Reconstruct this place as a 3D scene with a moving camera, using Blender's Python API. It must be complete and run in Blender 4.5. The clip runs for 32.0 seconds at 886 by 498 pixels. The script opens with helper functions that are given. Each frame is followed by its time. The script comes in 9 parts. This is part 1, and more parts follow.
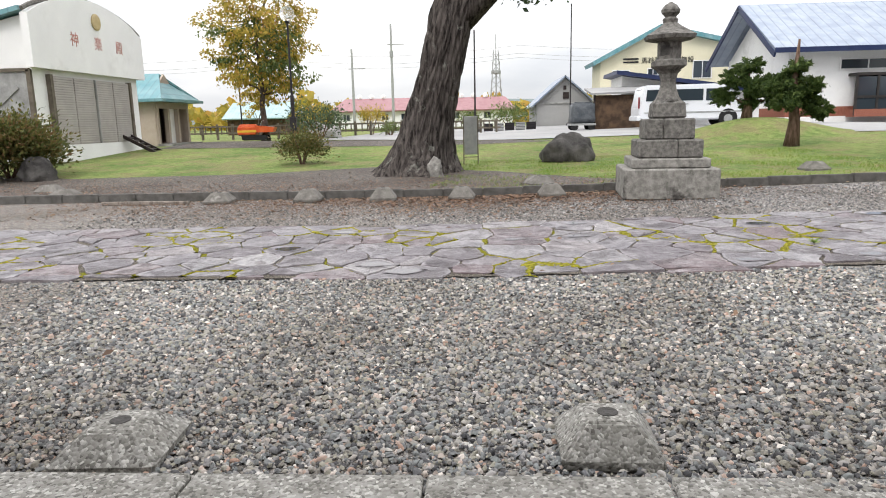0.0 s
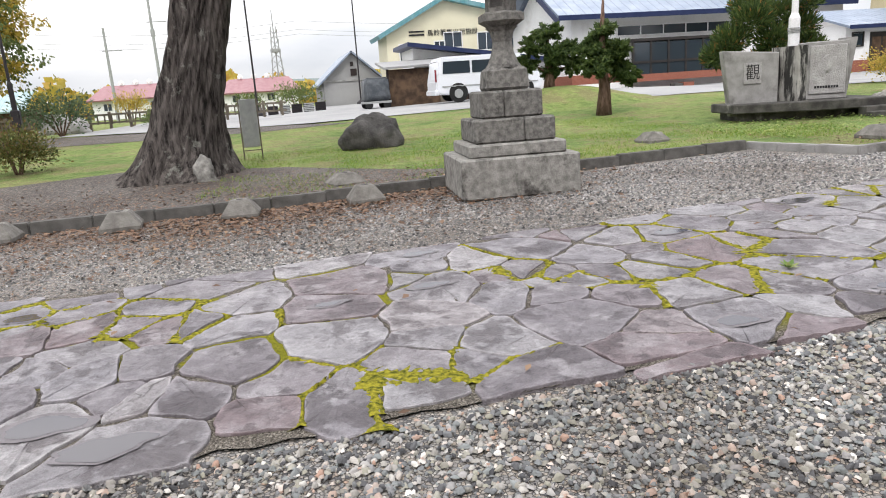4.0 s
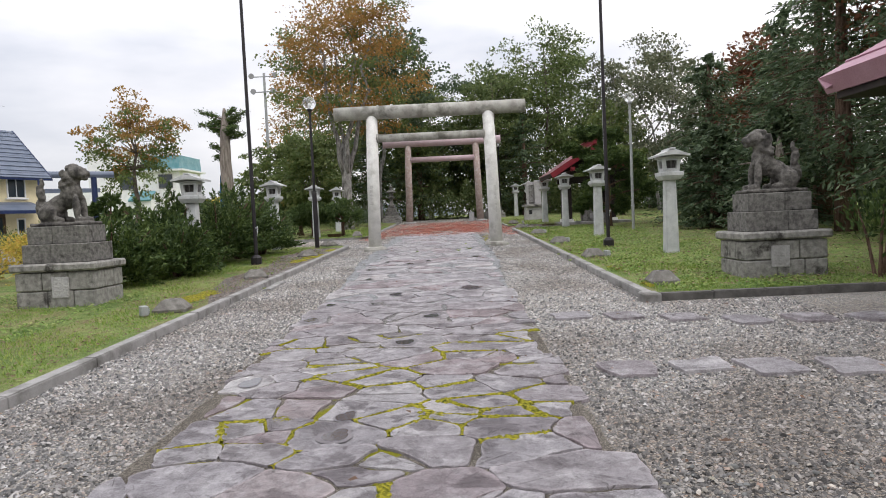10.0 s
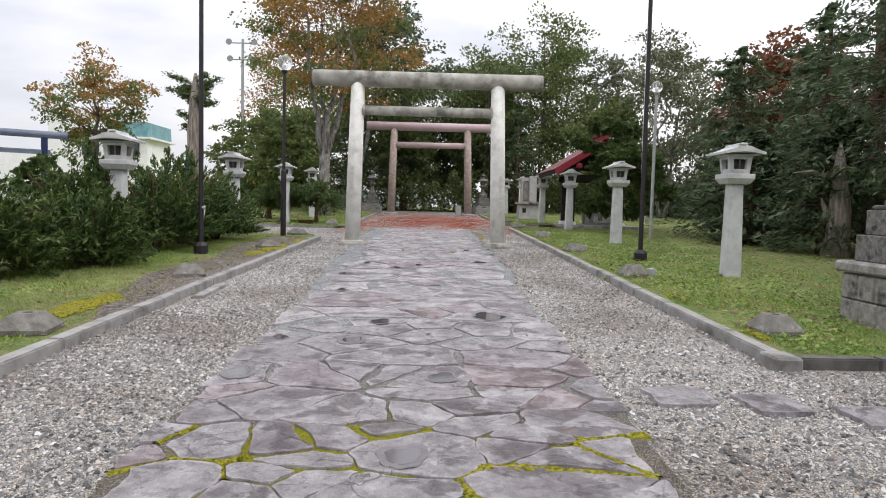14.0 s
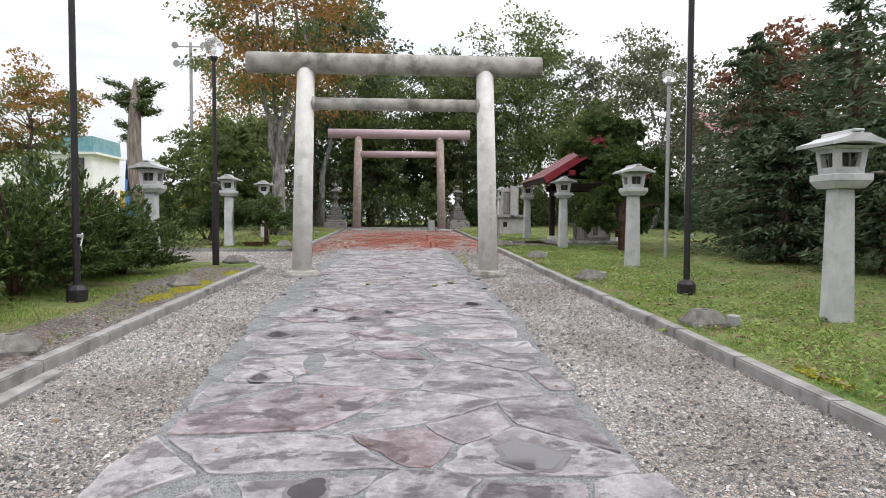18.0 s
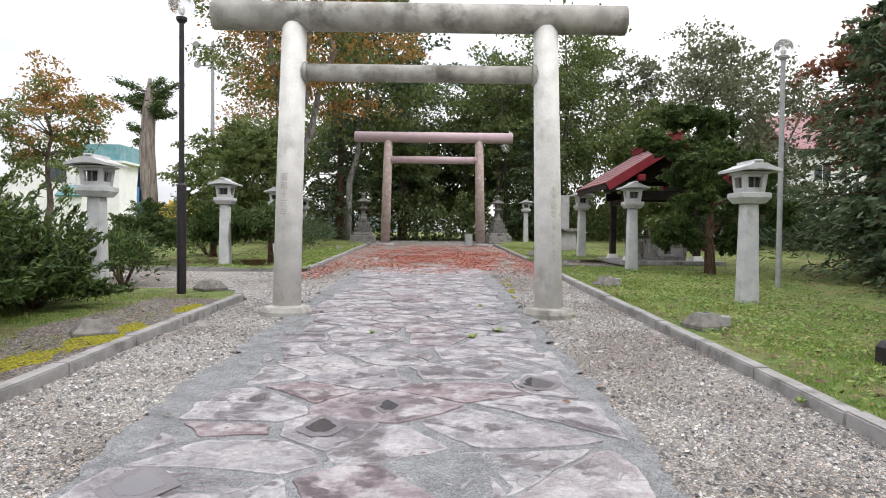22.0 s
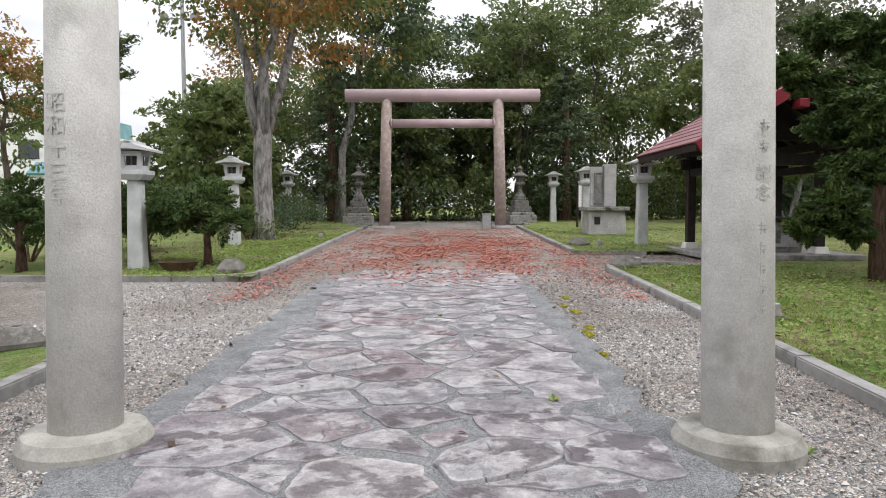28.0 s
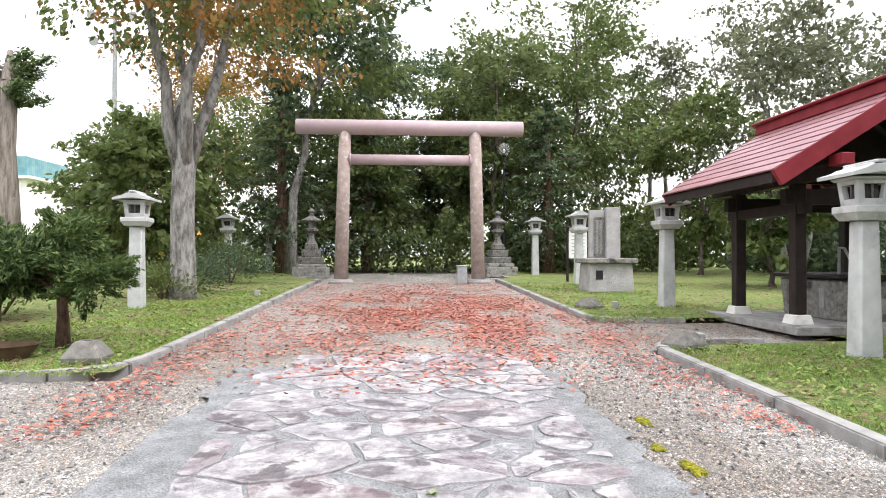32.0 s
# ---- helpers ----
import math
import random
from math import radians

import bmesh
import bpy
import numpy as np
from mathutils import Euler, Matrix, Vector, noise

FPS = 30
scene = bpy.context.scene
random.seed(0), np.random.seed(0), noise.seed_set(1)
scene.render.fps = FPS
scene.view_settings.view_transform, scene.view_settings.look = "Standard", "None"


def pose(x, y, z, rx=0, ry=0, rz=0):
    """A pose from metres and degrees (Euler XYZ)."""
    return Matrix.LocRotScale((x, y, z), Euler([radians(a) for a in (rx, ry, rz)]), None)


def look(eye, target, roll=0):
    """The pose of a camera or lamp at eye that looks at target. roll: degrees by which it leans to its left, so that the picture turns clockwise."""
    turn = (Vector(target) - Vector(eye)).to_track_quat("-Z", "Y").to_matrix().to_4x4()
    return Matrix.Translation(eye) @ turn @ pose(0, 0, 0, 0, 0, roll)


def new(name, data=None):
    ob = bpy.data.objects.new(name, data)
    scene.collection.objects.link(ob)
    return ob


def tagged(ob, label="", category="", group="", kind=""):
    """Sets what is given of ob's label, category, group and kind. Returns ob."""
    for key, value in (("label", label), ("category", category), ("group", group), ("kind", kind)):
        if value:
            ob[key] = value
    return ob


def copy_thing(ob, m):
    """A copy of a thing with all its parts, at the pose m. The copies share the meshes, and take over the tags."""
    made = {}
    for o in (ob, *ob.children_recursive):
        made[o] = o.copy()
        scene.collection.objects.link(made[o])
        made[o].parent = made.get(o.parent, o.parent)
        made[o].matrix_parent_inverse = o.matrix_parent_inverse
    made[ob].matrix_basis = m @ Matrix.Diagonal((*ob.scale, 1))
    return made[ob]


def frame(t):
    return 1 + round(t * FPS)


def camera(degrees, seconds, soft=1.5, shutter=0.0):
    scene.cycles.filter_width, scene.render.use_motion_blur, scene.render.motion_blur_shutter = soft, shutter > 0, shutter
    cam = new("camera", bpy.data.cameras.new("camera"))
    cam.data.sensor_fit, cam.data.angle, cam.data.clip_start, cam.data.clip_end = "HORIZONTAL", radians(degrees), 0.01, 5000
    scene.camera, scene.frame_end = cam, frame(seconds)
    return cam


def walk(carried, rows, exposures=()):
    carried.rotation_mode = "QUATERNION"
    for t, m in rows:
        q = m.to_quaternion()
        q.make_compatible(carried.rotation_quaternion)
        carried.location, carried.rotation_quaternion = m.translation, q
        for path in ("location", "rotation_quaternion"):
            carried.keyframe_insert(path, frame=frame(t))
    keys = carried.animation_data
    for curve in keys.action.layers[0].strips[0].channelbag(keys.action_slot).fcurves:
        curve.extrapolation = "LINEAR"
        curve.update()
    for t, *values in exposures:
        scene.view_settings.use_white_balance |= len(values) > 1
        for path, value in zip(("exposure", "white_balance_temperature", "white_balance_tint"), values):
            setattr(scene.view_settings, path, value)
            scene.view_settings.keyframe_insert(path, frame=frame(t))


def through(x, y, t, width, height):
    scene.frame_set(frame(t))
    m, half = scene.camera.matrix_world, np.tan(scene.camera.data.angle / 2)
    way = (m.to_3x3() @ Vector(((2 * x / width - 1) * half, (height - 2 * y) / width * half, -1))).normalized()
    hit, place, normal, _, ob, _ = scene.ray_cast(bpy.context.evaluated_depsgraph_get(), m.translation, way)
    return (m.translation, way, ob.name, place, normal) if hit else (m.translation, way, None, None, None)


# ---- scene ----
cam = camera(66.5, 32.0, 1.0)
PATH = [
    (0, (0.054, 0.173, 1.538), (-0.064, 2.135, 1.168), -1.30),
    (0.5, (0.017, 0.612, 1.567), (-0.071, 2.571, 1.170), -2.05),
    (1, (0.032, 1.020, 1.580), (-0.028, 2.978, 1.175), -2.26),
    (1.5, (0.006, 1.439, 1.605), (-0.035, 3.389, 1.164), -1.04),
    (2, (0.031, 1.848, 1.619), (0.082, 3.792, 1.150), -1.46),
    (2.5, (-0.124, 2.261, 1.663), (-0.094, 4.197, 1.160), -1.73),
    (3, (-0.106, 2.503, 1.711), (0.203, 4.400, 1.158), -2.26),
    (3.5, (0.009, 2.928, 1.536), (0.391, 4.829, 1.045), -4.21),
    (5.5, (0.667, 4.834, 1.644), (1.476, 6.615, 1.226), -1.23),
    (6, (0.865, 5.187, 1.649), (1.826, 6.882, 1.200), -1.56),
    (6.5, (1.135, 5.568, 1.673), (2.400, 7.059, 1.255), -3.26),
    (7, (1.379, 5.778, 1.710), (2.860, 7.074, 1.351), -4.10),
    (7.5, (1.740, 6.103, 1.754), (3.490, 7.020, 1.442), -4.73),
    (8, (2.264, 6.420, 1.702), (4.147, 7.037, 1.433), -4.84),
    (8.5, (2.599, 6.619, 1.745), (4.569, 6.885, 1.529), -5.14),
    (9, (2.996, 6.724, 1.792), (4.988, 6.830, 1.639), -3.58),
    (9.5, (3.314, 6.956, 1.822), (5.311, 6.971, 1.721), -2.62),
    (10, (3.621, 7.116, 1.850), (5.619, 7.142, 1.751), -2.70),
    (10.5, (3.956, 7.320, 1.847), (5.953, 7.395, 1.769), -1.19),
    (11, (4.317, 7.409, 1.828), (6.315, 7.456, 1.744), -0.07),
    (11.5, (4.720, 7.527, 1.821), (6.716, 7.521, 1.703), 1.46),
    (12, (5.226, 7.555, 1.820), (7.221, 7.498, 1.685), 1.44),
    (12.5, (5.775, 7.606, 1.797), (7.771, 7.567, 1.673), 1.48),
    (13, (6.330, 7.602, 1.845), (8.326, 7.562, 1.718), 1.45),
    (13.5, (6.840, 7.604, 1.870), (8.835, 7.562, 1.741), 1.43),
    (14, (7.354, 7.581, 1.886), (9.350, 7.534, 1.762), 1.37),
    (14.5, (7.839, 7.575, 1.905), (9.837, 7.546, 1.824), 1.49),
    (16.5, (9.832, 7.626, 1.947), (11.828, 7.511, 1.877), 0.98),
    (17, (10.446, 7.670, 1.950), (12.440, 7.546, 1.849), 0.71),
    (17.5, (10.980, 7.630, 1.974), (12.973, 7.496, 1.865), 0.35),
    (18, (11.521, 7.627, 2.016), (13.515, 7.491, 1.930), 0.24),
    (18.5, (12.033, 7.564, 2.005), (14.028, 7.424, 1.984), 0.68),
    (19, (12.561, 7.517, 2.013), (14.556, 7.372, 2.008), 0.03),
    (19.5, (13.096, 7.432, 2.005), (15.089, 7.266, 1.993), -0.36),
    (20, (13.708, 7.394, 2.002), (15.701, 7.227, 1.990), -0.39),
    (20.5, (14.238, 7.368, 2.015), (16.230, 7.196, 2.000), -0.41),
    (21, (14.777, 7.423, 2.029), (16.770, 7.249, 2.017), -0.40),
    (21.5, (15.320, 7.374, 2.040), (17.314, 7.220, 2.021), -0.26),
    (22, (15.891, 7.395, 2.071), (17.890, 7.370, 2.021), 0.59),
    (22.5, (16.417, 7.322, 2.051), (18.416, 7.288, 1.996), 0.41),
    (23, (16.979, 7.333, 2.068), (18.978, 7.317, 2.020), 0.18),
    (23.5, (17.550, 7.311, 2.097), (19.550, 7.305, 2.060), -0.36),
    (24, (18.092, 7.321, 2.105), (20.091, 7.312, 2.071), -0.39),
    (24.5, (18.621, 7.339, 2.187), (20.621, 7.328, 2.149), -0.49),
    (26.5, (20.726, 7.488, 2.188), (22.724, 7.471, 2.084), -0.38),
    (27, (21.216, 7.494, 2.209), (23.210, 7.503, 2.065), 0.73),
    (27.5, (21.803, 7.527, 2.230), (23.798, 7.534, 2.091), 0.92),
    (28, (22.304, 7.446, 2.279), (24.300, 7.448, 2.155), -0.06),
    (28.5, (22.857, 7.500, 2.248), (24.855, 7.460, 2.195), -1.51),
    (29, (23.348, 7.518, 2.269), (25.347, 7.483, 2.212), -1.20),
    (29.5, (23.890, 7.627, 2.254), (25.888, 7.607, 2.191), -0.99),
    (30, (24.431, 7.656, 2.256), (26.429, 7.606, 2.184), -0.38),
    (30.5, (25.012, 7.706, 2.282), (27.009, 7.608, 2.240), -0.52),
    (31, (25.582, 7.720, 2.256), (27.579, 7.610, 2.234), -0.51),
    (31.5, (26.186, 7.745, 2.289), (28.184, 7.656, 2.277), 0.10),
    (32, (26.729, 7.659, 2.332), (28.725, 7.548, 2.353), 0.15),
]
walk(cam, [(t, look(eye, target, roll)) for t, eye, target, roll in PATH],
     [(t, stops, 6500 if t < 3 else 6360, 10 if t < 3 else 12) for t, stops in ((0, 0.16), (2, 0.1), (6, 0.24), (9, -0.2), (11, -0.1), (13, -0.1), (19, 0.05), (24, 0.18), (27, 0.12), (28, 0.06), (29, 0.33), (30, 0.48), (32, 0.8))])

# ---- light ----
world = bpy.data.worlds.new("overcast_sky")
scene.world = world
world.use_nodes = True
SUN_ELEV, SUN_AZ = 48.0, 205.0


def build_sky():
    nt = world.node_tree
    nt.nodes.clear()
    out = nt.nodes.new("ShaderNodeOutputWorld")
    sky = nt.nodes.new("ShaderNodeTexSky")
    sky.sky_type, sky.sun_disc = "NISHITA", False
    sky.sun_elevation, sky.sun_rotation = radians(SUN_ELEV), radians(SUN_AZ)
    dim = nt.nodes.new("ShaderNodeVectorMath")
    dim.operation = "SCALE"
    dim.inputs["Scale"].default_value = 0.08
    tc = nt.nodes.new("ShaderNodeTexCoord")
    mp = nt.nodes.new("ShaderNodeMapping")
    mp.inputs["Scale"].default_value = (1.2, 1.2, 4.0)
    nz = nt.nodes.new("ShaderNodeTexNoise")
    nz.inputs["Scale"].default_value, nz.inputs["Detail"].default_value = 1.6, 6
    ramp = nt.nodes.new("ShaderNodeValToRGB")
    e = ramp.color_ramp.elements
    e[0].position, e[0].color = 0.36, (0.66, 0.68, 0.73, 1)
    e[1].position, e[1].color = 0.60, (1.065, 1.04, 1.03, 1)
    mix = nt.nodes.new("ShaderNodeMix")
    mix.data_type = "RGBA"
    mix.inputs["Factor"].default_value = 0.9
    bg = nt.nodes.new("ShaderNodeBackground")
    bg.inputs["Strength"].default_value = 1.5
    L = nt.links.new
    L(tc.outputs["Generated"], mp.inputs["Vector"])
    L(mp.outputs["Vector"], nz.inputs["Vector"])
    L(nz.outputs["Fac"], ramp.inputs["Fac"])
    sep = nt.nodes.new("ShaderNodeSeparateXYZ")
    L(tc.outputs["Generated"], sep.inputs["Vector"])
    rise = nt.nodes.new("ShaderNodeMapRange")
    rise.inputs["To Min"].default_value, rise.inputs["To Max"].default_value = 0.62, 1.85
    L(sep.outputs["Z"], rise.inputs["Value"])
    dome = nt.nodes.new("ShaderNodeVectorMath")
    dome.operation = "SCALE"
    L(ramp.outputs["Color"], dome.inputs[0])
    L(rise.outputs["Result"], dome.inputs["Scale"])
    L(sky.outputs["Color"], dim.inputs[0])
    L(dim.outputs["Vector"], mix.inputs["A"])
    L(dome.outputs["Vector"], mix.inputs["B"])
    L(mix.outputs["Result"], bg.inputs["Color"])
    L(bg.outputs["Background"], out.inputs["Surface"])


build_sky()
sun = new("sun", bpy.data.lights.new("sun", "SUN"))
sun.data.energy, sun.data.angle, sun.data.color = 1.3, radians(18), (1.0, 0.97, 0.92)
sun.matrix_world = pose(0, 0, 60, 90 - SUN_ELEV, 0, 180 - SUN_AZ)


# ---- materials ----
def rgb(c):
    return (c[0], c[1], c[2], 1.0)


class Nodes:
    """A small wrapper to write node trees briefly."""

    def __init__(self, name):
        self.m = bpy.data.materials.new(name)
        self.m.use_nodes = True
        self.t = self.m.node_tree
        self.b = self.t.nodes["Principled BSDF"]
        self.out = self.t.nodes["Material Output"]

    def n(self, kind, **props):
        node = self.t.nodes.new(kind)
        for k, v in props.items():
            node.inputs[k].default_value = v
        return node

    def link(self, a, b):
        self.t.links.new(a, b)

    def coords(self, world_space):
        if world_space:
            return self.t.nodes.new("ShaderNodeNewGeometry").outputs["Position"]
        return self.t.nodes.new("ShaderNodeTexCoord").outputs["Object"]

    def noise(self, vec, scale, detail=4.0, rough=0.55):
        node = self.n("ShaderNodeTexNoise", Scale=scale, Detail=detail, Roughness=rough)
        self.link(vec, node.inputs["Vector"])
        return node.outputs["Fac"]

    def ramp(self, fac, stops):
        node = self.t.nodes.new("ShaderNodeValToRGB")
        el = node.color_ramp.elements
        while len(el) < len(stops):
            el.new(0.5)
        for e, (p, c) in zip(el, stops):
            e.position, e.color = p, rgb(c)
        self.link(fac, node.inputs["Fac"])
        return node.outputs["Color"]

    def level(self, fac, lo, hi):
        node = self.n("ShaderNodeMapRange", **{"From Min": lo, "From Max": hi})
        node.clamp = True
        self.link(fac, node.inputs["Value"])
        return node.outputs["Result"]

    def mix(self, fac, a, b, mode="MIX"):
        node = self.t.nodes.new("ShaderNodeMix")
        node.data_type, node.blend_type = "RGBA", mode
        for sock, v in (("Factor", fac), ("A", a), ("B", b)):
            if isinstance(v, (int, float)):
                node.inputs[sock].default_value = v
            elif isinstance(v, tuple):
                node.inputs[sock].default_value = rgb(v)
            else:
                self.link(v, node.inputs[sock])
        return node.outputs["Result"]

    def math(self, op, a, b=0.0):
        node = self.t.nodes.new("ShaderNodeMath")
        node.operation = op
        for i, v in enumerate((a, b)):
            if isinstance(v, (int, float)):
                node.inputs[i].default_value = v
            else:
                self.link(v, node.inputs[i])
        return node.outputs["Value"]

    def bump(self, height, strength=0.4, dist=0.01):
        node = self.n("ShaderNodeBump", Strength=strength, Distance=dist)
        self.link(height, node.inputs["Height"])
        self.link(node.outputs["Normal"], self.b.inputs["Normal"])

    def color(self, c):
        self.link(c, self.b.inputs["Base Color"])

    def rough(self, v):
        if isinstance(v, (int, float)):
            self.b.inputs["Roughness"].default_value = v
        else:
            self.link(v, self.b.inputs["Roughness"])


def surface(name, a, b, scale=6.0, rough=0.8, bump=0.3, grain=60.0, stain=None, stain_scale=1.2, stain_at=(0.55, 0.7),
            metal=0.0, world_space=False, vary=0.0, dist=0.006, spec=0.3):
    """A surface of two mixed tones, fine grain, an optional stain colour and relief."""
    k = Nodes(name)
    v = k.coords(world_space)
    big = k.noise(v, scale)
    fine = k.noise(v, grain, 3.0)
    col = k.mix(k.level(big, 0.35, 0.65), a, b)
    col = k.mix(0.35, col, k.mix(k.level(fine, 0.3, 0.7), (0.62, 0.62, 0.62), (1.25, 1.25, 1.25)), "MULTIPLY")
    if stain:
        s = k.noise(v, stain_scale, 6.0, 0.65)
        col = k.mix(k.level(s, *stain_at), col, stain)
    if vary:
        oi = k.t.nodes.new("ShaderNodeObjectInfo").outputs["Random"]
        col = k.mix(1.0, col, k.mix(oi, (1 - vary,) * 3, (1 + vary,) * 3), "MULTIPLY")
    k.color(col)
    k.rough(rough)
    k.b.inputs["Metallic"].default_value = metal
    k.b.inputs["Specular IOR Level"].default_value = spec
    if bump:
        k.bump(k.math("ADD", fine, k.math("MULTIPLY", big, 1.5)), bump, dist)
    return k.m


def leafy(name, cols, rough=0.6, through=0.35):
    """Foliage: each leaf its own tone, some light comes through."""
    k = Nodes(name)
    geo = k.t.nodes.new("ShaderNodeNewGeometry")
    pos = k.noise(geo.outputs["Position"], 0.9, 3.0)
    r = k.math("ADD", k.math("MULTIPLY", geo.outputs["Random Per Island"], 0.6), k.math("MULTIPLY", pos, 0.45))
    n = len(cols)
    col = k.ramp(r, [(0.12 + 0.78 * i / max(1, n - 1), c) for i, c in enumerate(cols)])
    k.color(col)
    k.rough(rough)
    k.b.inputs["Specular IOR Level"].default_value = 0.25
    tr = k.t.nodes.new("ShaderNodeBsdfTranslucent")
    k.link(col, tr.inputs["Color"])
    mx = k.t.nodes.new("ShaderNodeMixShader")
    mx.inputs[0].default_value = through
    k.link(k.b.outputs["BSDF"], mx.inputs[1])
    k.link(tr.outputs["BSDF"], mx.inputs[2])
    k.link(mx.outputs["Shader"], k.out.inputs["Surface"])
    return k.m


def gravel_material(name, tones, cell=50.0, damp=(0.70, 0.66, 0.63)):
    k = Nodes(name)
    v = k.coords(True)
    vor = k.n("ShaderNodeTexVoronoi", Scale=cell)
    k.link(v, vor.inputs["Vector"])
    sep = k.t.nodes.new("ShaderNodeSeparateColor")
    k.link(vor.outputs["Color"], sep.inputs["Color"])
    col = k.ramp(sep.outputs["Red"], tones)
    edge = k.n("ShaderNodeTexVoronoi", Scale=cell)
    edge.feature = "DISTANCE_TO_EDGE"
    k.link(v, edge.inputs["Vector"])
    col = k.mix(k.level(edge.outputs["Distance"], 0.01, 0.14), (0.045, 0.042, 0.038), col)
    wet = k.level(k.noise(v, 0.5, 5.0), 0.36, 0.58)
    col = k.mix(wet, k.mix(1.0, col, damp, "MULTIPLY"), col)
    # Colour is multiplied up from x 6.5, in full from x 13.
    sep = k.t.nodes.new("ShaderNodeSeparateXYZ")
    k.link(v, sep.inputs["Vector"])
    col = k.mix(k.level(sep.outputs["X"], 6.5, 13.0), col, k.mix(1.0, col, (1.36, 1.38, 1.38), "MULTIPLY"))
    k.color(col)
    k.rough(0.75)
    k.b.inputs["Specular IOR Level"].default_value = 0.3
    k.bump(k.math("SUBTRACT", 1.0, vor.outputs["Distance"]), 0.9, 0.02)
    return k.m


def island_stone(name, tones, rough=0.65, far=1.0):
    """Loose pebbles: each its own tone."""
    k = Nodes(name)
    geo = k.t.nodes.new("ShaderNodeNewGeometry")
    col = k.ramp(geo.outputs["Random Per Island"], tones)
    fine = k.noise(geo.outputs["Position"], 180.0, 3.0)
    col = k.mix(0.4, col, k.mix(fine, (0.5, 0.5, 0.5), (1.4, 1.4, 1.4)), "MULTIPLY")
    wet = k.level(k.noise(geo.outputs["Position"], 0.5, 5.0), 0.36, 0.58)
    col = k.mix(wet, k.mix(1.0, col, (0.72, 0.69, 0.66), "MULTIPLY"), col)
    # Stones get lighter by the factor far between x 6.5 and 13.
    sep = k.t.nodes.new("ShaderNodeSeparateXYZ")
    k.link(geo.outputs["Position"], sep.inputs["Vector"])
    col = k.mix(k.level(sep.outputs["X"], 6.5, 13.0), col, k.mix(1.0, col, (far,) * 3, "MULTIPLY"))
    k.color(col)
    k.rough(rough)
    k.b.inputs["Specular IOR Level"].default_value = 0.35
    return k.m


def flagstone_material():
    """Purplish slate slabs: flaked dark layers, pale worn bloom, fine grain and hair cracks; each slab its own tone."""
    k = Nodes("flagstone_slate")
    v = k.coords(True)
    oi = k.t.nodes.new("ShaderNodeObjectInfo").outputs["Random"]
    isl = k.t.nodes.new("ShaderNodeNewGeometry").outputs["Random Per Island"]
    pick = k.math("FRACT", k.math("ADD", oi, isl))
    shift = k.t.nodes.new("ShaderNodeVectorMath")
    k.link(v, shift.inputs[0])
    k.link(k.math("MULTIPLY", pick, 31.0), shift.inputs[1])
    w = shift.outputs["Vector"]
    base = k.ramp(pick, [(0.0, (0.18, 0.167, 0.175)), (0.2, (0.235, 0.222, 0.23)), (0.4, (0.16, 0.142, 0.15)), (0.6, (0.26, 0.25, 0.252)), (0.8, (0.195, 0.172, 0.18)), (0.93, (0.18, 0.135, 0.138)), (1.0, (0.33, 0.32, 0.315))])
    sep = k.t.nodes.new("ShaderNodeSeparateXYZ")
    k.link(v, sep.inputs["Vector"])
    # Tone shifts along x: paler past 12 to 24, darker before 4 to 11.
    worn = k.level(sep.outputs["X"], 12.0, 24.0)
    near_end = k.math("SUBTRACT", 1.0, k.level(sep.outputs["X"], 4.0, 11.0))
    base = k.mix(near_end, base, k.mix(1.0, base, (0.90, 0.91, 0.93), "MULTIPLY"))
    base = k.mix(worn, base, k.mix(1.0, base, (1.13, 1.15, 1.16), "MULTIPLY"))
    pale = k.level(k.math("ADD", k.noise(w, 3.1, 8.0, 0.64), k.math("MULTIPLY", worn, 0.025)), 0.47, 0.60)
    col = k.mix(k.math("MULTIPLY", pale, k.math("SUBTRACT", k.math("ADD", 0.55, k.math("MULTIPLY", worn, 0.3)), k.math("MULTIPLY", near_end, 0.15))), base, k.mix(worn, (0.385, 0.372, 0.376), (0.425, 0.412, 0.41)))
    band = k.t.nodes.new("ShaderNodeMapping")
    band.inputs["Scale"].default_value, band.inputs["Rotation"].default_value = (1.25, 1.0, 1.0), (0, 0, 0.4)
    k.link(w, band.inputs["Vector"])
    flake = k.noise(band.outputs["Vector"], 2.3, 9.0, 0.62)
    layer = k.math("MULTIPLY", k.level(flake, 0.535, 0.57), 0.95)
    col = k.mix(layer, col, k.mix(1.0, base, (0.50, 0.465, 0.475), "MULTIPLY"))
    mp = k.t.nodes.new("ShaderNodeMapping")
    mp.inputs["Scale"].default_value, mp.inputs["Rotation"].default_value = (3.2, 1.4, 1.0), (0, 0, 0.5)
    k.link(w, mp.inputs["Vector"])
    streak = k.noise(mp.outputs["Vector"], 4.0, 6.0, 0.7)
    col = k.mix(0.32, col, k.mix(k.level(streak, 0.3, 0.7), (0.68, 0.67, 0.68), (1.25, 1.25, 1.25)), "MULTIPLY")
    rim = k.t.nodes.new("ShaderNodeAttribute")
    rim.attribute_name = "rim"
    worn_edge = k.level(k.math("ADD", rim.outputs["Fac"], k.math("MULTIPLY", k.math("SUBTRACT", k.noise(v, 7.0, 6.0, 0.7), 0.5), 1.6)), 0.55, 0.95)
    col = k.mix(k.math("MULTIPLY", worn_edge, 0.5), col, k.mix(1.0, base, (1.7, 1.68, 1.66), "MULTIPLY"))
    cleft = k.noise(w, 5.2, 8.0, 0.7)
    ledge = k.math("SUBTRACT", k.level(cleft, 0.515, 0.53), k.level(cleft, 0.60, 0.62))
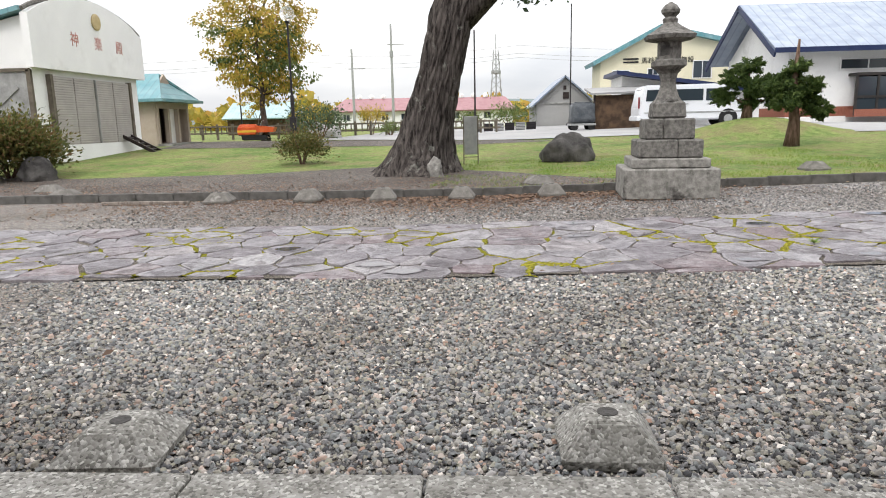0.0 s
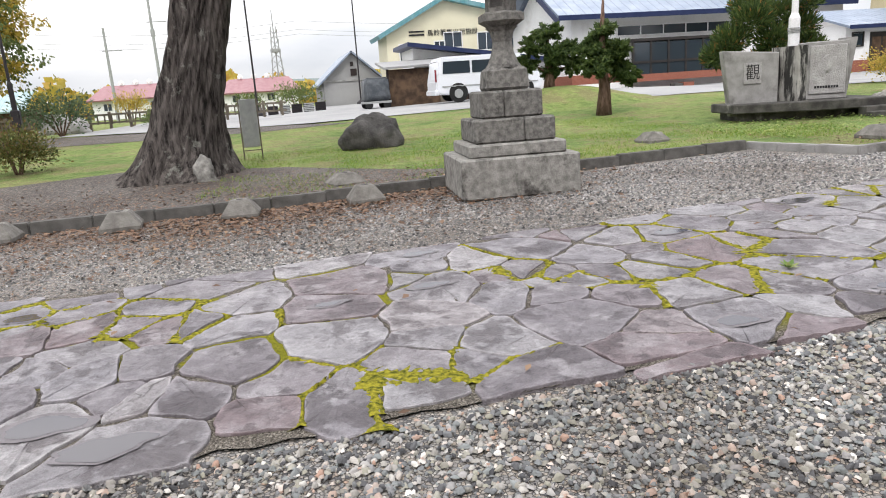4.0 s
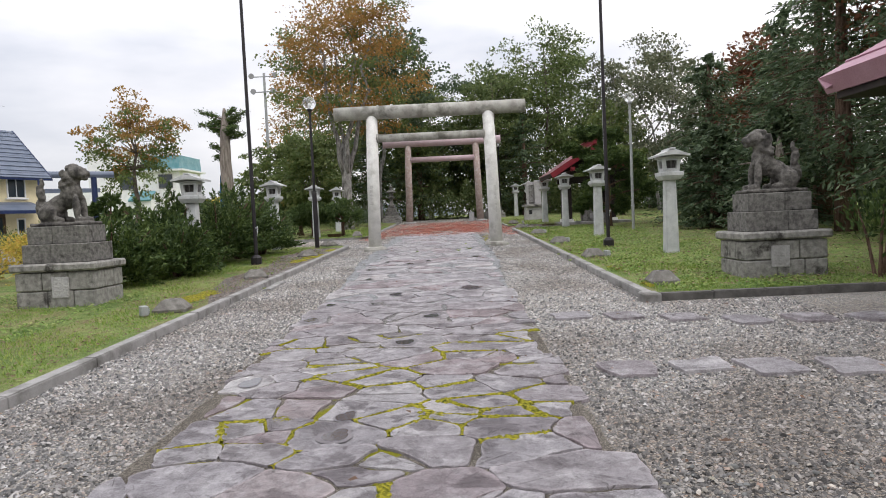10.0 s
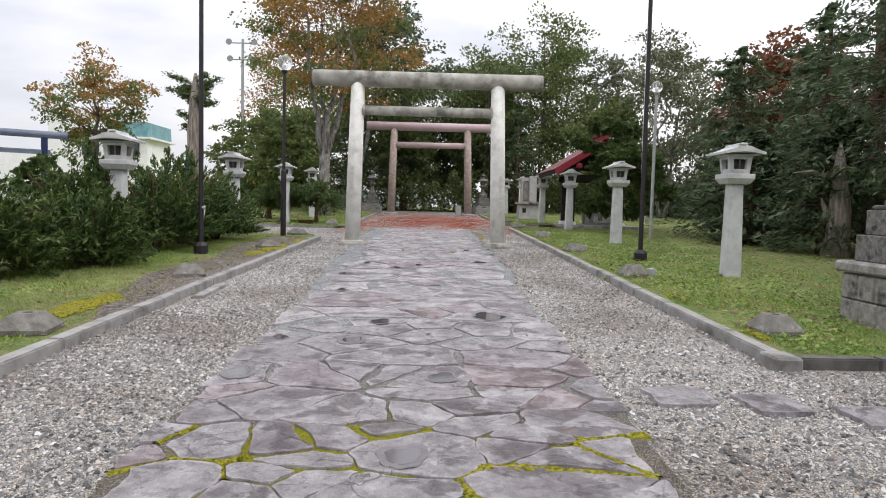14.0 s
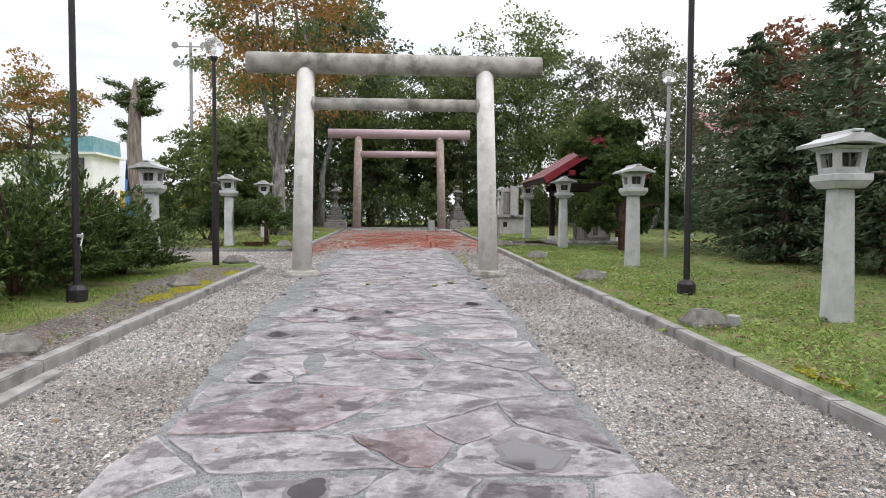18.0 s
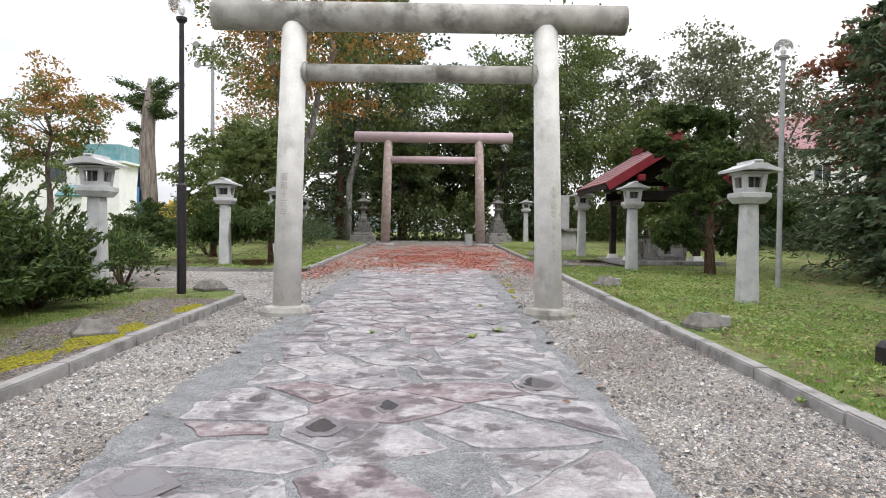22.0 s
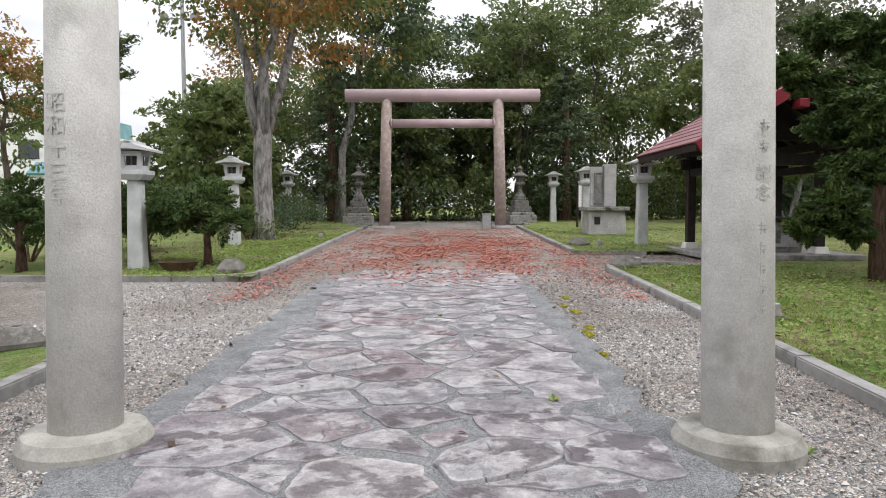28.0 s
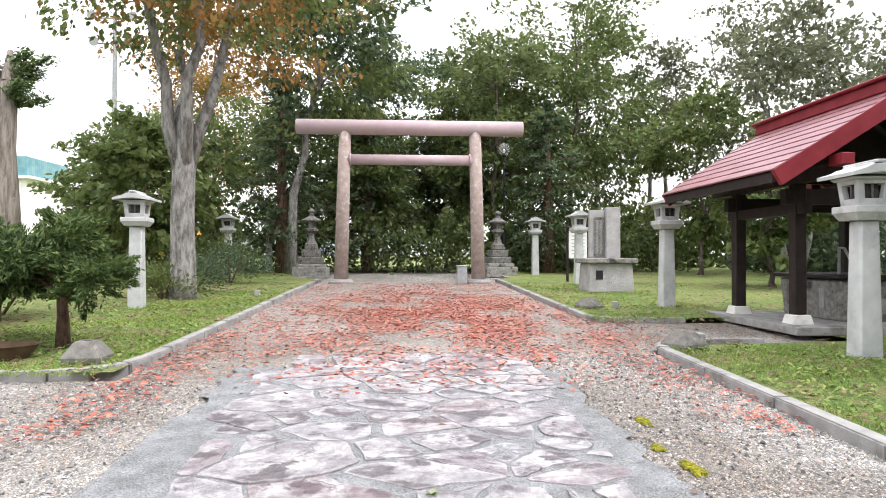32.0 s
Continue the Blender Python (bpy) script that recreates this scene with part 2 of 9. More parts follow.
    col = k.mix(k.math("MULTIPLY", ledge, 0.45), col, k.mix(1.0, col, (0.6, 0.57, 0.58), "MULTIPLY"))
    col = k.mix(0.7, col, k.mix(k.level(k.noise(v, 17.0, 7.0, 0.75), 0.34, 0.66), (0.66, 0.65, 0.66), (1.3, 1.3, 1.3)), "MULTIPLY")
    grain = k.noise(v, 120.0, 5.0, 0.8)
    col = k.mix(0.85, col, k.mix(k.level(grain, 0.3, 0.7), (0.52, 0.52, 0.52), (1.42, 1.42, 1.42)), "MULTIPLY")
    bend = k.t.nodes.new("ShaderNodeVectorMath")
    k.link(w, bend.inputs[0])
    k.link(k.math("MULTIPLY", k.noise(w, 5.0, 3.0), 0.35), bend.inputs[1])
    crack = k.n("ShaderNodeTexVoronoi", Scale=2.1)
    crack.feature = "DISTANCE_TO_EDGE"
    k.link(bend.outputs["Vector"], crack.inputs["Vector"])
    line = k.math("SUBTRACT", 1.0, k.level(crack.outputs["Distance"], 0.004, 0.014))
    line = k.math("MULTIPLY", line, k.level(k.noise(w, 1.4, 2.0), 0.55, 0.60))
    col = k.mix(k.math("MULTIPLY", line, 0.75), col, (0.07, 0.062, 0.06))
    k.color(col)
    k.rough(k.mix(layer, (0.6, 0.6, 0.6), (0.42, 0.42, 0.42)))
    k.b.inputs["Specular IOR Level"].default_value = 0.55
    rel = k.math("ADD", k.math("MULTIPLY", grain, 0.4), k.math("MULTIPLY", streak, 0.6))
    rel = k.math("SUBTRACT", rel, k.math("MULTIPLY", ledge, 0.3))
    rel = k.math("SUBTRACT", k.math("SUBTRACT", rel, k.math("MULTIPLY", layer, 0.35)), k.math("MULTIPLY", line, 0.5))
    k.bump(rel, 0.8, 0.014)
    return k.m


def joint_material():
    """What fills the joints: grit of many tones, with yellow-green moss mostly on the near half of the path."""
    k = Nodes("joint_moss_grit")
    v = k.coords(True)
    sep = k.t.nodes.new("ShaderNodeSeparateXYZ")
    k.link(v, sep.inputs["Vector"])
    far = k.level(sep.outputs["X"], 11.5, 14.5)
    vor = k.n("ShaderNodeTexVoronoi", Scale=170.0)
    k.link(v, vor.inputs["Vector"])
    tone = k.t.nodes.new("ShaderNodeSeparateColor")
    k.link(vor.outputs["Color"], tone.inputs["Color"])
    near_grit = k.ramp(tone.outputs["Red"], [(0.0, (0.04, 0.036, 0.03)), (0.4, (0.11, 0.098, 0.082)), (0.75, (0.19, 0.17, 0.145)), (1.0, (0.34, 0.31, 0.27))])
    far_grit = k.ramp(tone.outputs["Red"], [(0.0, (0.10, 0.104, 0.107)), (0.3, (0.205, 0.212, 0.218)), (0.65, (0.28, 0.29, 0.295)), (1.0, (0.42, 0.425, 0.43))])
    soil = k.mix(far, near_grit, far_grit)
    soil = k.mix(0.7, soil, k.mix(k.level(k.noise(v, 4.0, 6.0, 0.7), 0.35, 0.65), (0.66, 0.65, 0.63), (1.25, 1.25, 1.25)), "MULTIPLY")
    moss = k.mix(k.level(k.noise(v, 65.0, 5.0, 0.75), 0.32, 0.68), (0.06, 0.075, 0.008), (0.31, 0.285, 0.026))
    edge = k.math("MULTIPLY", k.noise(v, 14.0, 4.0, 0.7), 0.09)
    where = k.math("ADD", k.math("SUBTRACT", k.noise(v, 0.85, 2.0, 0.5), k.math("MULTIPLY", far, 0.3)), edge)
    where = k.math("ADD", where, k.math("MULTIPLY", k.math("SUBTRACT", k.level(sep.outputs["X"], 5.0, 8.0), k.level(sep.outputs["X"], 11.5, 12.5)), 0.05))
    rim = k.math("MULTIPLY", k.math("MULTIPLY", k.math("SUBTRACT", 1.0, k.level(sep.outputs["Y"], 6.1, 6.5)), k.level(sep.outputs["X"], 26.8, 28.0)), k.math("SUBTRACT", 1.0, k.level(sep.outputs["X"], 32.5, 34.0)))
    thin = k.math("ADD", 0.10, k.math("MULTIPLY", k.math("SUBTRACT", k.noise(v, 24.0, 4.0, 0.7), 0.5), 0.9))
    where = k.math("ADD", where, k.math("MULTIPLY", rim, thin))
    inner = k.math("MULTIPLY", k.level(sep.outputs["Y"], 6.25, 6.42), k.math("SUBTRACT", 1.0, k.level(sep.outputs["Y"], 8.92, 9.1)))
    on = k.math("MULTIPLY", k.level(where, 0.575, 0.592), k.math("MAXIMUM", inner, rim))
    k.color(k.mix(on, soil, moss))
    k.rough(0.95)
    k.b.inputs["Specular IOR Level"].default_value = 0.1
    k.bump(k.math("ADD", k.math("SUBTRACT", 1.0, vor.outputs["Distance"]), k.math("MULTIPLY", on, k.noise(v, 40.0, 3.0))), 0.8, 0.012)
    return k.m


def grass_material():
    k = Nodes("lawn_grass")
    v = k.coords(True)
    big = k.noise(v, 0.55, 5.0, 0.6)
    fine = k.noise(v, 38.0, 4.0, 0.7)
    col = k.mix(k.level(big, 0.36, 0.62), (0.15, 0.215, 0.068), (0.27, 0.315, 0.11))
    col = k.mix(k.level(fine, 0.35, 0.7), k.mix(1.0, col, (0.55, 0.6, 0.5), "MULTIPLY"), k.mix(1.0, col, (1.3, 1.3, 1.3), "MULTIPLY"))
    col = k.mix(0.7, col, k.mix(k.level(k.noise(v, 5.0, 5.0, 0.7), 0.35, 0.65), (0.55, 0.6, 0.55), (1.3, 1.25, 1.3)), "MULTIPLY")
    dry = k.level(k.noise(v, 1.1, 8.0, 0.75), 0.48, 0.57)
    col = k.mix(k.math("MULTIPLY", dry, 0.6), col, k.mix(k.level(fine, 0.4, 0.65), (0.13, 0.10, 0.06), (0.33, 0.26, 0.155)))
    k.color(col)
    k.rough(0.9)
    k.b.inputs["Specular IOR Level"].default_value = 0.1
    k.bump(fine, 1.0, 0.04)
    return k.m


def aggregate():
    """Washed concrete with visible small stones."""
    k = Nodes("concrete_exposed_aggregate")
    v = k.coords(True)
    vor = k.n("ShaderNodeTexVoronoi", Scale=70.0)
    k.link(v, vor.inputs["Vector"])
    tone = k.t.nodes.new("ShaderNodeSeparateColor")
    k.link(vor.outputs["Color"], tone.inputs["Color"])
    col = k.ramp(tone.outputs["Red"], [(0.0, (0.10, 0.095, 0.085)), (0.35, (0.22, 0.215, 0.195)), (0.8, (0.27, 0.265, 0.245)), (1.0, (0.46, 0.45, 0.42))])
    col = k.mix(0.8, col, k.mix(k.level(k.noise(v, 6.0, 6.0, 0.7), 0.35, 0.65), (0.7, 0.69, 0.66), (1.2, 1.2, 1.2)), "MULTIPLY")
    k.color(col)
    k.rough(0.9)
    k.bump(k.math("SUBTRACT", 1.0, vor.outputs["Distance"]), 0.6, 0.008)
    return k.m


def bark(name, a, b, stretch=5.0, scale=9.0):
    k = Nodes(name)
    tc = k.t.nodes.new("ShaderNodeTexCoord")
    mp = k.t.nodes.new("ShaderNodeMapping")
    mp.inputs["Scale"].default_value = (1, 1, 1 / stretch)
    k.link(tc.outputs["Object"], mp.inputs["Vector"])
    v = mp.outputs["Vector"]
    ridge = k.noise(v, scale, 6.0, 0.7)
    col = k.mix(k.level(ridge, 0.38, 0.6), a, b)
    lich = k.level(k.noise(tc.outputs["Object"], 3.0, 5.0, 0.7), 0.6, 0.68)
    col = k.mix(k.math("MULTIPLY", lich, 0.5), col, (0.30, 0.31, 0.27))
    k.color(col)
    k.rough(0.95)
    k.b.inputs["Specular IOR Level"].default_value = 0.15
    k.bump(ridge, 1.0, 0.05)
    return k.m


def glass(name, tint=(0.03, 0.04, 0.05)):
    k = Nodes(name)
    k.b.inputs["Base Color"].default_value = rgb(tint)
    k.b.inputs["Roughness"].default_value = 0.06
    k.b.inputs["Specular IOR Level"].default_value = 0.6
    return k.m


def clear_globe():
    k = Nodes("globe_acrylic")
    k.b.inputs["Base Color"].default_value = (0.95, 0.95, 0.95, 1)
    k.b.inputs["Roughness"].default_value = 0.08
    k.b.inputs["Transmission Weight"].default_value = 0.85
    k.b.inputs["IOR"].default_value = 1.2
    return k.m


def corrugated(name, a, b, pitch, axis="X", rough=0.45, metal=0.0, relief=0.02):
    """Sheet roofing with standing seams across one axis."""
    k = Nodes(name)
    tc = k.t.nodes.new("ShaderNodeTexCoord").outputs["Object"]
    big = k.noise(tc, 1.5, 5.0)
    col = k.mix(k.level(big, 0.35, 0.65), a, b)
    sep = k.t.nodes.new("ShaderNodeSeparateXYZ")
    k.link(tc, sep.inputs["Vector"])
    f = k.math("FRACT", k.math("DIVIDE", sep.outputs[axis], pitch))
    seam = k.level(f, 0.86, 0.9)
    col = k.mix(k.math("MULTIPLY", seam, 0.25), col, (0.02, 0.02, 0.03))
    k.color(col)
    k.rough(rough)
    k.b.inputs["Metallic"].default_value = metal
    k.bump(seam, 0.8, relief)
    return k.m


def puddle_material():
    k = Nodes("rain_puddle")
    k.b.inputs["Base Color"].default_value = (0.07, 0.066, 0.074, 1)
    k.rough(0.06)
    k.b.inputs["Specular IOR Level"].default_value = 0.6
    return k.m


def streaked_concrete():
    """Old concrete with black algae running down it."""
    k = Nodes("concrete_black_streaks")
    v = k.coords(True)
    mp = k.t.nodes.new("ShaderNodeMapping")
    mp.inputs["Scale"].default_value = (1, 1, 0.16)
    k.link(v, mp.inputs["Vector"])
    run = k.noise(mp.outputs["Vector"], 5.5, 6.0, 0.7)
    col = k.mix(k.level(k.noise(v, 5.0, 5.0), 0.35, 0.65), (0.24, 0.23, 0.21), (0.36, 0.35, 0.32))
    col = k.mix(k.level(run, 0.46, 0.56), col, (0.020, 0.019, 0.017))
    k.color(col)
    k.rough(0.9)
    k.bump(k.noise(v, 60.0, 4.0), 0.5, 0.008)
    return k.m


GREYS = [(0.0, (0.12, 0.12, 0.125)), (0.16, (0.25, 0.245, 0.24)), (0.38, (0.36, 0.34, 0.31)), (0.58, (0.43, 0.37, 0.30)), (0.74, (0.30, 0.295, 0.30)), (0.86, (0.56, 0.52, 0.46)), (0.94, (0.64, 0.615, 0.58)), (1.0, (0.42, 0.27, 0.18))]
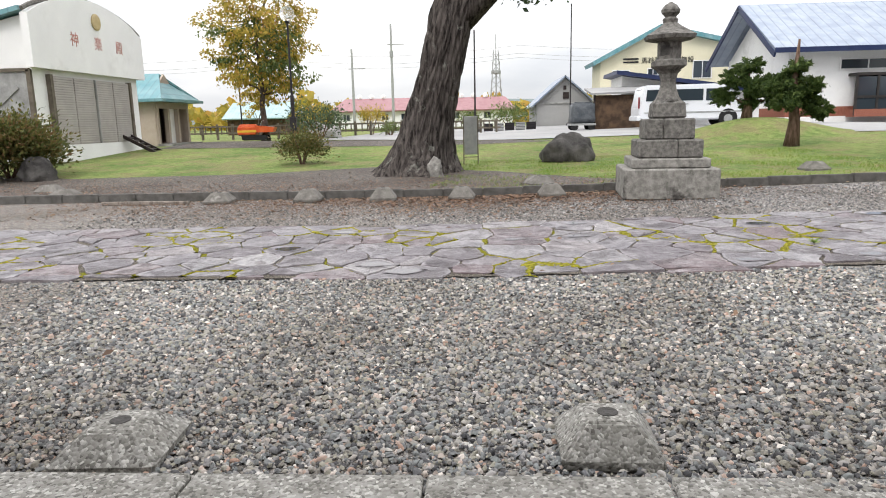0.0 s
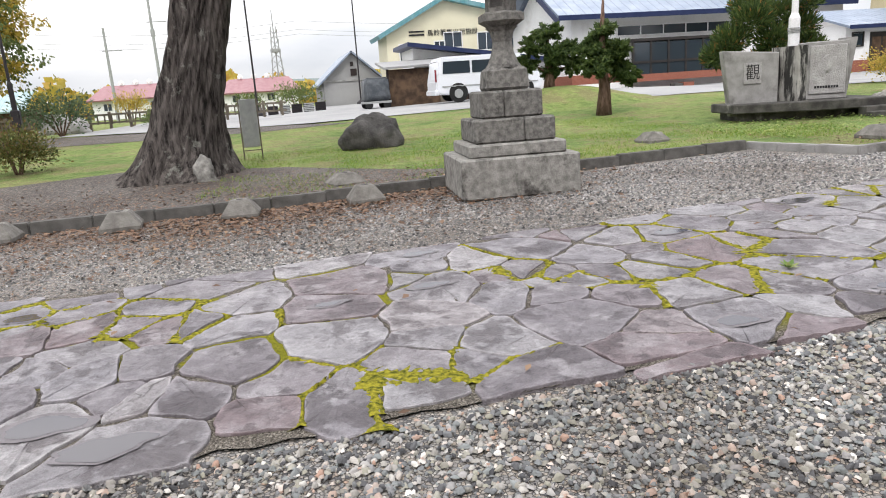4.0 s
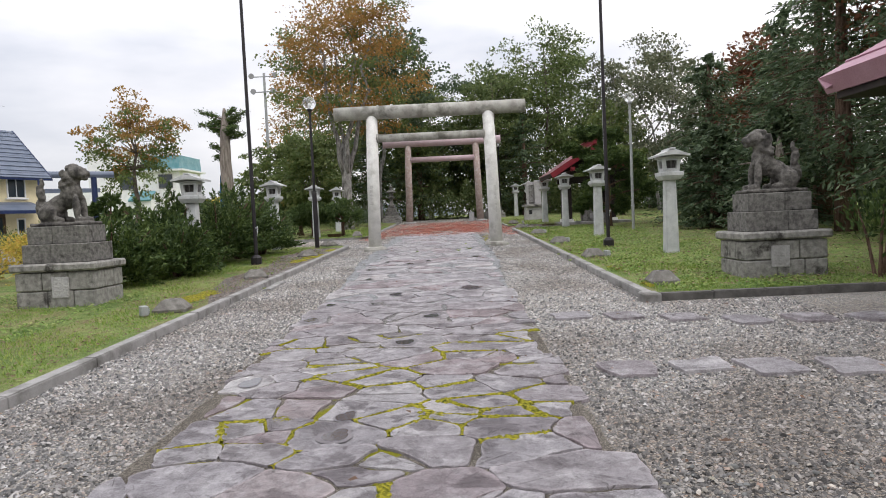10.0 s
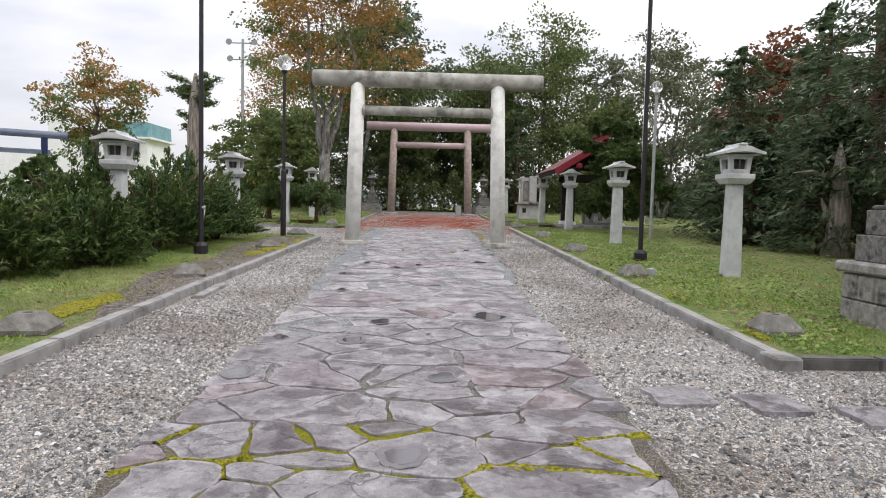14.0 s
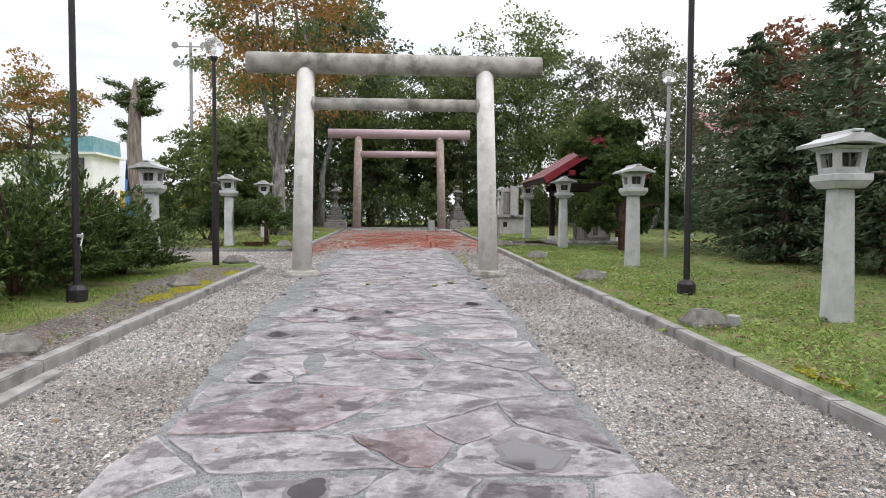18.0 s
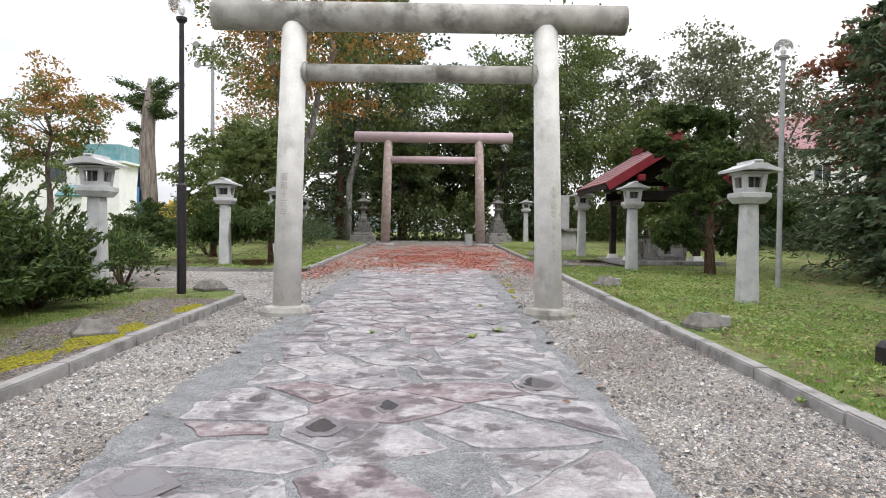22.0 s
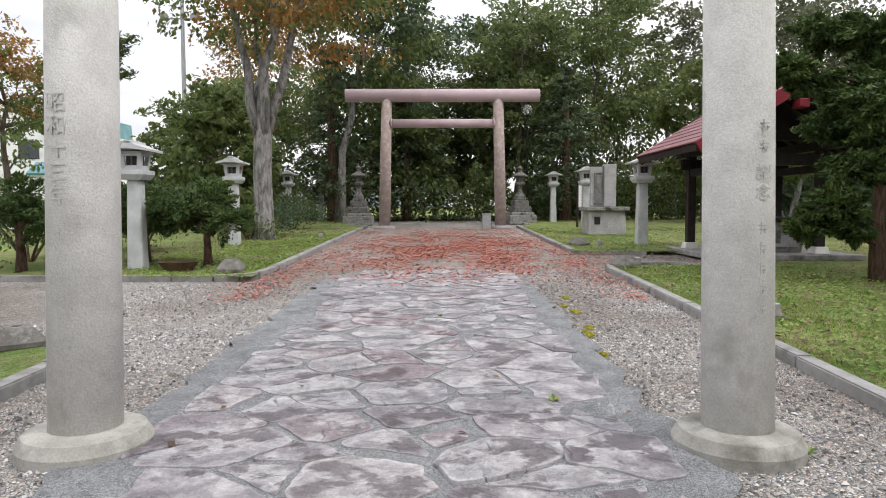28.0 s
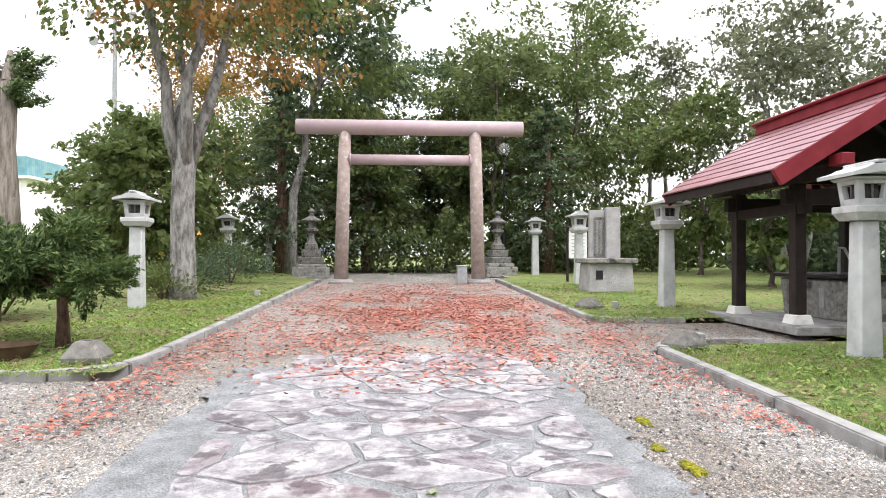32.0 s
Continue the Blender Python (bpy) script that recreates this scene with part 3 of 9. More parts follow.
M = {
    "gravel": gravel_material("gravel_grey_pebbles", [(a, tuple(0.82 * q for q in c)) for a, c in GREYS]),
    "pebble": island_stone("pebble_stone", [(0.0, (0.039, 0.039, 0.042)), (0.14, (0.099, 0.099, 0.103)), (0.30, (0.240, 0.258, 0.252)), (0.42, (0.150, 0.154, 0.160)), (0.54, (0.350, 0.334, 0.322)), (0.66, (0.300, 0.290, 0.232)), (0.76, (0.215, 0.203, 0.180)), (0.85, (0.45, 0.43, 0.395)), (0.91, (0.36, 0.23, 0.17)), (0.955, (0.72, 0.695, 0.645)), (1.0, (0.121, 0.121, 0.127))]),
    "soil": gravel_material("gravel_brown", [(0.0, (0.042, 0.034, 0.03)), (0.4, (0.108, 0.091, 0.08)), (0.7, (0.165, 0.142, 0.125)), (1.0, (0.28, 0.245, 0.21))], 34.0),
    "grass": grass_material(),
    "asphalt": surface("asphalt_grey", (0.27, 0.27, 0.27), (0.34, 0.34, 0.335), 0.4, 0.9, 0.4, 70, None, 0.3, world_space=True),
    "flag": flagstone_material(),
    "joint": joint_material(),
    "kerb": surface("concrete_kerb", (0.23, 0.225, 0.215), (0.32, 0.31, 0.30), 5.0, 0.9, 0.5, 90, (0.09, 0.085, 0.075), 1.6, (0.52, 0.70), world_space=True),
    # Darker copy of the kerb concrete: damp and shade are both in its colour.
    "kerb_dark": surface("concrete_kerb_damp_shade", (0.075, 0.072, 0.066), (0.13, 0.124, 0.115), 5.0, 0.9, 0.5, 90, (0.05, 0.047, 0.04), 1.6, (0.52, 0.70), world_space=True),
    "block": aggregate(),
    "footing": surface("concrete_footing_weathered", (0.12, 0.112, 0.10), (0.20, 0.19, 0.172), 8.0, 0.92, 0.7, 60, (0.30, 0.29, 0.265), 5.0, (0.58, 0.7), world_space=True),
    "concrete": surface("concrete_white_painted", (0.61, 0.60, 0.565), (0.74, 0.73, 0.69), 4.0, 0.85, 0.9, 75, (0.43, 0.42, 0.375), 2.2, (0.55, 0.75), world_space=True),
    "lantern": surface("concrete_lantern_pale", (0.42, 0.43, 0.43), (0.52, 0.53, 0.52), 4.0, 0.85, 0.3, 100, (0.30, 0.30, 0.28), 3.0, (0.52, 0.75), world_space=True),
    "pinkstone": surface("concrete_pink_weathered", (0.31, 0.24, 0.215), (0.40, 0.32, 0.29), 5.0, 0.9, 0.6, 70, (0.45, 0.41, 0.39), 6.0, (0.54, 0.64), world_space=True),
    "pinkpaint": surface("metal_beam_pink", (0.42, 0.31, 0.33), (0.47, 0.36, 0.38), 2.0, 0.5, 0.1, 60, (0.36, 0.31, 0.32), 1.5, world_space=True),
    "stone": surface("stone_old_grey", (0.098, 0.094, 0.086), (0.205, 0.197, 0.18), 16.0, 0.92, 1.0, 70, (0.045, 0.042, 0.038), 4.6, (0.55, 0.66), world_space=True),
    "lionstone": surface("stone_lion_dark", (0.06, 0.056, 0.05), (0.165, 0.155, 0.14), 14.0, 0.92, 1.0, 70, (0.03, 0.028, 0.026), 3.6, (0.52, 0.66), world_space=True),
    "stone2": surface("stone_block_grey", (0.17, 0.164, 0.15), (0.31, 0.30, 0.275), 11.0, 0.92, 1.0, 60, (0.05, 0.046, 0.042), 2.6, (0.55, 0.66), world_space=True),
    "darkrock": surface("rock_dark", (0.035, 0.033, 0.032), (0.10, 0.095, 0.088), 3.0, 0.9, 0.9, 30, (0.17, 0.16, 0.14), 2.0, (0.6, 0.75), dist=0.03),
    "palerock": surface("rock_pale", (0.30, 0.29, 0.28), (0.42, 0.41, 0.40), 3.0, 0.9, 0.8, 30, dist=0.03),
    "bark": bark("bark_grey_brown", (0.055, 0.043, 0.036), (0.16, 0.13, 0.11)),
    "bark_big": bark("bark_old_ridged", (0.015, 0.0125, 0.0115), (0.112, 0.098, 0.089), 7.0, 11.0),
    "bark_pale": bark("bark_pale_grey", (0.10, 0.092, 0.085), (0.30, 0.29, 0.272), 3.0, 8.0),
    "bark_red": bark("bark_reddish", (0.07, 0.042, 0.03), (0.18, 0.12, 0.09), 5.0, 14.0),
    "deadwood": bark("wood_dead_grey", (0.13, 0.11, 0.095), (0.30, 0.26, 0.225), 8.0, 9.0),
    "leaf_green": leafy("leaves_green", [(0.055, 0.082, 0.03), (0.12, 0.16, 0.058), (0.22, 0.255, 0.10)], through=0.45),
    "leaf_mid": leafy("leaves_mid_green", [(0.065, 0.10, 0.03), (0.125, 0.17, 0.055), (0.22, 0.245, 0.085)], through=0.4),
    "leaf_dark": leafy("leaves_dark_evergreen", [(0.038, 0.06, 0.034), (0.08, 0.118, 0.06), (0.15, 0.195, 0.10)], through=0.35),
    "leaf_yew": leafy("needles_yew", [(0.023, 0.045, 0.014), (0.055, 0.092, 0.026), (0.145, 0.195, 0.052)], through=0.25),
    "leaf_bronze": leafy("leaves_olive_bronze", [(0.035, 0.05, 0.02), (0.085, 0.10, 0.03), (0.16, 0.15, 0.045), (0.20, 0.11, 0.06)], through=0.3),
    "leaf_orange": leafy("leaves_orange", [(0.10, 0.11, 0.035), (0.25, 0.16, 0.045), (0.37, 0.185, 0.06), (0.34, 0.25, 0.08)], through=0.5),
    "leaf_red": leafy("leaves_red", [(0.08, 0.07, 0.03), (0.18, 0.07, 0.04), (0.25, 0.12, 0.065)]),
    "leaf_yellow": leafy("leaves_yellow_green", [(0.16, 0.15, 0.03), (0.36, 0.30, 0.055), (0.55, 0.42, 0.08), (0.42, 0.21, 0.06)], through=0.45),
    "leaf_silver": leafy("leaves_silver_green", [(0.075, 0.09, 0.05), (0.13, 0.145, 0.085), (0.22, 0.22, 0.14)]),
    "blade": leafy("grass_blades", [(0.09, 0.165, 0.028), (0.16, 0.265, 0.045), (0.23, 0.325, 0.06), (0.36, 0.35, 0.13)], through=0.3),
    "clover": leafy("lawn_clover", [(0.08, 0.15, 0.034), (0.155, 0.25, 0.06), (0.25, 0.335, 0.09), (0.37, 0.38, 0.15)], through=0.35),
    "litter": leafy("fallen_leaves_red", [(0.14, 0.065, 0.055), (0.33, 0.085, 0.068), (0.47, 0.18, 0.12), (0.45, 0.31, 0.23)], through=0.1),
    "litter_brown": leafy("fallen_leaves_brown", [(0.065, 0.04, 0.026), (0.15, 0.085, 0.054), (0.29, 0.195, 0.125)], through=0.1),
    "black": surface("metal_black_painted", (0.016, 0.014, 0.016), (0.028, 0.024, 0.026), 8.0, 0.45, 0.05, 80),
    "grey_metal": surface("metal_galvanised", (0.30, 0.31, 0.31), (0.38, 0.39, 0.38), 6.0, 0.5, 0.05, 80, metal=0.3),
    "globe": clear_globe(),
    "bulb": surface("lamp_white_plastic", (0.75, 0.75, 0.73), (0.8, 0.8, 0.78), 6.0, 0.4, 0.0, 50),
    "darkwood": surface("wood_dark_stained", (0.016, 0.011, 0.010), (0.032, 0.022, 0.02), 6.0, 0.6, 0.3, 60),
    "redroof": surface("metal_roof_red", (0.19, 0.072, 0.08), (0.25, 0.105, 0.112), 2.0, 0.38, 0.1, 40, (0.33, 0.16, 0.17), 1.1, (0.5, 0.8)),
    "redtrim": surface("wood_red_painted", (0.17, 0.014, 0.022), (0.22, 0.024, 0.032), 3.0, 0.5, 0.1, 50),
    "maroonroof": surface("metal_roof_maroon_faded", (0.27, 0.13, 0.145), (0.33, 0.18, 0.19), 1.6, 0.5, 0.08, 40),
    "pinkroof": surface("metal_roof_pink", (0.36, 0.19, 0.245), (0.41, 0.235, 0.29), 1.6, 0.42, 0.08, 40),
    "white": surface("plaster_white", (0.77, 0.77, 0.765), (0.82, 0.82, 0.81), 1.2, 0.8, 0.12, 60, (0.58, 0.57, 0.55), 0.8, (0.55, 0.8), world_space=True),
    "cream": surface("siding_cream", (0.66, 0.57, 0.36), (0.72, 0.63, 0.41), 1.2, 0.75, 0.1, 50, world_space=True),
    "palecream": surface("siding_pale_cream", (0.64, 0.60, 0.44), (0.70, 0.66, 0.49), 0.8, 0.75, 0.1, 50, world_space=True),
    "beige": surface("plaster_beige", (0.40, 0.33, 0.27), (0.45, 0.38, 0.32), 1.5, 0.85, 0.15, 60, world_space=True),
    "shutter": surface("shutter_grey_metal", (0.36, 0.335, 0.315), (0.42, 0.395, 0.37), 2.0, 0.5, 0.05, 60),
    "paleteal": corrugated("roof_pale_teal", (0.26, 0.38, 0.40), (0.34, 0.45, 0.47), 0.33, "X"),
    "teal": corrugated("roof_teal", (0.08, 0.24, 0.27), (0.17, 0.32, 0.35), 0.33, "X"),
    "blueroof": corrugated("roof_blue_metal", (0.20, 0.25, 0.33), (0.30, 0.35, 0.43), 0.42, "X", 0.35, 0.2),
    "slateroof": corrugated("roof_slate_blue", (0.085, 0.11, 0.16), (0.13, 0.155, 0.21), 0.35, "Z", 0.5),
    "navy": surface("trim_navy", (0.012, 0.022, 0.07), (0.02, 0.03, 0.085), 3.0, 0.45, 0.03, 50),
    "brick": surface("brick_red_base", (0.25, 0.09, 0.06), (0.31, 0.125, 0.085), 12.0, 0.9, 0.3, 60, world_space=True),
    "glass": glass("glass_window"),
    "frame": surface("aluminium_dark", (0.02, 0.018, 0.017), (0.035, 0.03, 0.028), 5.0, 0.5, 0.02, 60),
    "whiteframe": surface("vinyl_white", (0.72, 0.72, 0.72), (0.78, 0.78, 0.78), 5.0, 0.5, 0.02, 60),
    "carwhite": surface("car_paint_white", (0.72, 0.74, 0.78), (0.76, 0.78, 0.81), 0.7, 0.18, 0.0, 60, spec=0.6),
    "rubber": surface("rubber_black", (0.012, 0.012, 0.012), (0.02, 0.02, 0.02), 8.0, 0.8, 0.1, 60),
    "orange": surface("paint_orange_red", (0.55, 0.075, 0.02), (0.62, 0.12, 0.03), 3.0, 0.4, 0.03, 50),
    "yellow": surface("paint_yellow", (0.65, 0.38, 0.03), (0.7, 0.42, 0.05), 3.0, 0.5, 0.03, 50),
    "rustwood": surface("wood_planks_brown", (0.045, 0.028, 0.018), (0.12, 0.075, 0.045), 3.0, 0.85, 0.3, 40, world_space=True),
    "fencewood": surface("wood_weathered_fence", (0.10, 0.085, 0.065), (0.17, 0.145, 0.115), 4.0, 0.9, 0.3, 50, world_space=True),
    "bluetarp": surface("tarp_blue", (0.035, 0.16, 0.36), (0.06, 0.22, 0.45), 4.0, 0.5, 0.4, 20, dist=0.03),
    "tarp": surface("tarp_dark_grey", (0.05, 0.058, 0.068), (0.10, 0.11, 0.12), 3.0, 0.5, 0.6, 15, dist=0.04),
    "ink": surface("ink_black", (0.012, 0.012, 0.014), (0.02, 0.02, 0.022), 9.0, 0.7, 0.0, 60),
    "darkslab": surface("concrete_black_weathered", (0.035, 0.033, 0.03), (0.10, 0.095, 0.085), 4.0, 0.9, 0.6, 60, (0.22, 0.21, 0.19), 2.2, (0.6, 0.72), world_space=True),
    "beamstain": surface("concrete_beam_stained", (0.27, 0.26, 0.23), (0.44, 0.43, 0.39), 2.5, 0.9, 0.5, 70, (0.13, 0.125, 0.105), 2.0, (0.5, 0.68), world_space=True),
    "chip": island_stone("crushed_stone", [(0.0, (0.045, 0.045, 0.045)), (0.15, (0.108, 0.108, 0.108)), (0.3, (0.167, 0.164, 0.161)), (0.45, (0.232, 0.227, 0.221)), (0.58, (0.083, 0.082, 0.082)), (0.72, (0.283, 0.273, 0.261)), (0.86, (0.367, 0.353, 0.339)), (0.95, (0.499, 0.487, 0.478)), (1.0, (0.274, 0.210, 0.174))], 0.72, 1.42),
    "damp": surface("stone_damp_rim", (0.125, 0.113, 0.12), (0.175, 0.16, 0.168), 9.0, 0.45, 0.3, 60, world_space=True),
    "moss": surface("moss_cushion", (0.075, 0.085, 0.012), (0.38, 0.34, 0.035), 38.0, 0.95, 1.0, 160, world_space=True, dist=0.015, spec=0.1),
    "redink": surface("lettering_faded_red", (0.42, 0.16, 0.13), (0.52, 0.27, 0.23), 9.0, 0.8, 0.0, 60),
    "gold": surface("emblem_gold", (0.42, 0.33, 0.16), (0.5, 0.4, 0.22), 9.0, 0.6, 0.1, 60),
    # The haze of the far air is painted into the hills' colour.
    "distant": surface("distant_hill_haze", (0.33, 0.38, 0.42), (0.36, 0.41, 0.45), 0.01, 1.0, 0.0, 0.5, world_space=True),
    "plank": surface("door_planks_grey", (0.22, 0.22, 0.215), (0.36, 0.36, 0.35), 3.0, 0.85, 0.3, 40),
    "puddle": puddle_material(),
    "streaked": streaked_concrete(),
    "carved": surface("stone_carving", (0.43, 0.42, 0.39), (0.50, 0.49, 0.46), 8.0, 0.9, 0.2, 70),
}


# ---- shaping tools ----
def smooth(t):
    t = min(1.0, max(0.0, t))
    return t * t * (3 - 2 * t)


def g(x, y=0.0):
    """Height of the yard: it climbs gently along the path, and the land behind the lawn is higher."""
    return 0.135 + 0.0234 * min(60.0, max(0.0, x)) + 0.6 * smooth((y - 14) / 18) * (1 - 0.85 * smooth((x - 13) / 12))


def to_mesh(name, bm, mat, shade=False):
    me = bpy.data.meshes.new(name)
    bm.normal_update()
    bm.to_mesh(me)
    bm.free()
    me.materials.append(M[mat])
    if shade:
        me.polygons.foreach_set("use_smooth", [True] * len(me.polygons))
    return me


def part(name, bm, mat, parent=None, label="", shade=False):
    me = bm if isinstance(bm, bpy.types.Mesh) else to_mesh(name, bm, mat, shade)
    ob = new(name, me)
    ob.parent = parent
    if label:
        ob["label"] = label
    return ob


def thing(name, label, category, at, turn=0.0, group="", kind=""):
    ob = new(name)
    ob.empty_display_size = 0.2
    ob.matrix_world = pose(*at, 0, 0, turn)
    return tagged(ob, label, category, group, kind)


def setting(name, bm, mat, label, category, shade=False):
    return tagged(part(name, bm, mat, None, "", shade), label, category, "", "structure")


def join(*bms):
    out = bms[0]
    for b in bms[1:]:
        me = bpy.data.meshes.new("tmp")
        b.to_mesh(me)
        b.free()
        out.from_mesh(me)
        bpy.data.meshes.remove(me)
    return out


def moved(bm, x=0, y=0, z=0, rx=0, ry=0, rz=0):
    bmesh.ops.transform(bm, matrix=pose(x, y, z, rx, ry, rz), verts=bm.verts)
    return bm


def box(w, d, h, x=0, y=0, z=0, bevel=0.0, rz=0, taper=1.0, seg=1):
    """A box that stands on z, centred on x and y."""
    bm = bmesh.new()
    bmesh.ops.create_cube(bm, size=1)
    for v in bm.verts:
        f = taper if v.co.z > 0 else 1.0
        v.co = Vector((v.co.x * w * f, v.co.y * d * f, (v.co.z + 0.5) * h))
    if bevel:
        bmesh.ops.bevel(bm, geom=bm.edges[:], offset=bevel, segments=seg, affect="EDGES")
    return moved(bm, x, y, z, 0, 0, rz)


def prism(pts, depth, axis="z", at=0.0, bevel=0.0):
    """A flat outline given depth along one axis; outline in the two other axes."""
    bm = bmesh.new()
    def place(a, b, c):
        return {"z": (a, b, c), "y": (a, c, b), "x": (c, a, b)}[axis]
    lo = [bm.verts.new(place(a, b, at)) for a, b in pts]
    hi = [bm.verts.new(place(a, b, at + depth)) for a, b in pts]
    n = len(pts)
    bm.faces.new(lo)
    bm.faces.new(hi)
    for i in range(n):
        bm.faces.new((lo[i], lo[(i + 1) % n], hi[(i + 1) % n], hi[i]))
    bmesh.ops.recalc_face_normals(bm, faces=bm.faces)
    if bevel:
        bmesh.ops.bevel(bm, geom=bm.edges[:], offset=bevel, segments=1, affect="EDGES")
    return bm


def lathe(profile, seg=16, turn=0.0, square=False):
    """Turned round z from (radius, z) pairs; closed at both ends."""
    bm = bmesh.new()
    rings = []
    for r, z in profile:
        ring = []
        for i in range(seg):
            a = radians(turn) + 2 * math.pi * i / seg
            ring.append(bm.verts.new((r * math.cos(a), r * math.sin(a), z)))
        rings.append(ring)
    for a, b in zip(rings, rings[1:]):
        for i in range(seg):
            bm.faces.new((a[i], a[(i + 1) % seg], b[(i + 1) % seg], b[i]))
    bm.faces.new(rings[0][::-1])
    bm.faces.new(rings[-1])
    return bm


def tube(pts, radii, seg=8, close=True):
    """A round bar through points with a radius at each."""
    bm = bmesh.new()
    rings = []
    pts = [Vector(p) for p in pts]
    up = Vector((0.13, 0.27, 0.95)).normalized()
    for i, p in enumerate(pts):
        d = (pts[min(i + 1, len(pts) - 1)] - pts[max(i - 1, 0)]).normalized()
        s = d.cross(up if abs(d.dot(up)) < 0.98 else Vector((1, 0, 0))).normalized()
        t = s.cross(d)
        rings.append([bm.verts.new(p + float(radii[i]) * (math.cos(2 * math.pi * k / seg) * s + math.sin(2 * math.pi * k / seg) * t)) for k in range(seg)])
    for a, b in zip(rings, rings[1:]):
        for i in range(seg):
            bm.faces.new((a[i], a[(i + 1) % seg], b[(i + 1) % seg], b[i]))
    if close:
        bm.faces.new(rings[0])
        bm.faces.new(rings[-1])
    bmesh.ops.recalc_face_normals(bm, faces=bm.faces)
    return bm


def ball(r, sub=2, scale=(1, 1, 1), rough=0.0, freq=1.5, seed=0.0, flat=None):
    bm = bmesh.new()
    bmesh.ops.create_icosphere(bm, subdivisions=sub, radius=1)
    for v in bm.verts:
        n = noise.fractal(v.co * freq + Vector((seed, seed * 1.7, -seed)), 1.0, 2.0, 4) if rough else 0
        v.co = Vector([c * r * s * (1 + rough * n) for c, s in zip(v.co, scale)])
        if flat is not None and v.co.z < flat:
            v.co.z = flat
    return bm


def lettering(name, text, size, mat, parent, m, depth=0.004, spacing=1.0):
    """Raised characters in the built-in font, centred, reading along local x, facing local -y after m."""
    cu = bpy.data.curves.new(name, "FONT")
    cu.body, cu.size, cu.extrude, cu.align_x, cu.align_y, cu.space_character = text, size, depth, "CENTER", "CENTER", spacing
    cu.resolution_u = 3
    tmp = bpy.data.objects.new("tmp", cu)
    scene.collection.objects.link(tmp)
    me = bpy.data.meshes.new_from_object(tmp.evaluated_get(bpy.context.evaluated_depsgraph_get()))
    bpy.data.objects.remove(tmp)
    bpy.data.curves.remove(cu)
    me.materials.clear()
    me.materials.append(M[mat])
    me.transform(m)
    return part(name, me, mat, parent)


def mesh_from(name, verts, faces, mat, shade=False):
    me = bpy.data.meshes.new(name)
    me.from_pydata(verts, [], faces)
    me.materials.append(M[mat])
    if shade:
        me.polygons.foreach_set("use_smooth", [True] * len(me.polygons))
    me.update()
    return me


def quads_mesh(name, centres, dirs, ups, length, width, mat, fold=0.0):
    """Many small pointed leaves, one diamond each, from arrays."""
    c, d, u = centres, dirs, ups
    s = np.cross(d, u)
    s /= np.linalg.norm(s, axis=1, keepdims=True) + 1e-9
    n = len(c)
    L, W = np.asarray(length).reshape(-1, 1), np.asarray(width).reshape(-1, 1)
    v = np.empty((n, 4, 3))
    v[:, 0], v[:, 2] = c - d * L / 2, c + d * L / 2
    v[:, 1], v[:, 3] = c + s * W / 2 + u * W * fold, c - s * W / 2 + u * W * fold
    me = bpy.data.meshes.new(name)
    me.vertices.add(4 * n)
    me.vertices.foreach_set("co", v.astype(np.float32).ravel())
    me.loops.add(4 * n)
    me.loops.foreach_set("vertex_index", np.arange(4 * n, dtype=np.int32))
    me.polygons.add(n)
    me.polygons.foreach_set("loop_start", np.arange(0, 4 * n, 4, dtype=np.int32))
    me.materials.append(M[mat])
    me.update(calc_edges=True)
    return me


def unit(a):
    return a / (np.linalg.norm(a, axis=-1, keepdims=True) + 1e-9)


def sheet(name, outline, lift, mat, label, category, step=1.0, kind="structure"):
    """A ground sheet inside an outline, cut into a grid and laid over the land."""
    bm = bmesh.new()
    bm.faces.new([bm.verts.new((x, y, 0)) for x, y in outline])
    xs, ys = [p[0] for p in outline], [p[1] for p in outline]
    for k, (lo, hi) in enumerate(((min(xs), max(xs)), (min(ys), max(ys)))):
        c = math.ceil(lo / step) * step
        while c < hi:
            co, no = [0, 0, 0], [0, 0, 0]
            co[k], no[k] = c, 1
            bmesh.ops.bisect_plane(bm, geom=bm.verts[:] + bm.edges[:] + bm.faces[:], plane_co=co, plane_no=no)
            c += step
    for v in bm.verts:
        v.co.z = g(v.co.x, v.co.y) + lift
    bmesh.ops.recalc_face_normals(bm, faces=bm.faces)
    if bm.faces and sum(f.normal.z for f in bm.faces) < 0:
        bmesh.ops.reverse_faces(bm, faces=bm.faces)
    return tagged(part(name, bm, mat, None, "", True), label, category, "", kind)


# ---- the land ----
def build_ground():
    """One sheet out to the horizon, finer near the shrine."""
    def axis(lo, hi, far):
        a = list(np.arange(lo, hi + 0.1, 2.0))
        return [-far, -far / 3, -far / 8] + a + [far / 8, far / 3, far]
    xs, ys = axis(-40, 100, 2400), axis(-50, 120, 2400)
    verts = [(x, y, g(x, y) - 0.07) for y in ys for x in xs]
    w = len(xs)
    faces = [(j * w + i, j * w + i + 1, (j + 1) * w + i + 1, (j + 1) * w + i) for j in range(len(ys) - 1) for i in range(w - 1)]
    tagged(part("ground", mesh_from("ground", verts, faces, "grass", True), "grass"), "open grassy land around the shrine grounds", "ground", "", "structure")


build_ground()
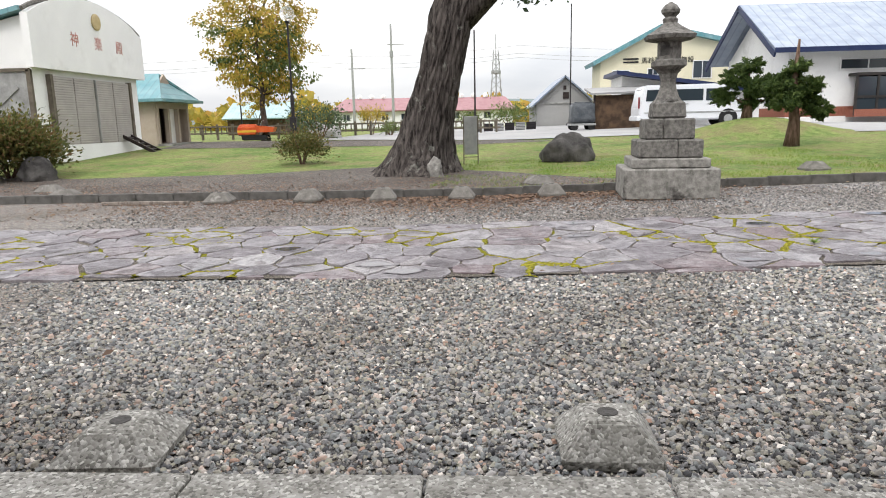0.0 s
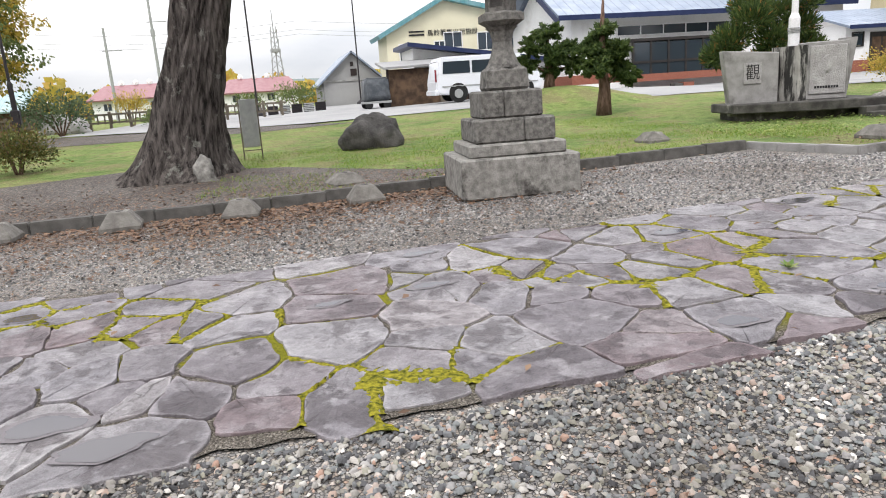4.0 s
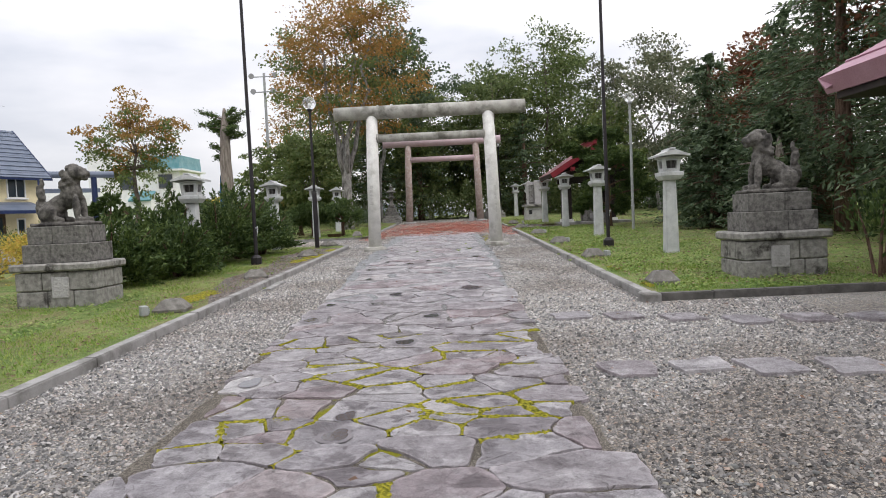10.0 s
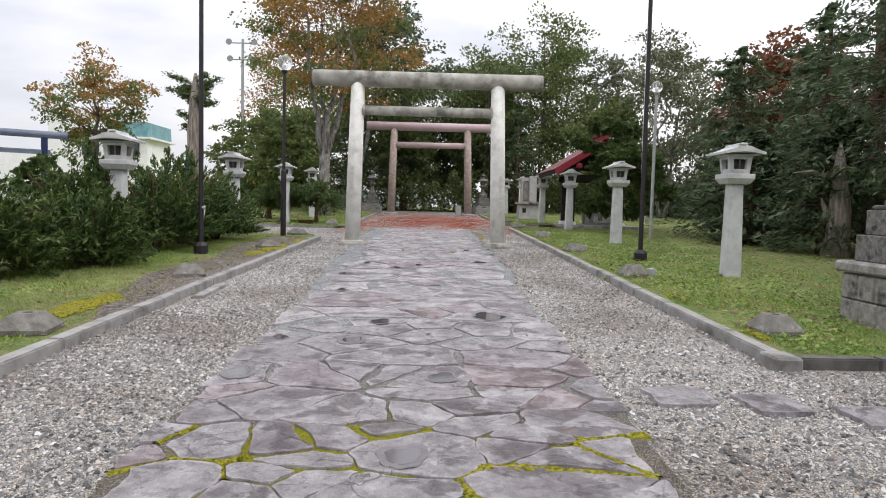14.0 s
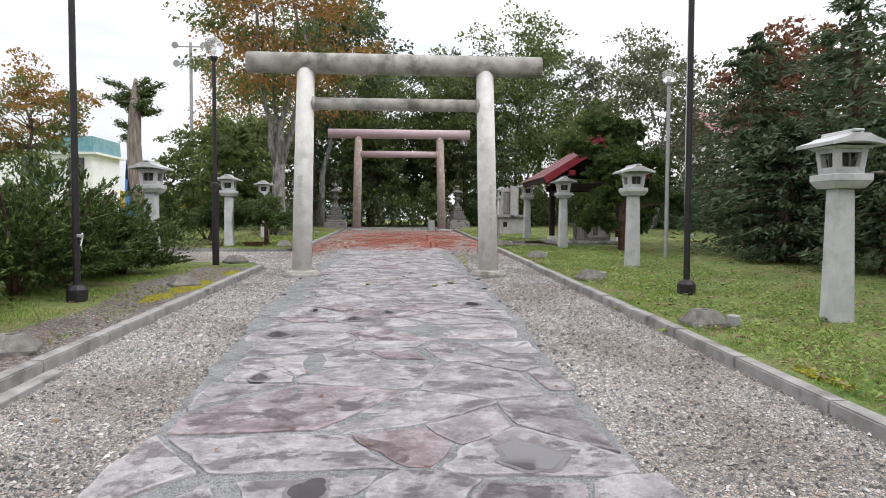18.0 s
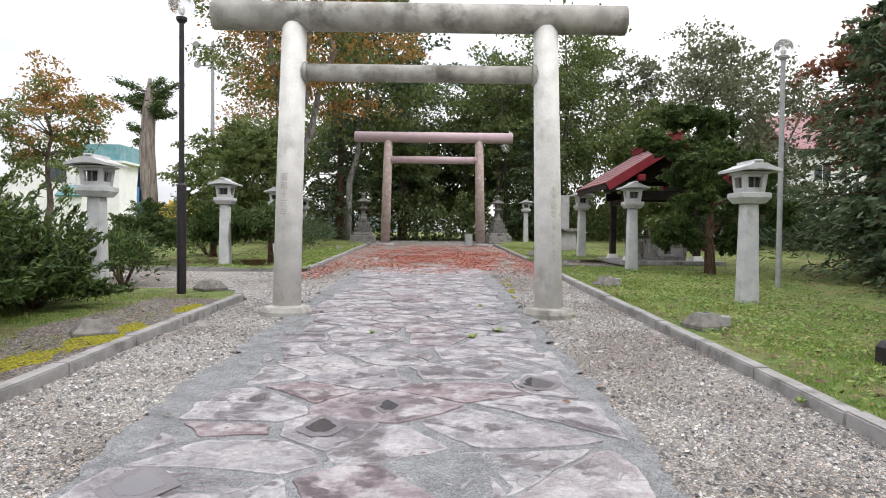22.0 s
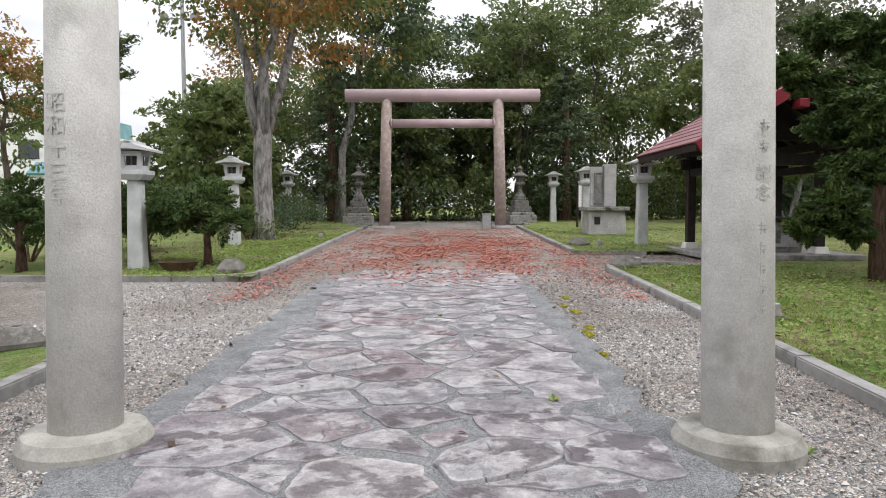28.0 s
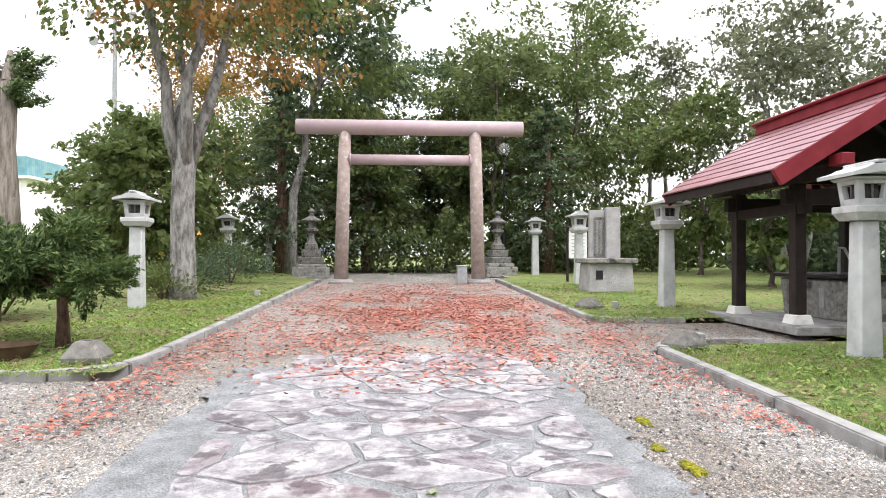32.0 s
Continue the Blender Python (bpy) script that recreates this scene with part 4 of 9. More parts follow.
YARD = [(-22, -9), (13.5, -9), (13.5, 4.25), (36.2, 4.15), (36.6, 1.0), (39.4, 1.0), (39.5, 4.15), (52.6, 4.2), (53.5, 3.5), (60.5, 3.5), (60.5, 11.7), (53.5, 11.7),
        (52.6, 10.85), (34.4, 10.85), (34.4, 22), (29.25, 22), (29.25, 11.4), (28.4, 10.85), (7.9, 11.05), (7.55, 12.8), (-22, 12.9)]
sheet("gravel_yard", YARD, 0.0, "gravel", "yard of loose grey and brown pebbles", "gravel", 1.0)
sheet("lawn_left", [(7.6, 12.9), (7.95, 11.1), (28.4, 10.9), (29.25, 11.4), (29.25, 22), (29.25, 26), (-30, 28.5), (-30, 13.0)], 0.09, "grass", "short green lawn with dry patches", "lawn")
sheet("lawn_right", [(13.55, -30), (70, -30), (70, 3.45), (53.5, 3.45), (52.6, 4.15), (39.6, 4.1), (39.5, 0.9), (36.5, 0.9), (36.1, 4.1), (13.55, 4.2)], 0.09, "grass", "green lawn under the trees with fallen leaves", "lawn")
sheet("lawn_back", [(34.45, 10.9), (52.6, 10.9), (53.5, 11.8), (60.6, 11.8), (60.6, 3.5), (75, 3.5), (75, 40), (34.45, 40)], 0.09, "grass", "grassy verge with ground cover", "lawn")
sheet("tree_gravel", [(-29, 13.05), (1.2, 13.05), (4.5, 13.1), (2.6, 14.5), (0.4, 17.2), (-2.5, 19.0), (-6.0, 17.6), (-10.5, 17.2), (-15, 19.0), (-29, 20.0)], 0.105, "soil", "bare brown gravel round the old tree", "gravel")
sheet("road", [(-7.5, 31.5), (1.5, 27.5), (9.5, 26.6), (13.0, 24.2), (21.0, 22.8), (60, 25.0), (60, 62), (-7.5, 75)], 0.11, "asphalt", "grey asphalt road and forecourt", "road", 2.0)
sheet("dirt_track", [(-13, 27.0), (-3, 26.0), (3, 26.0), (0.5, 27.8), (-8, 31), (-13, 33)], 0.10, "soil", "worn dirt track across the lawn", "track")
sheet("worn_edge", [(14.6, 11.15), (27.6, 11.0), (27.7, 12.2), (24.5, 12.5), (21.5, 12.0), (18.6, 12.2), (16.2, 11.7)], 0.098, "soil", "worn bare gravelly strip behind the kerb", "soil")
sheet("apron", [(-6, -3), (9, -3), (9, 2.5), (-6, 2.5)], 0.012, "kerb", "concrete apron before the hall steps", "paving")


def build_hall_steps():
    """Long concrete step before the worship hall, in slabs with open joints."""
    st = thing("stone_step", "pale grey concrete step of long slabs before the hall", "step", (0, 0, 0), 0, "", "structure")
    x = -5.76
    while x < 7:
        w = 0.93
        part("slab", box(w - 0.014, 0.62, 0.25, x + w / 2, 2.29, g(0) - 0.2, 0.01), "block", st)
        x += w


build_hall_steps()


# ---- buildings ----
def window(parent, w, h, m, frame_mat="whiteframe", panes=2, name="window", glass_mat="glass"):
    """A sliding window set in local x-z, facing -y, placed by m."""
    t = 0.06
    fr = join(box(w, 0.09, t, 0, 0, 0), box(w, 0.09, t, 0, 0, h - t), box(t, 0.09, h - 2 * t, -w / 2 + t / 2, 0, t), box(t, 0.09, h - 2 * t, w / 2 - t / 2, 0, t))
    bmesh.ops.transform(fr, matrix=m, verts=fr.verts)
    wi = part(name, fr, frame_mat, parent)
    pw = (w - 2 * t) / panes
    for i in range(panes):
        pn = box(pw - 0.05, 0.02, h - 2 * t - 0.04, -w / 2 + t + pw * (i + 0.5), 0.0, t + 0.02)
        bmesh.ops.transform(pn, matrix=m, verts=pn.verts)
        part("pane", pn, glass_mat, wi)
        if i:
            bar = box(0.05, 0.06, h - 2 * t, -w / 2 + t + pw * i, 0, t)
            bmesh.ops.transform(bar, matrix=m, verts=bar.verts)
            part("mullion", bar, frame_mat, wi)
    return wi


def slab_between(a, b, c, d, thick):
    """A roof plane with thickness through four corners."""
    bm = bmesh.new()
    P = [Vector(p) for p in (a, b, c, d)]
    n = (P[1] - P[0]).cross(P[3] - P[0]).normalized()
    if n.z < 0:
        n = -n
    top = [bm.verts.new(p) for p in P]
    bot = [bm.verts.new(p - n * thick) for p in P]
    bm.faces.new(top)
    bm.faces.new(bot[::-1])
    for i in range(4):
        bm.faces.new((top[i], top[(i + 1) % 4], bot[(i + 1) % 4], bot[i]))
    bmesh.ops.recalc_face_normals(bm, faces=bm.faces)
    return bm


def build_dance_hall():
    """White hall with a curved false front, roller shutters and a side door; it faces +x."""
    z = g(-13.7, 24) + 0.02
    h = thing("dance_hall", "white plastered shrine hall with a curved false front and closed shutters", "building", (-13.7, 24.1, z))
    part("wall", prism([(-8.0, 0), (-0.05, 0), (-0.05, 4.55), (-8.0, 2.75)], 6.4, "y", -3.2), "white", h)
    part("plinth", box(0.1, 6.2, 0.55, 0.0, 0, 0, 0.01), "white", h)
    n = 18
    arch = [(-3.45, 2.95), (3.45, 2.95), (3.45, 4.55)] + [(3.15 - 6.3 * i / n, 4.7 + 0.72 * math.sin(math.pi * i / n) ** 0.8) for i in range(n + 1)] + [(-3.45, 4.55)]
    part("false_front", prism(arch, 0.25, "x", -0.05), "white", h, "curved white signboard gable")
    edge = [(-0.02, 3.5 - 7.0 * i / n, 4.66 + 0.74 * math.sin(math.pi * i / n) ** 0.8) for i in range(n + 1)]
    part("coping", tube([(0.07, p[1], p[2]) for p in edge], [0.07] * (n + 1), 6), "stone", h, "dark metal coping")
    for y in (-2.5, 2.42):
        part("post", box(0.16, 0.14, 2.25, 0.03, y + 0.0, 0.55), "fencewood", h)
    part("mid_post", box(0.1, 0.05, 2.2, 0.06, 0.0, 0.56), "plank", h)
    for i in range(4):
        yy = -1.84 + i * 1.225
        sh = part("shutter", box(0.03, 1.19, 2.2, 0.02, yy, 0.56), "shutter", h, "grey slatted roller shutter")
        for j in range(27):
            part("slat", box(0.025, 1.17, 0.058, 0.04, yy, 0.585 + j * 0.08, 0.008), "shutter", sh)
    part("emblem", moved(lathe([(0.28, 0), (0.28, 0.04), (0.22, 0.06)], 20), 0.2, 0.25, 4.75, 0, 90, 0), "gold", h, "round gold crest")
    for i, c in enumerate("神楽殿"):
        lettering("lettering", c, 0.5, "redink", h, pose(0.205, -1.15 + i * 1.42, 3.98, 90, 0, 90))
    # side wall with plank door towards -y
    part("side_door", box(2.7, 0.06, 2.5, -1.55, -3.23, 0.3), "plank", h, "grey planked barn door with braces")
    for dx in (-2.95, -0.12):
        part("door_post", box(0.14, 0.1, 2.6, dx, -3.26, 0.3), "fencewood", h)
    part("door_rail", box(2.9, 0.1, 0.1, -1.55, -3.26, 2.84), "fencewood", h)
    part("brace", moved(box(2.7, 0.04, 0.13, 0, 0, 0), -1.55, -3.28, 1.5, 0, -38, 0), "plank", h)
    part("brace", box(2.6, 0.04, 0.13, -1.55, -3.28, 1.55), "plank", h)
    part("roof", slab_between((-8.4, -3.5, 2.85), (-0.06, -3.5, 4.75), (-0.06, 3.5, 4.75), (-8.4, 3.5, 2.85), 0.14), "teal", h, "teal metal roof")
    ramp = part("loading_ramp", moved(box(1.5, 0.08, 0.12, 0, -0.3, 0), 0.65, 1.9, 0.36, 0, 28, 0), "darkwood", h, "dark wooden steps leaning on the front")
    part("rail", moved(box(1.5, 0.08, 0.12, 0, 0.3, 0), 0.65, 1.9, 0.36, 0, 28, 0), "darkwood", ramp)
    for i in range(6):
        part("rung", moved(box(0.08, 0.52, 0.06, -0.6 + 0.24 * i, 0, 0.02), 0.65, 1.9, 0.36, 0, 28, 0), "darkwood", ramp)


build_dance_hall()


def build_annex():
    z = g(-15.6, 34) - 0.05
    a = thing("storehouse", "small beige storehouse with a teal hipped roof", "building", (-15.6, 34.3, z))
    wall = box(4.6, 0.16, 2.2, -2.3, -1.75, 0)
    part("wall", wall, "beige", a)
    part("wall", box(4.6, 0.16, 2.2, -2.3, 1.75, 0), "beige", a)
    part("wall", box(0.16, 3.5, 2.2, -4.6, 0, 0), "beige", a)
    part("lintel", box(0.2, 3.6, 0.42, -0.02, 0, 1.8), "beige", a)
    for y in (-1.68, -0.55, 0.55, 1.68):
        part("pillar", box(0.2, 0.2, 1.8, -0.02, y, 0), "beige", a)
    part("door", box(0.06, 0.95, 1.8, -0.16, 0, 0), "white", a, "pale plank door")
    for y in (-1.1, 1.1):
        part("inner_wall", box(0.05, 0.95, 1.8, -0.5, y, 0), "beige", a)
    part("floor_slab", box(1.2, 3.6, 0.12, 0.1, 0, -0.02), "kerb", a)
    pts = {"a": (0.6, -2.3, 2.2), "b": (0.6, 2.3, 2.2), "c": (-5.1, 2.3, 2.2), "d": (-5.1, -2.3, 2.2), "e": (-0.5, 0, 3.55), "f": (-4.2, 0, 3.55)}
    part("roof", slab_between(pts["d"], pts["a"], pts["e"], pts["f"], 0.12), "teal", a)
    part("roof", slab_between(pts["b"], pts["c"], pts["f"], pts["e"], 0.12), "teal", a)
    part("roof", slab_between(pts["a"], pts["b"], (-0.3, 0.6, 3.1), (-0.3, -0.6, 3.1), 0.12), "teal", a)
    part("gable", prism([(-1.0, 2.75), (1.0, 2.75), (0, 3.5)], 0.1, "x", -0.35), "beige", a)
    part("eave", box(5.9, 4.7, 0.14, -2.25, 0, 2.1), "teal", a)


build_annex()


def build_white_house():
    """Long white building with blue sheet roofs and big dark windows, facing -y."""
    b = thing("community_hall", "white building with blue metal roofs and a brick-red base", "building", (22.1, 39.0, 0.92))
    b.scale = (1.3, 1.3, 1.3)
    w = 8.3
    part("wall", box(w, 7, 3.2, 0, 3.5, 0), "white", b)
    part("gable", prism([(0, 3.2), (7, 3.2), (3.5, 5.15)], w - 0.1, "x", -w / 2 + 0.05), "white", b)
    part("base", box(w + 0.06, 7.06, 0.42, 0, 3.5, 0.32), "brick", b, "brick-red painted base band")
    part("foundation", box(w + 0.1, 7.1, 0.34, 0, 3.5, 0), "white", b)
    part("roof", slab_between((-w / 2 - 0.9, -0.8, 3.1), (w / 2 + 0.3, -0.8, 3.1), (w / 2 + 0.3, 3.5, 5.45), (-w / 2 - 0.9, 3.5, 5.45), 0.12), "blueroof", b, "pale blue ribbed metal roof")
    part("roof", slab_between((-w / 2 - 0.9, 7.8, 3.1), (w / 2 + 0.3, 7.8, 3.1), (w / 2 + 0.3, 3.5, 5.45), (-w / 2 - 0.9, 3.5, 5.45), 0.12), "blueroof", b)
    part("fascia", box(w + 1.25, 0.06, 0.2, -0.3, -0.84, 2.92), "navy", b)
    for s in (1, -1):
        part("barge_board", slab_between((-w / 2 - 0.95, 3.5 - s * 4.35, 2.95), (-w / 2 - 0.87, 3.5 - s * 4.35, 2.95), (-w / 2 - 0.87, 3.5, 5.43), (-w / 2 - 0.95, 3.5, 5.43), 0.22), "navy", b)
    part("louvre", box(0.05, 0.45, 0.7, -w / 2 - 0.0, 3.5, 4.2), "frame", b)
    window(b, 5.6, 0.52, pose(0.7, -0.02, 2.2), "whiteframe", 5, "transom_window")
    porch = part("glass_porch", box(5.1, 0.7, 0.12, 0.85, -0.35, 1.95, 0.01), "frame", b, "glazed porch with dark frames")
    for i in range(7):
        part("porch_post", box(0.09, 0.09, 1.62, -1.66 + i * 0.837, -0.65, 0.35), "frame", porch)
    for i in range(6):
        part("pane", box(0.73, 0.03, 1.3, -1.24 + i * 0.837, -0.65, 0.6), "glass", porch)
    part("porch_rail", box(5.1, 0.08, 0.1, 0.85, -0.66, 1.05), "frame", porch)
    part("porch_base", box(5.1, 0.7, 0.3, 0.85, -0.35, 0.3), "brick", porch)
    part("stacked_block", box(0.5, 0.4, 0.16, 0.6, -1.1, 0.0), "brick", b)
    part("stacked_block", box(0.4, 0.35, 0.14, 0.1, -1.15, 0.0), "darkrock", b)
    # taller wing behind
    part("wing_wall", prism([(0, 0), (8.4, 0), (8.4, 3.6), (4.2, 7.7), (0, 3.6)], 5.3, "x", 4.2), "white", b)
    for y0 in (-0.6, 9.0):
        part("wing_roof", slab_between((3.75, y0, 3.3), (9.7, y0, 3.3), (9.7, 4.2, 8.05), (3.75, 4.2, 8.05), 0.14), "blueroof", b, "pale blue ribbed metal roof")
        for xx in (3.66, 9.7):
            part("wing_barge", slab_between((xx, y0, 3.3), (xx + 0.09, y0, 3.3), (xx + 0.09, 4.2, 8.04), (xx, 4.2, 8.04), 0.26), "navy", b)
    part("wing_fascia", box(5.95, 0.06, 0.2, 6.72, -0.63, 3.08), "navy", b)


build_white_house()


def build_yellow_house():
    """Cream house with a steep front slope and a long rear slope; the gable shows from the path."""
    b = thing("yellow_house", "cream two-storey house with a dark blue stepped roof", "house", (36.5, 32.75, 1.15), -20)
    W, D, R, E, P, B = 6.1, 10.4, 2.3, 4.55, 6.85, 5.2
    part("wall", prism([(0, 0), (D, 0), (D, B - 0.1), (R, P - 0.15), (0, E - 0.1)], W, "x", 0.0), "cream", b)
    part("roof", slab_between((-0.45, -0.6, E - 0.65), (W + 0.45, -0.6, E - 0.65), (W + 0.45, R, P), (-0.45, R, P), 0.14), "slateroof", b, "dark blue-grey stepped roof")
    part("roof", slab_between((-0.45, D + 0.5, B - 0.1), (W + 0.45, D + 0.5, B - 0.1), (W + 0.45, R, P), (-0.45, R, P), 0.14), "slateroof", b)
    for j in range(11):
        f = (j + 0.5) / 11
        part("roof_step", moved(box(W + 0.88, 0.04, 0.04, W / 2, 0, 0), 0, -0.6 + (R + 0.6) * f, E - 0.65 + (P - E + 0.65) * f - 0.005, 45, 0, 0), "slateroof", b)
    for xx in (-0.5, W + 0.45):
        part("barge_board", slab_between((xx, -0.6, E - 0.62), (xx + 0.06, -0.6, E - 0.62), (xx + 0.06, R, P + 0.03), (xx, R, P + 0.03), 0.24), "navy", b)
        part("barge_board", slab_between((xx, D + 0.5, B - 0.07), (xx + 0.06, D + 0.5, B - 0.07), (xx + 0.06, R, P + 0.03), (xx, R, P + 0.03), 0.24), "navy", b)
    part("gutter", box(W + 0.9, 0.1, 0.1, W / 2, -0.64, E - 0.8), "navy", b)
    for x, ww in ((1.15, 1.1), (2.65, 0.42), (4.75, 1.1)):
        window(b, ww, 1.2, pose(x, -0.03, 2.75), "whiteframe", 2 if ww > 0.6 else 1)
        part("sill", box(ww + 0.2, 0.14, 0.06, x, -0.06, 2.7), "whiteframe", b)
    window(b, 1.5, 1.25, pose(-0.03, 5.0, 2.9, 0, 0, -90), "whiteframe", 2)
    part("porch_roof", slab_between((1.2, -1.5, 2.0), (5.9, -1.5, 2.0), (5.6, 0, 2.55), (1.6, 0, 2.55), 0.12), "slateroof", b)
    part("porch_fascia", box(4.7, 0.06, 0.18, 3.55, -1.52, 1.86), "navy", b)
    part("porch_wall", box(0.12, 1.2, 1.95, 1.7, -0.6, 0), "cream", b)
    d = part("door", box(1.15, 0.08, 1.9, 3.4, -0.04, 0.05), "rustwood", b, "dark brown front door")
    part("pane", box(0.25, 0.03, 1.4, 3.65, -0.09, 0.3), "glass", d)
    window(b, 0.5, 0.9, pose(4.9, -0.03, 0.75), "whiteframe", 1)
    part("side_eave", slab_between((-0.9, -0.7, 2.0), (0.8, -0.7, 2.0), (0.6, 0.1, 2.45), (-0.7, 0.1, 2.45), 0.1), "slateroof", b)
    part("antenna", tube([(W - 0.4, R, P), (W - 0.4, R, P + 1.6)], [0.02, 0.015], 6), "grey_metal", b)
    part("antenna_arm", tube([(W - 0.9, R, P + 1.4), (W + 0.1, R, P + 1.4)], [0.012, 0.012], 5), "grey_metal", b)
    e = thing("entrance_annex", "low white entrance wing with a blue roof and brown door", "building", (32.4, 33.6, 0.98), -4)
    part("wall", box(5.4, 4.0, 2.55, 0, 2.0, 0), "white", e)
    part("base", box(5.46, 4.06, 0.62, 0, 2.0, 0.05), "brick", e, "brick-red base band")
    part("roof", slab_between((-2.9, -0.5, 2.4), (2.9, -0.5, 2.4), (2.9, 3.4, 3.5), (-2.9, 3.4, 3.5), 0.12), "blueroof", e)
    part("fascia", box(5.8, 0.06, 0.2, 0, -0.52, 2.24), "navy", e)
    d = part("door", box(1.3, 0.08, 1.95, -0.6, -0.03, 0.1), "frame", e, "brown glazed double door")
    for q in (-0.31, 0.31):
        part("pane", box(0.5, 0.03, 1.5, -0.6 + q, -0.08, 0.3), "rustwood", d)
    window(e, 0.7, 0.75, pose(-2.0, -0.03, 1.35), "frame", 1)
    part("step", box(1.8, 0.6, 0.15, -0.6, -0.35, 0), "brick", e)


build_yellow_house()


def build_potato_hall():
    y, z = 56.0, g(13, 56)
    b = thing("packing_hall", "pale yellow gabled packing hall with a teal roof edge", "building", (14.0, y, z))
    gab = [(-4.5, 0), (7.5, 0), (7.5, 5.6), (6.0, 6.1), (0, 7.35), (-4.5, 5.1)]
    part("wall", prism(gab, 4, "y", 0), "palecream", b)
    for a, c in (((-5.2, 4.85), (0, 7.55)), ((0, 7.55), (8.0, 5.7))):
        part("roof", slab_between((a[0], -0.6, a[1]), (c[0], -0.6, c[1]), (c[0], 4, c[1]), (a[0], 4, a[1]), 0.32), "teal", b, "teal metal roof")
    for x, zz, w, h in ((-2.9, 2.7, 1.4, 1.5), (0.7, 3.7, 1.5, 1.2), (3.4, 3.4, 1.5, 1.4), (6.0, 3.4, 1.2, 0.9), (-0.4, 3.7, 0.9, 0.6)):
        window(b, w, h, pose(x, -0.03, zz), "whiteframe", 2)
    lettering("lettering", "馬鈴薯集出荷施設", 0.5, "ink", b, pose(0.7, -0.05, 4.85, 90, 0, 0), 0.01, 1.04)
    for r in range(2):
        part("small_lettering", box(1.2, 0.02, 0.12, -2.15, -0.05, 4.72 + r * 0.24), "ink", b)
    # lean-to shed in front
    s = thing("lean_to_shed", "lean-to shed with a blue roof edge and open brown front", "shed", (8.6, 37.0, g(8.6, 37)))
    part("wall", prism([(-1.0, 0), (6.3, 0), (6.3, 1.75), (-1.0, 2.9)], 3, "y", 1.0), "white", s)
    part("roof", slab_between((-1.4, 0.2, 3.05), (6.8, 0.2, 1.85), (6.8, 4.2, 1.85), (-1.4, 4.2, 3.05), 0.2), "navy", s, "blue sloping roof")
    part("front_roof", slab_between((-3.0, -1.6, 1.85), (3.5, -1.6, 2.0), (3.5, 0.9, 2.35), (-3.0, 0.9, 2.2), 0.1), "asphalt", s, "grey corrugated awning roof")
    part("front_wall", box(3.9, 0.1, 1.75, -0.85, -1.2, 0), "rustwood", s, "brown plank front")
    for i in range(6):
        part("plank", box(0.6, 0.03, 0.28, 0.0 + (i % 2) * 0.62, -1.27, 0.1 + (i // 2) * 0.4), "fencewood", s)
    for x in (-2.8, 1.1):
        part("post", box(0.1, 0.1, 1.85, x, -1.3, 0), "darkwood", s)


build_potato_hall()


def build_barn():
    b = thing("barn", "grey boarded barn with a pale blue roof", "barn", (7.2, 60, g(7, 60)))
    part("wall", prism([(-2.4, 0), (2.4, 0), (2.4, 2.0), (0, 4.1), (-2.4, 2.0)], 9, "y", 0), "asphalt", b)
    part("eave_band", box(4.9, 0.1, 0.12, 0, -0.05, 1.95), "plank", b)
    for s in (-1, 1):
        part("roof", slab_between((s * 2.9, -0.5, 1.75), (0, -0.5, 4.3), (0, 9.4, 4.3), (s * 2.9, 9.4, 1.75), 0.12), "blueroof", b)
    part("hatch", box(0.5, 0.06, 0.55, 0.1, -0.05, 2.35), "darkwood", b)
    part("hatch", box(0.25, 0.06, 0.35, 0.0, -0.05, 3.1), "darkwood", b)


build_barn()


def build_far_roofs():
    z = g(0, 100)
    for x, y, w, h in ((-17, 112, 14, 3.0), (-0.5, 110, 11, 2.8)):
        b = thing("long_hall", "distant white hall with a faded maroon roof", "building", (x, y, z), 0, "far halls")
        part("wall", box(w, 9, h, 0, 4.5, 0), "white", b)
        part("roof", slab_between((-w / 2 - 0.6, -0.8, h - 0.2), (w / 2 + 0.6, -0.8, h - 0.2), (w / 2 - 1, 4.5, h + 1.9), (-w / 2 + 1, 4.5, h + 1.9), 0.2), "maroonroof", b, "faded maroon sheet roof")
        part("roof", slab_between((-w / 2 - 0.6, 9.8, h - 0.2), (w / 2 + 0.6, 9.8, h - 0.2), (w / 2 - 1, 4.5, h + 1.9), (-w / 2 + 1, 4.5, h + 1.9), 0.2), "maroonroof", b)
        for i in range(4):
            window(b, 1.2, 1.1, pose(-w / 2 + 2 + i * w / 4.4, -0.03, 1.2), "whiteframe", 2)
        for i in range(3):
            part("vent", moved(ball(0.5, 1), -w / 4 + i * 2, 4.5, h + 2.1), "white", b)
    b = thing("teal_shed", "far shed with a pale teal roof", "shed", (-20.5, 62, g(-15, 62)))
    part("wall", box(5.4, 5, 1.6, 0, 2.5, 0), "rustwood", b)
    part("roof", slab_between((-3.0, -0.6, 1.5), (3.0, -0.6, 1.5), (3.0, 2.6, 3.0), (-3.0, 2.6, 3.0), 0.12), "paleteal", b)


build_far_roofs()


def build_blue_house():
    """Small white house with a turquoise roof seen past the lanterns on the left."""
    b = thing("turquoise_roof_house", "white two-storey house with a turquoise parapet roof at one end", "house", (86.0, 39.9, 1.4))
    part("wall", box(7.0, 4.4, 7.5, 3.5, 2.2, 0), "white", b)
    part("upper_roof", box(7.3, 4.7, 1.75, 3.5, 2.2, 7.6, 0.04, 0, 0.97), "teal", b, "turquoise metal parapet roof")
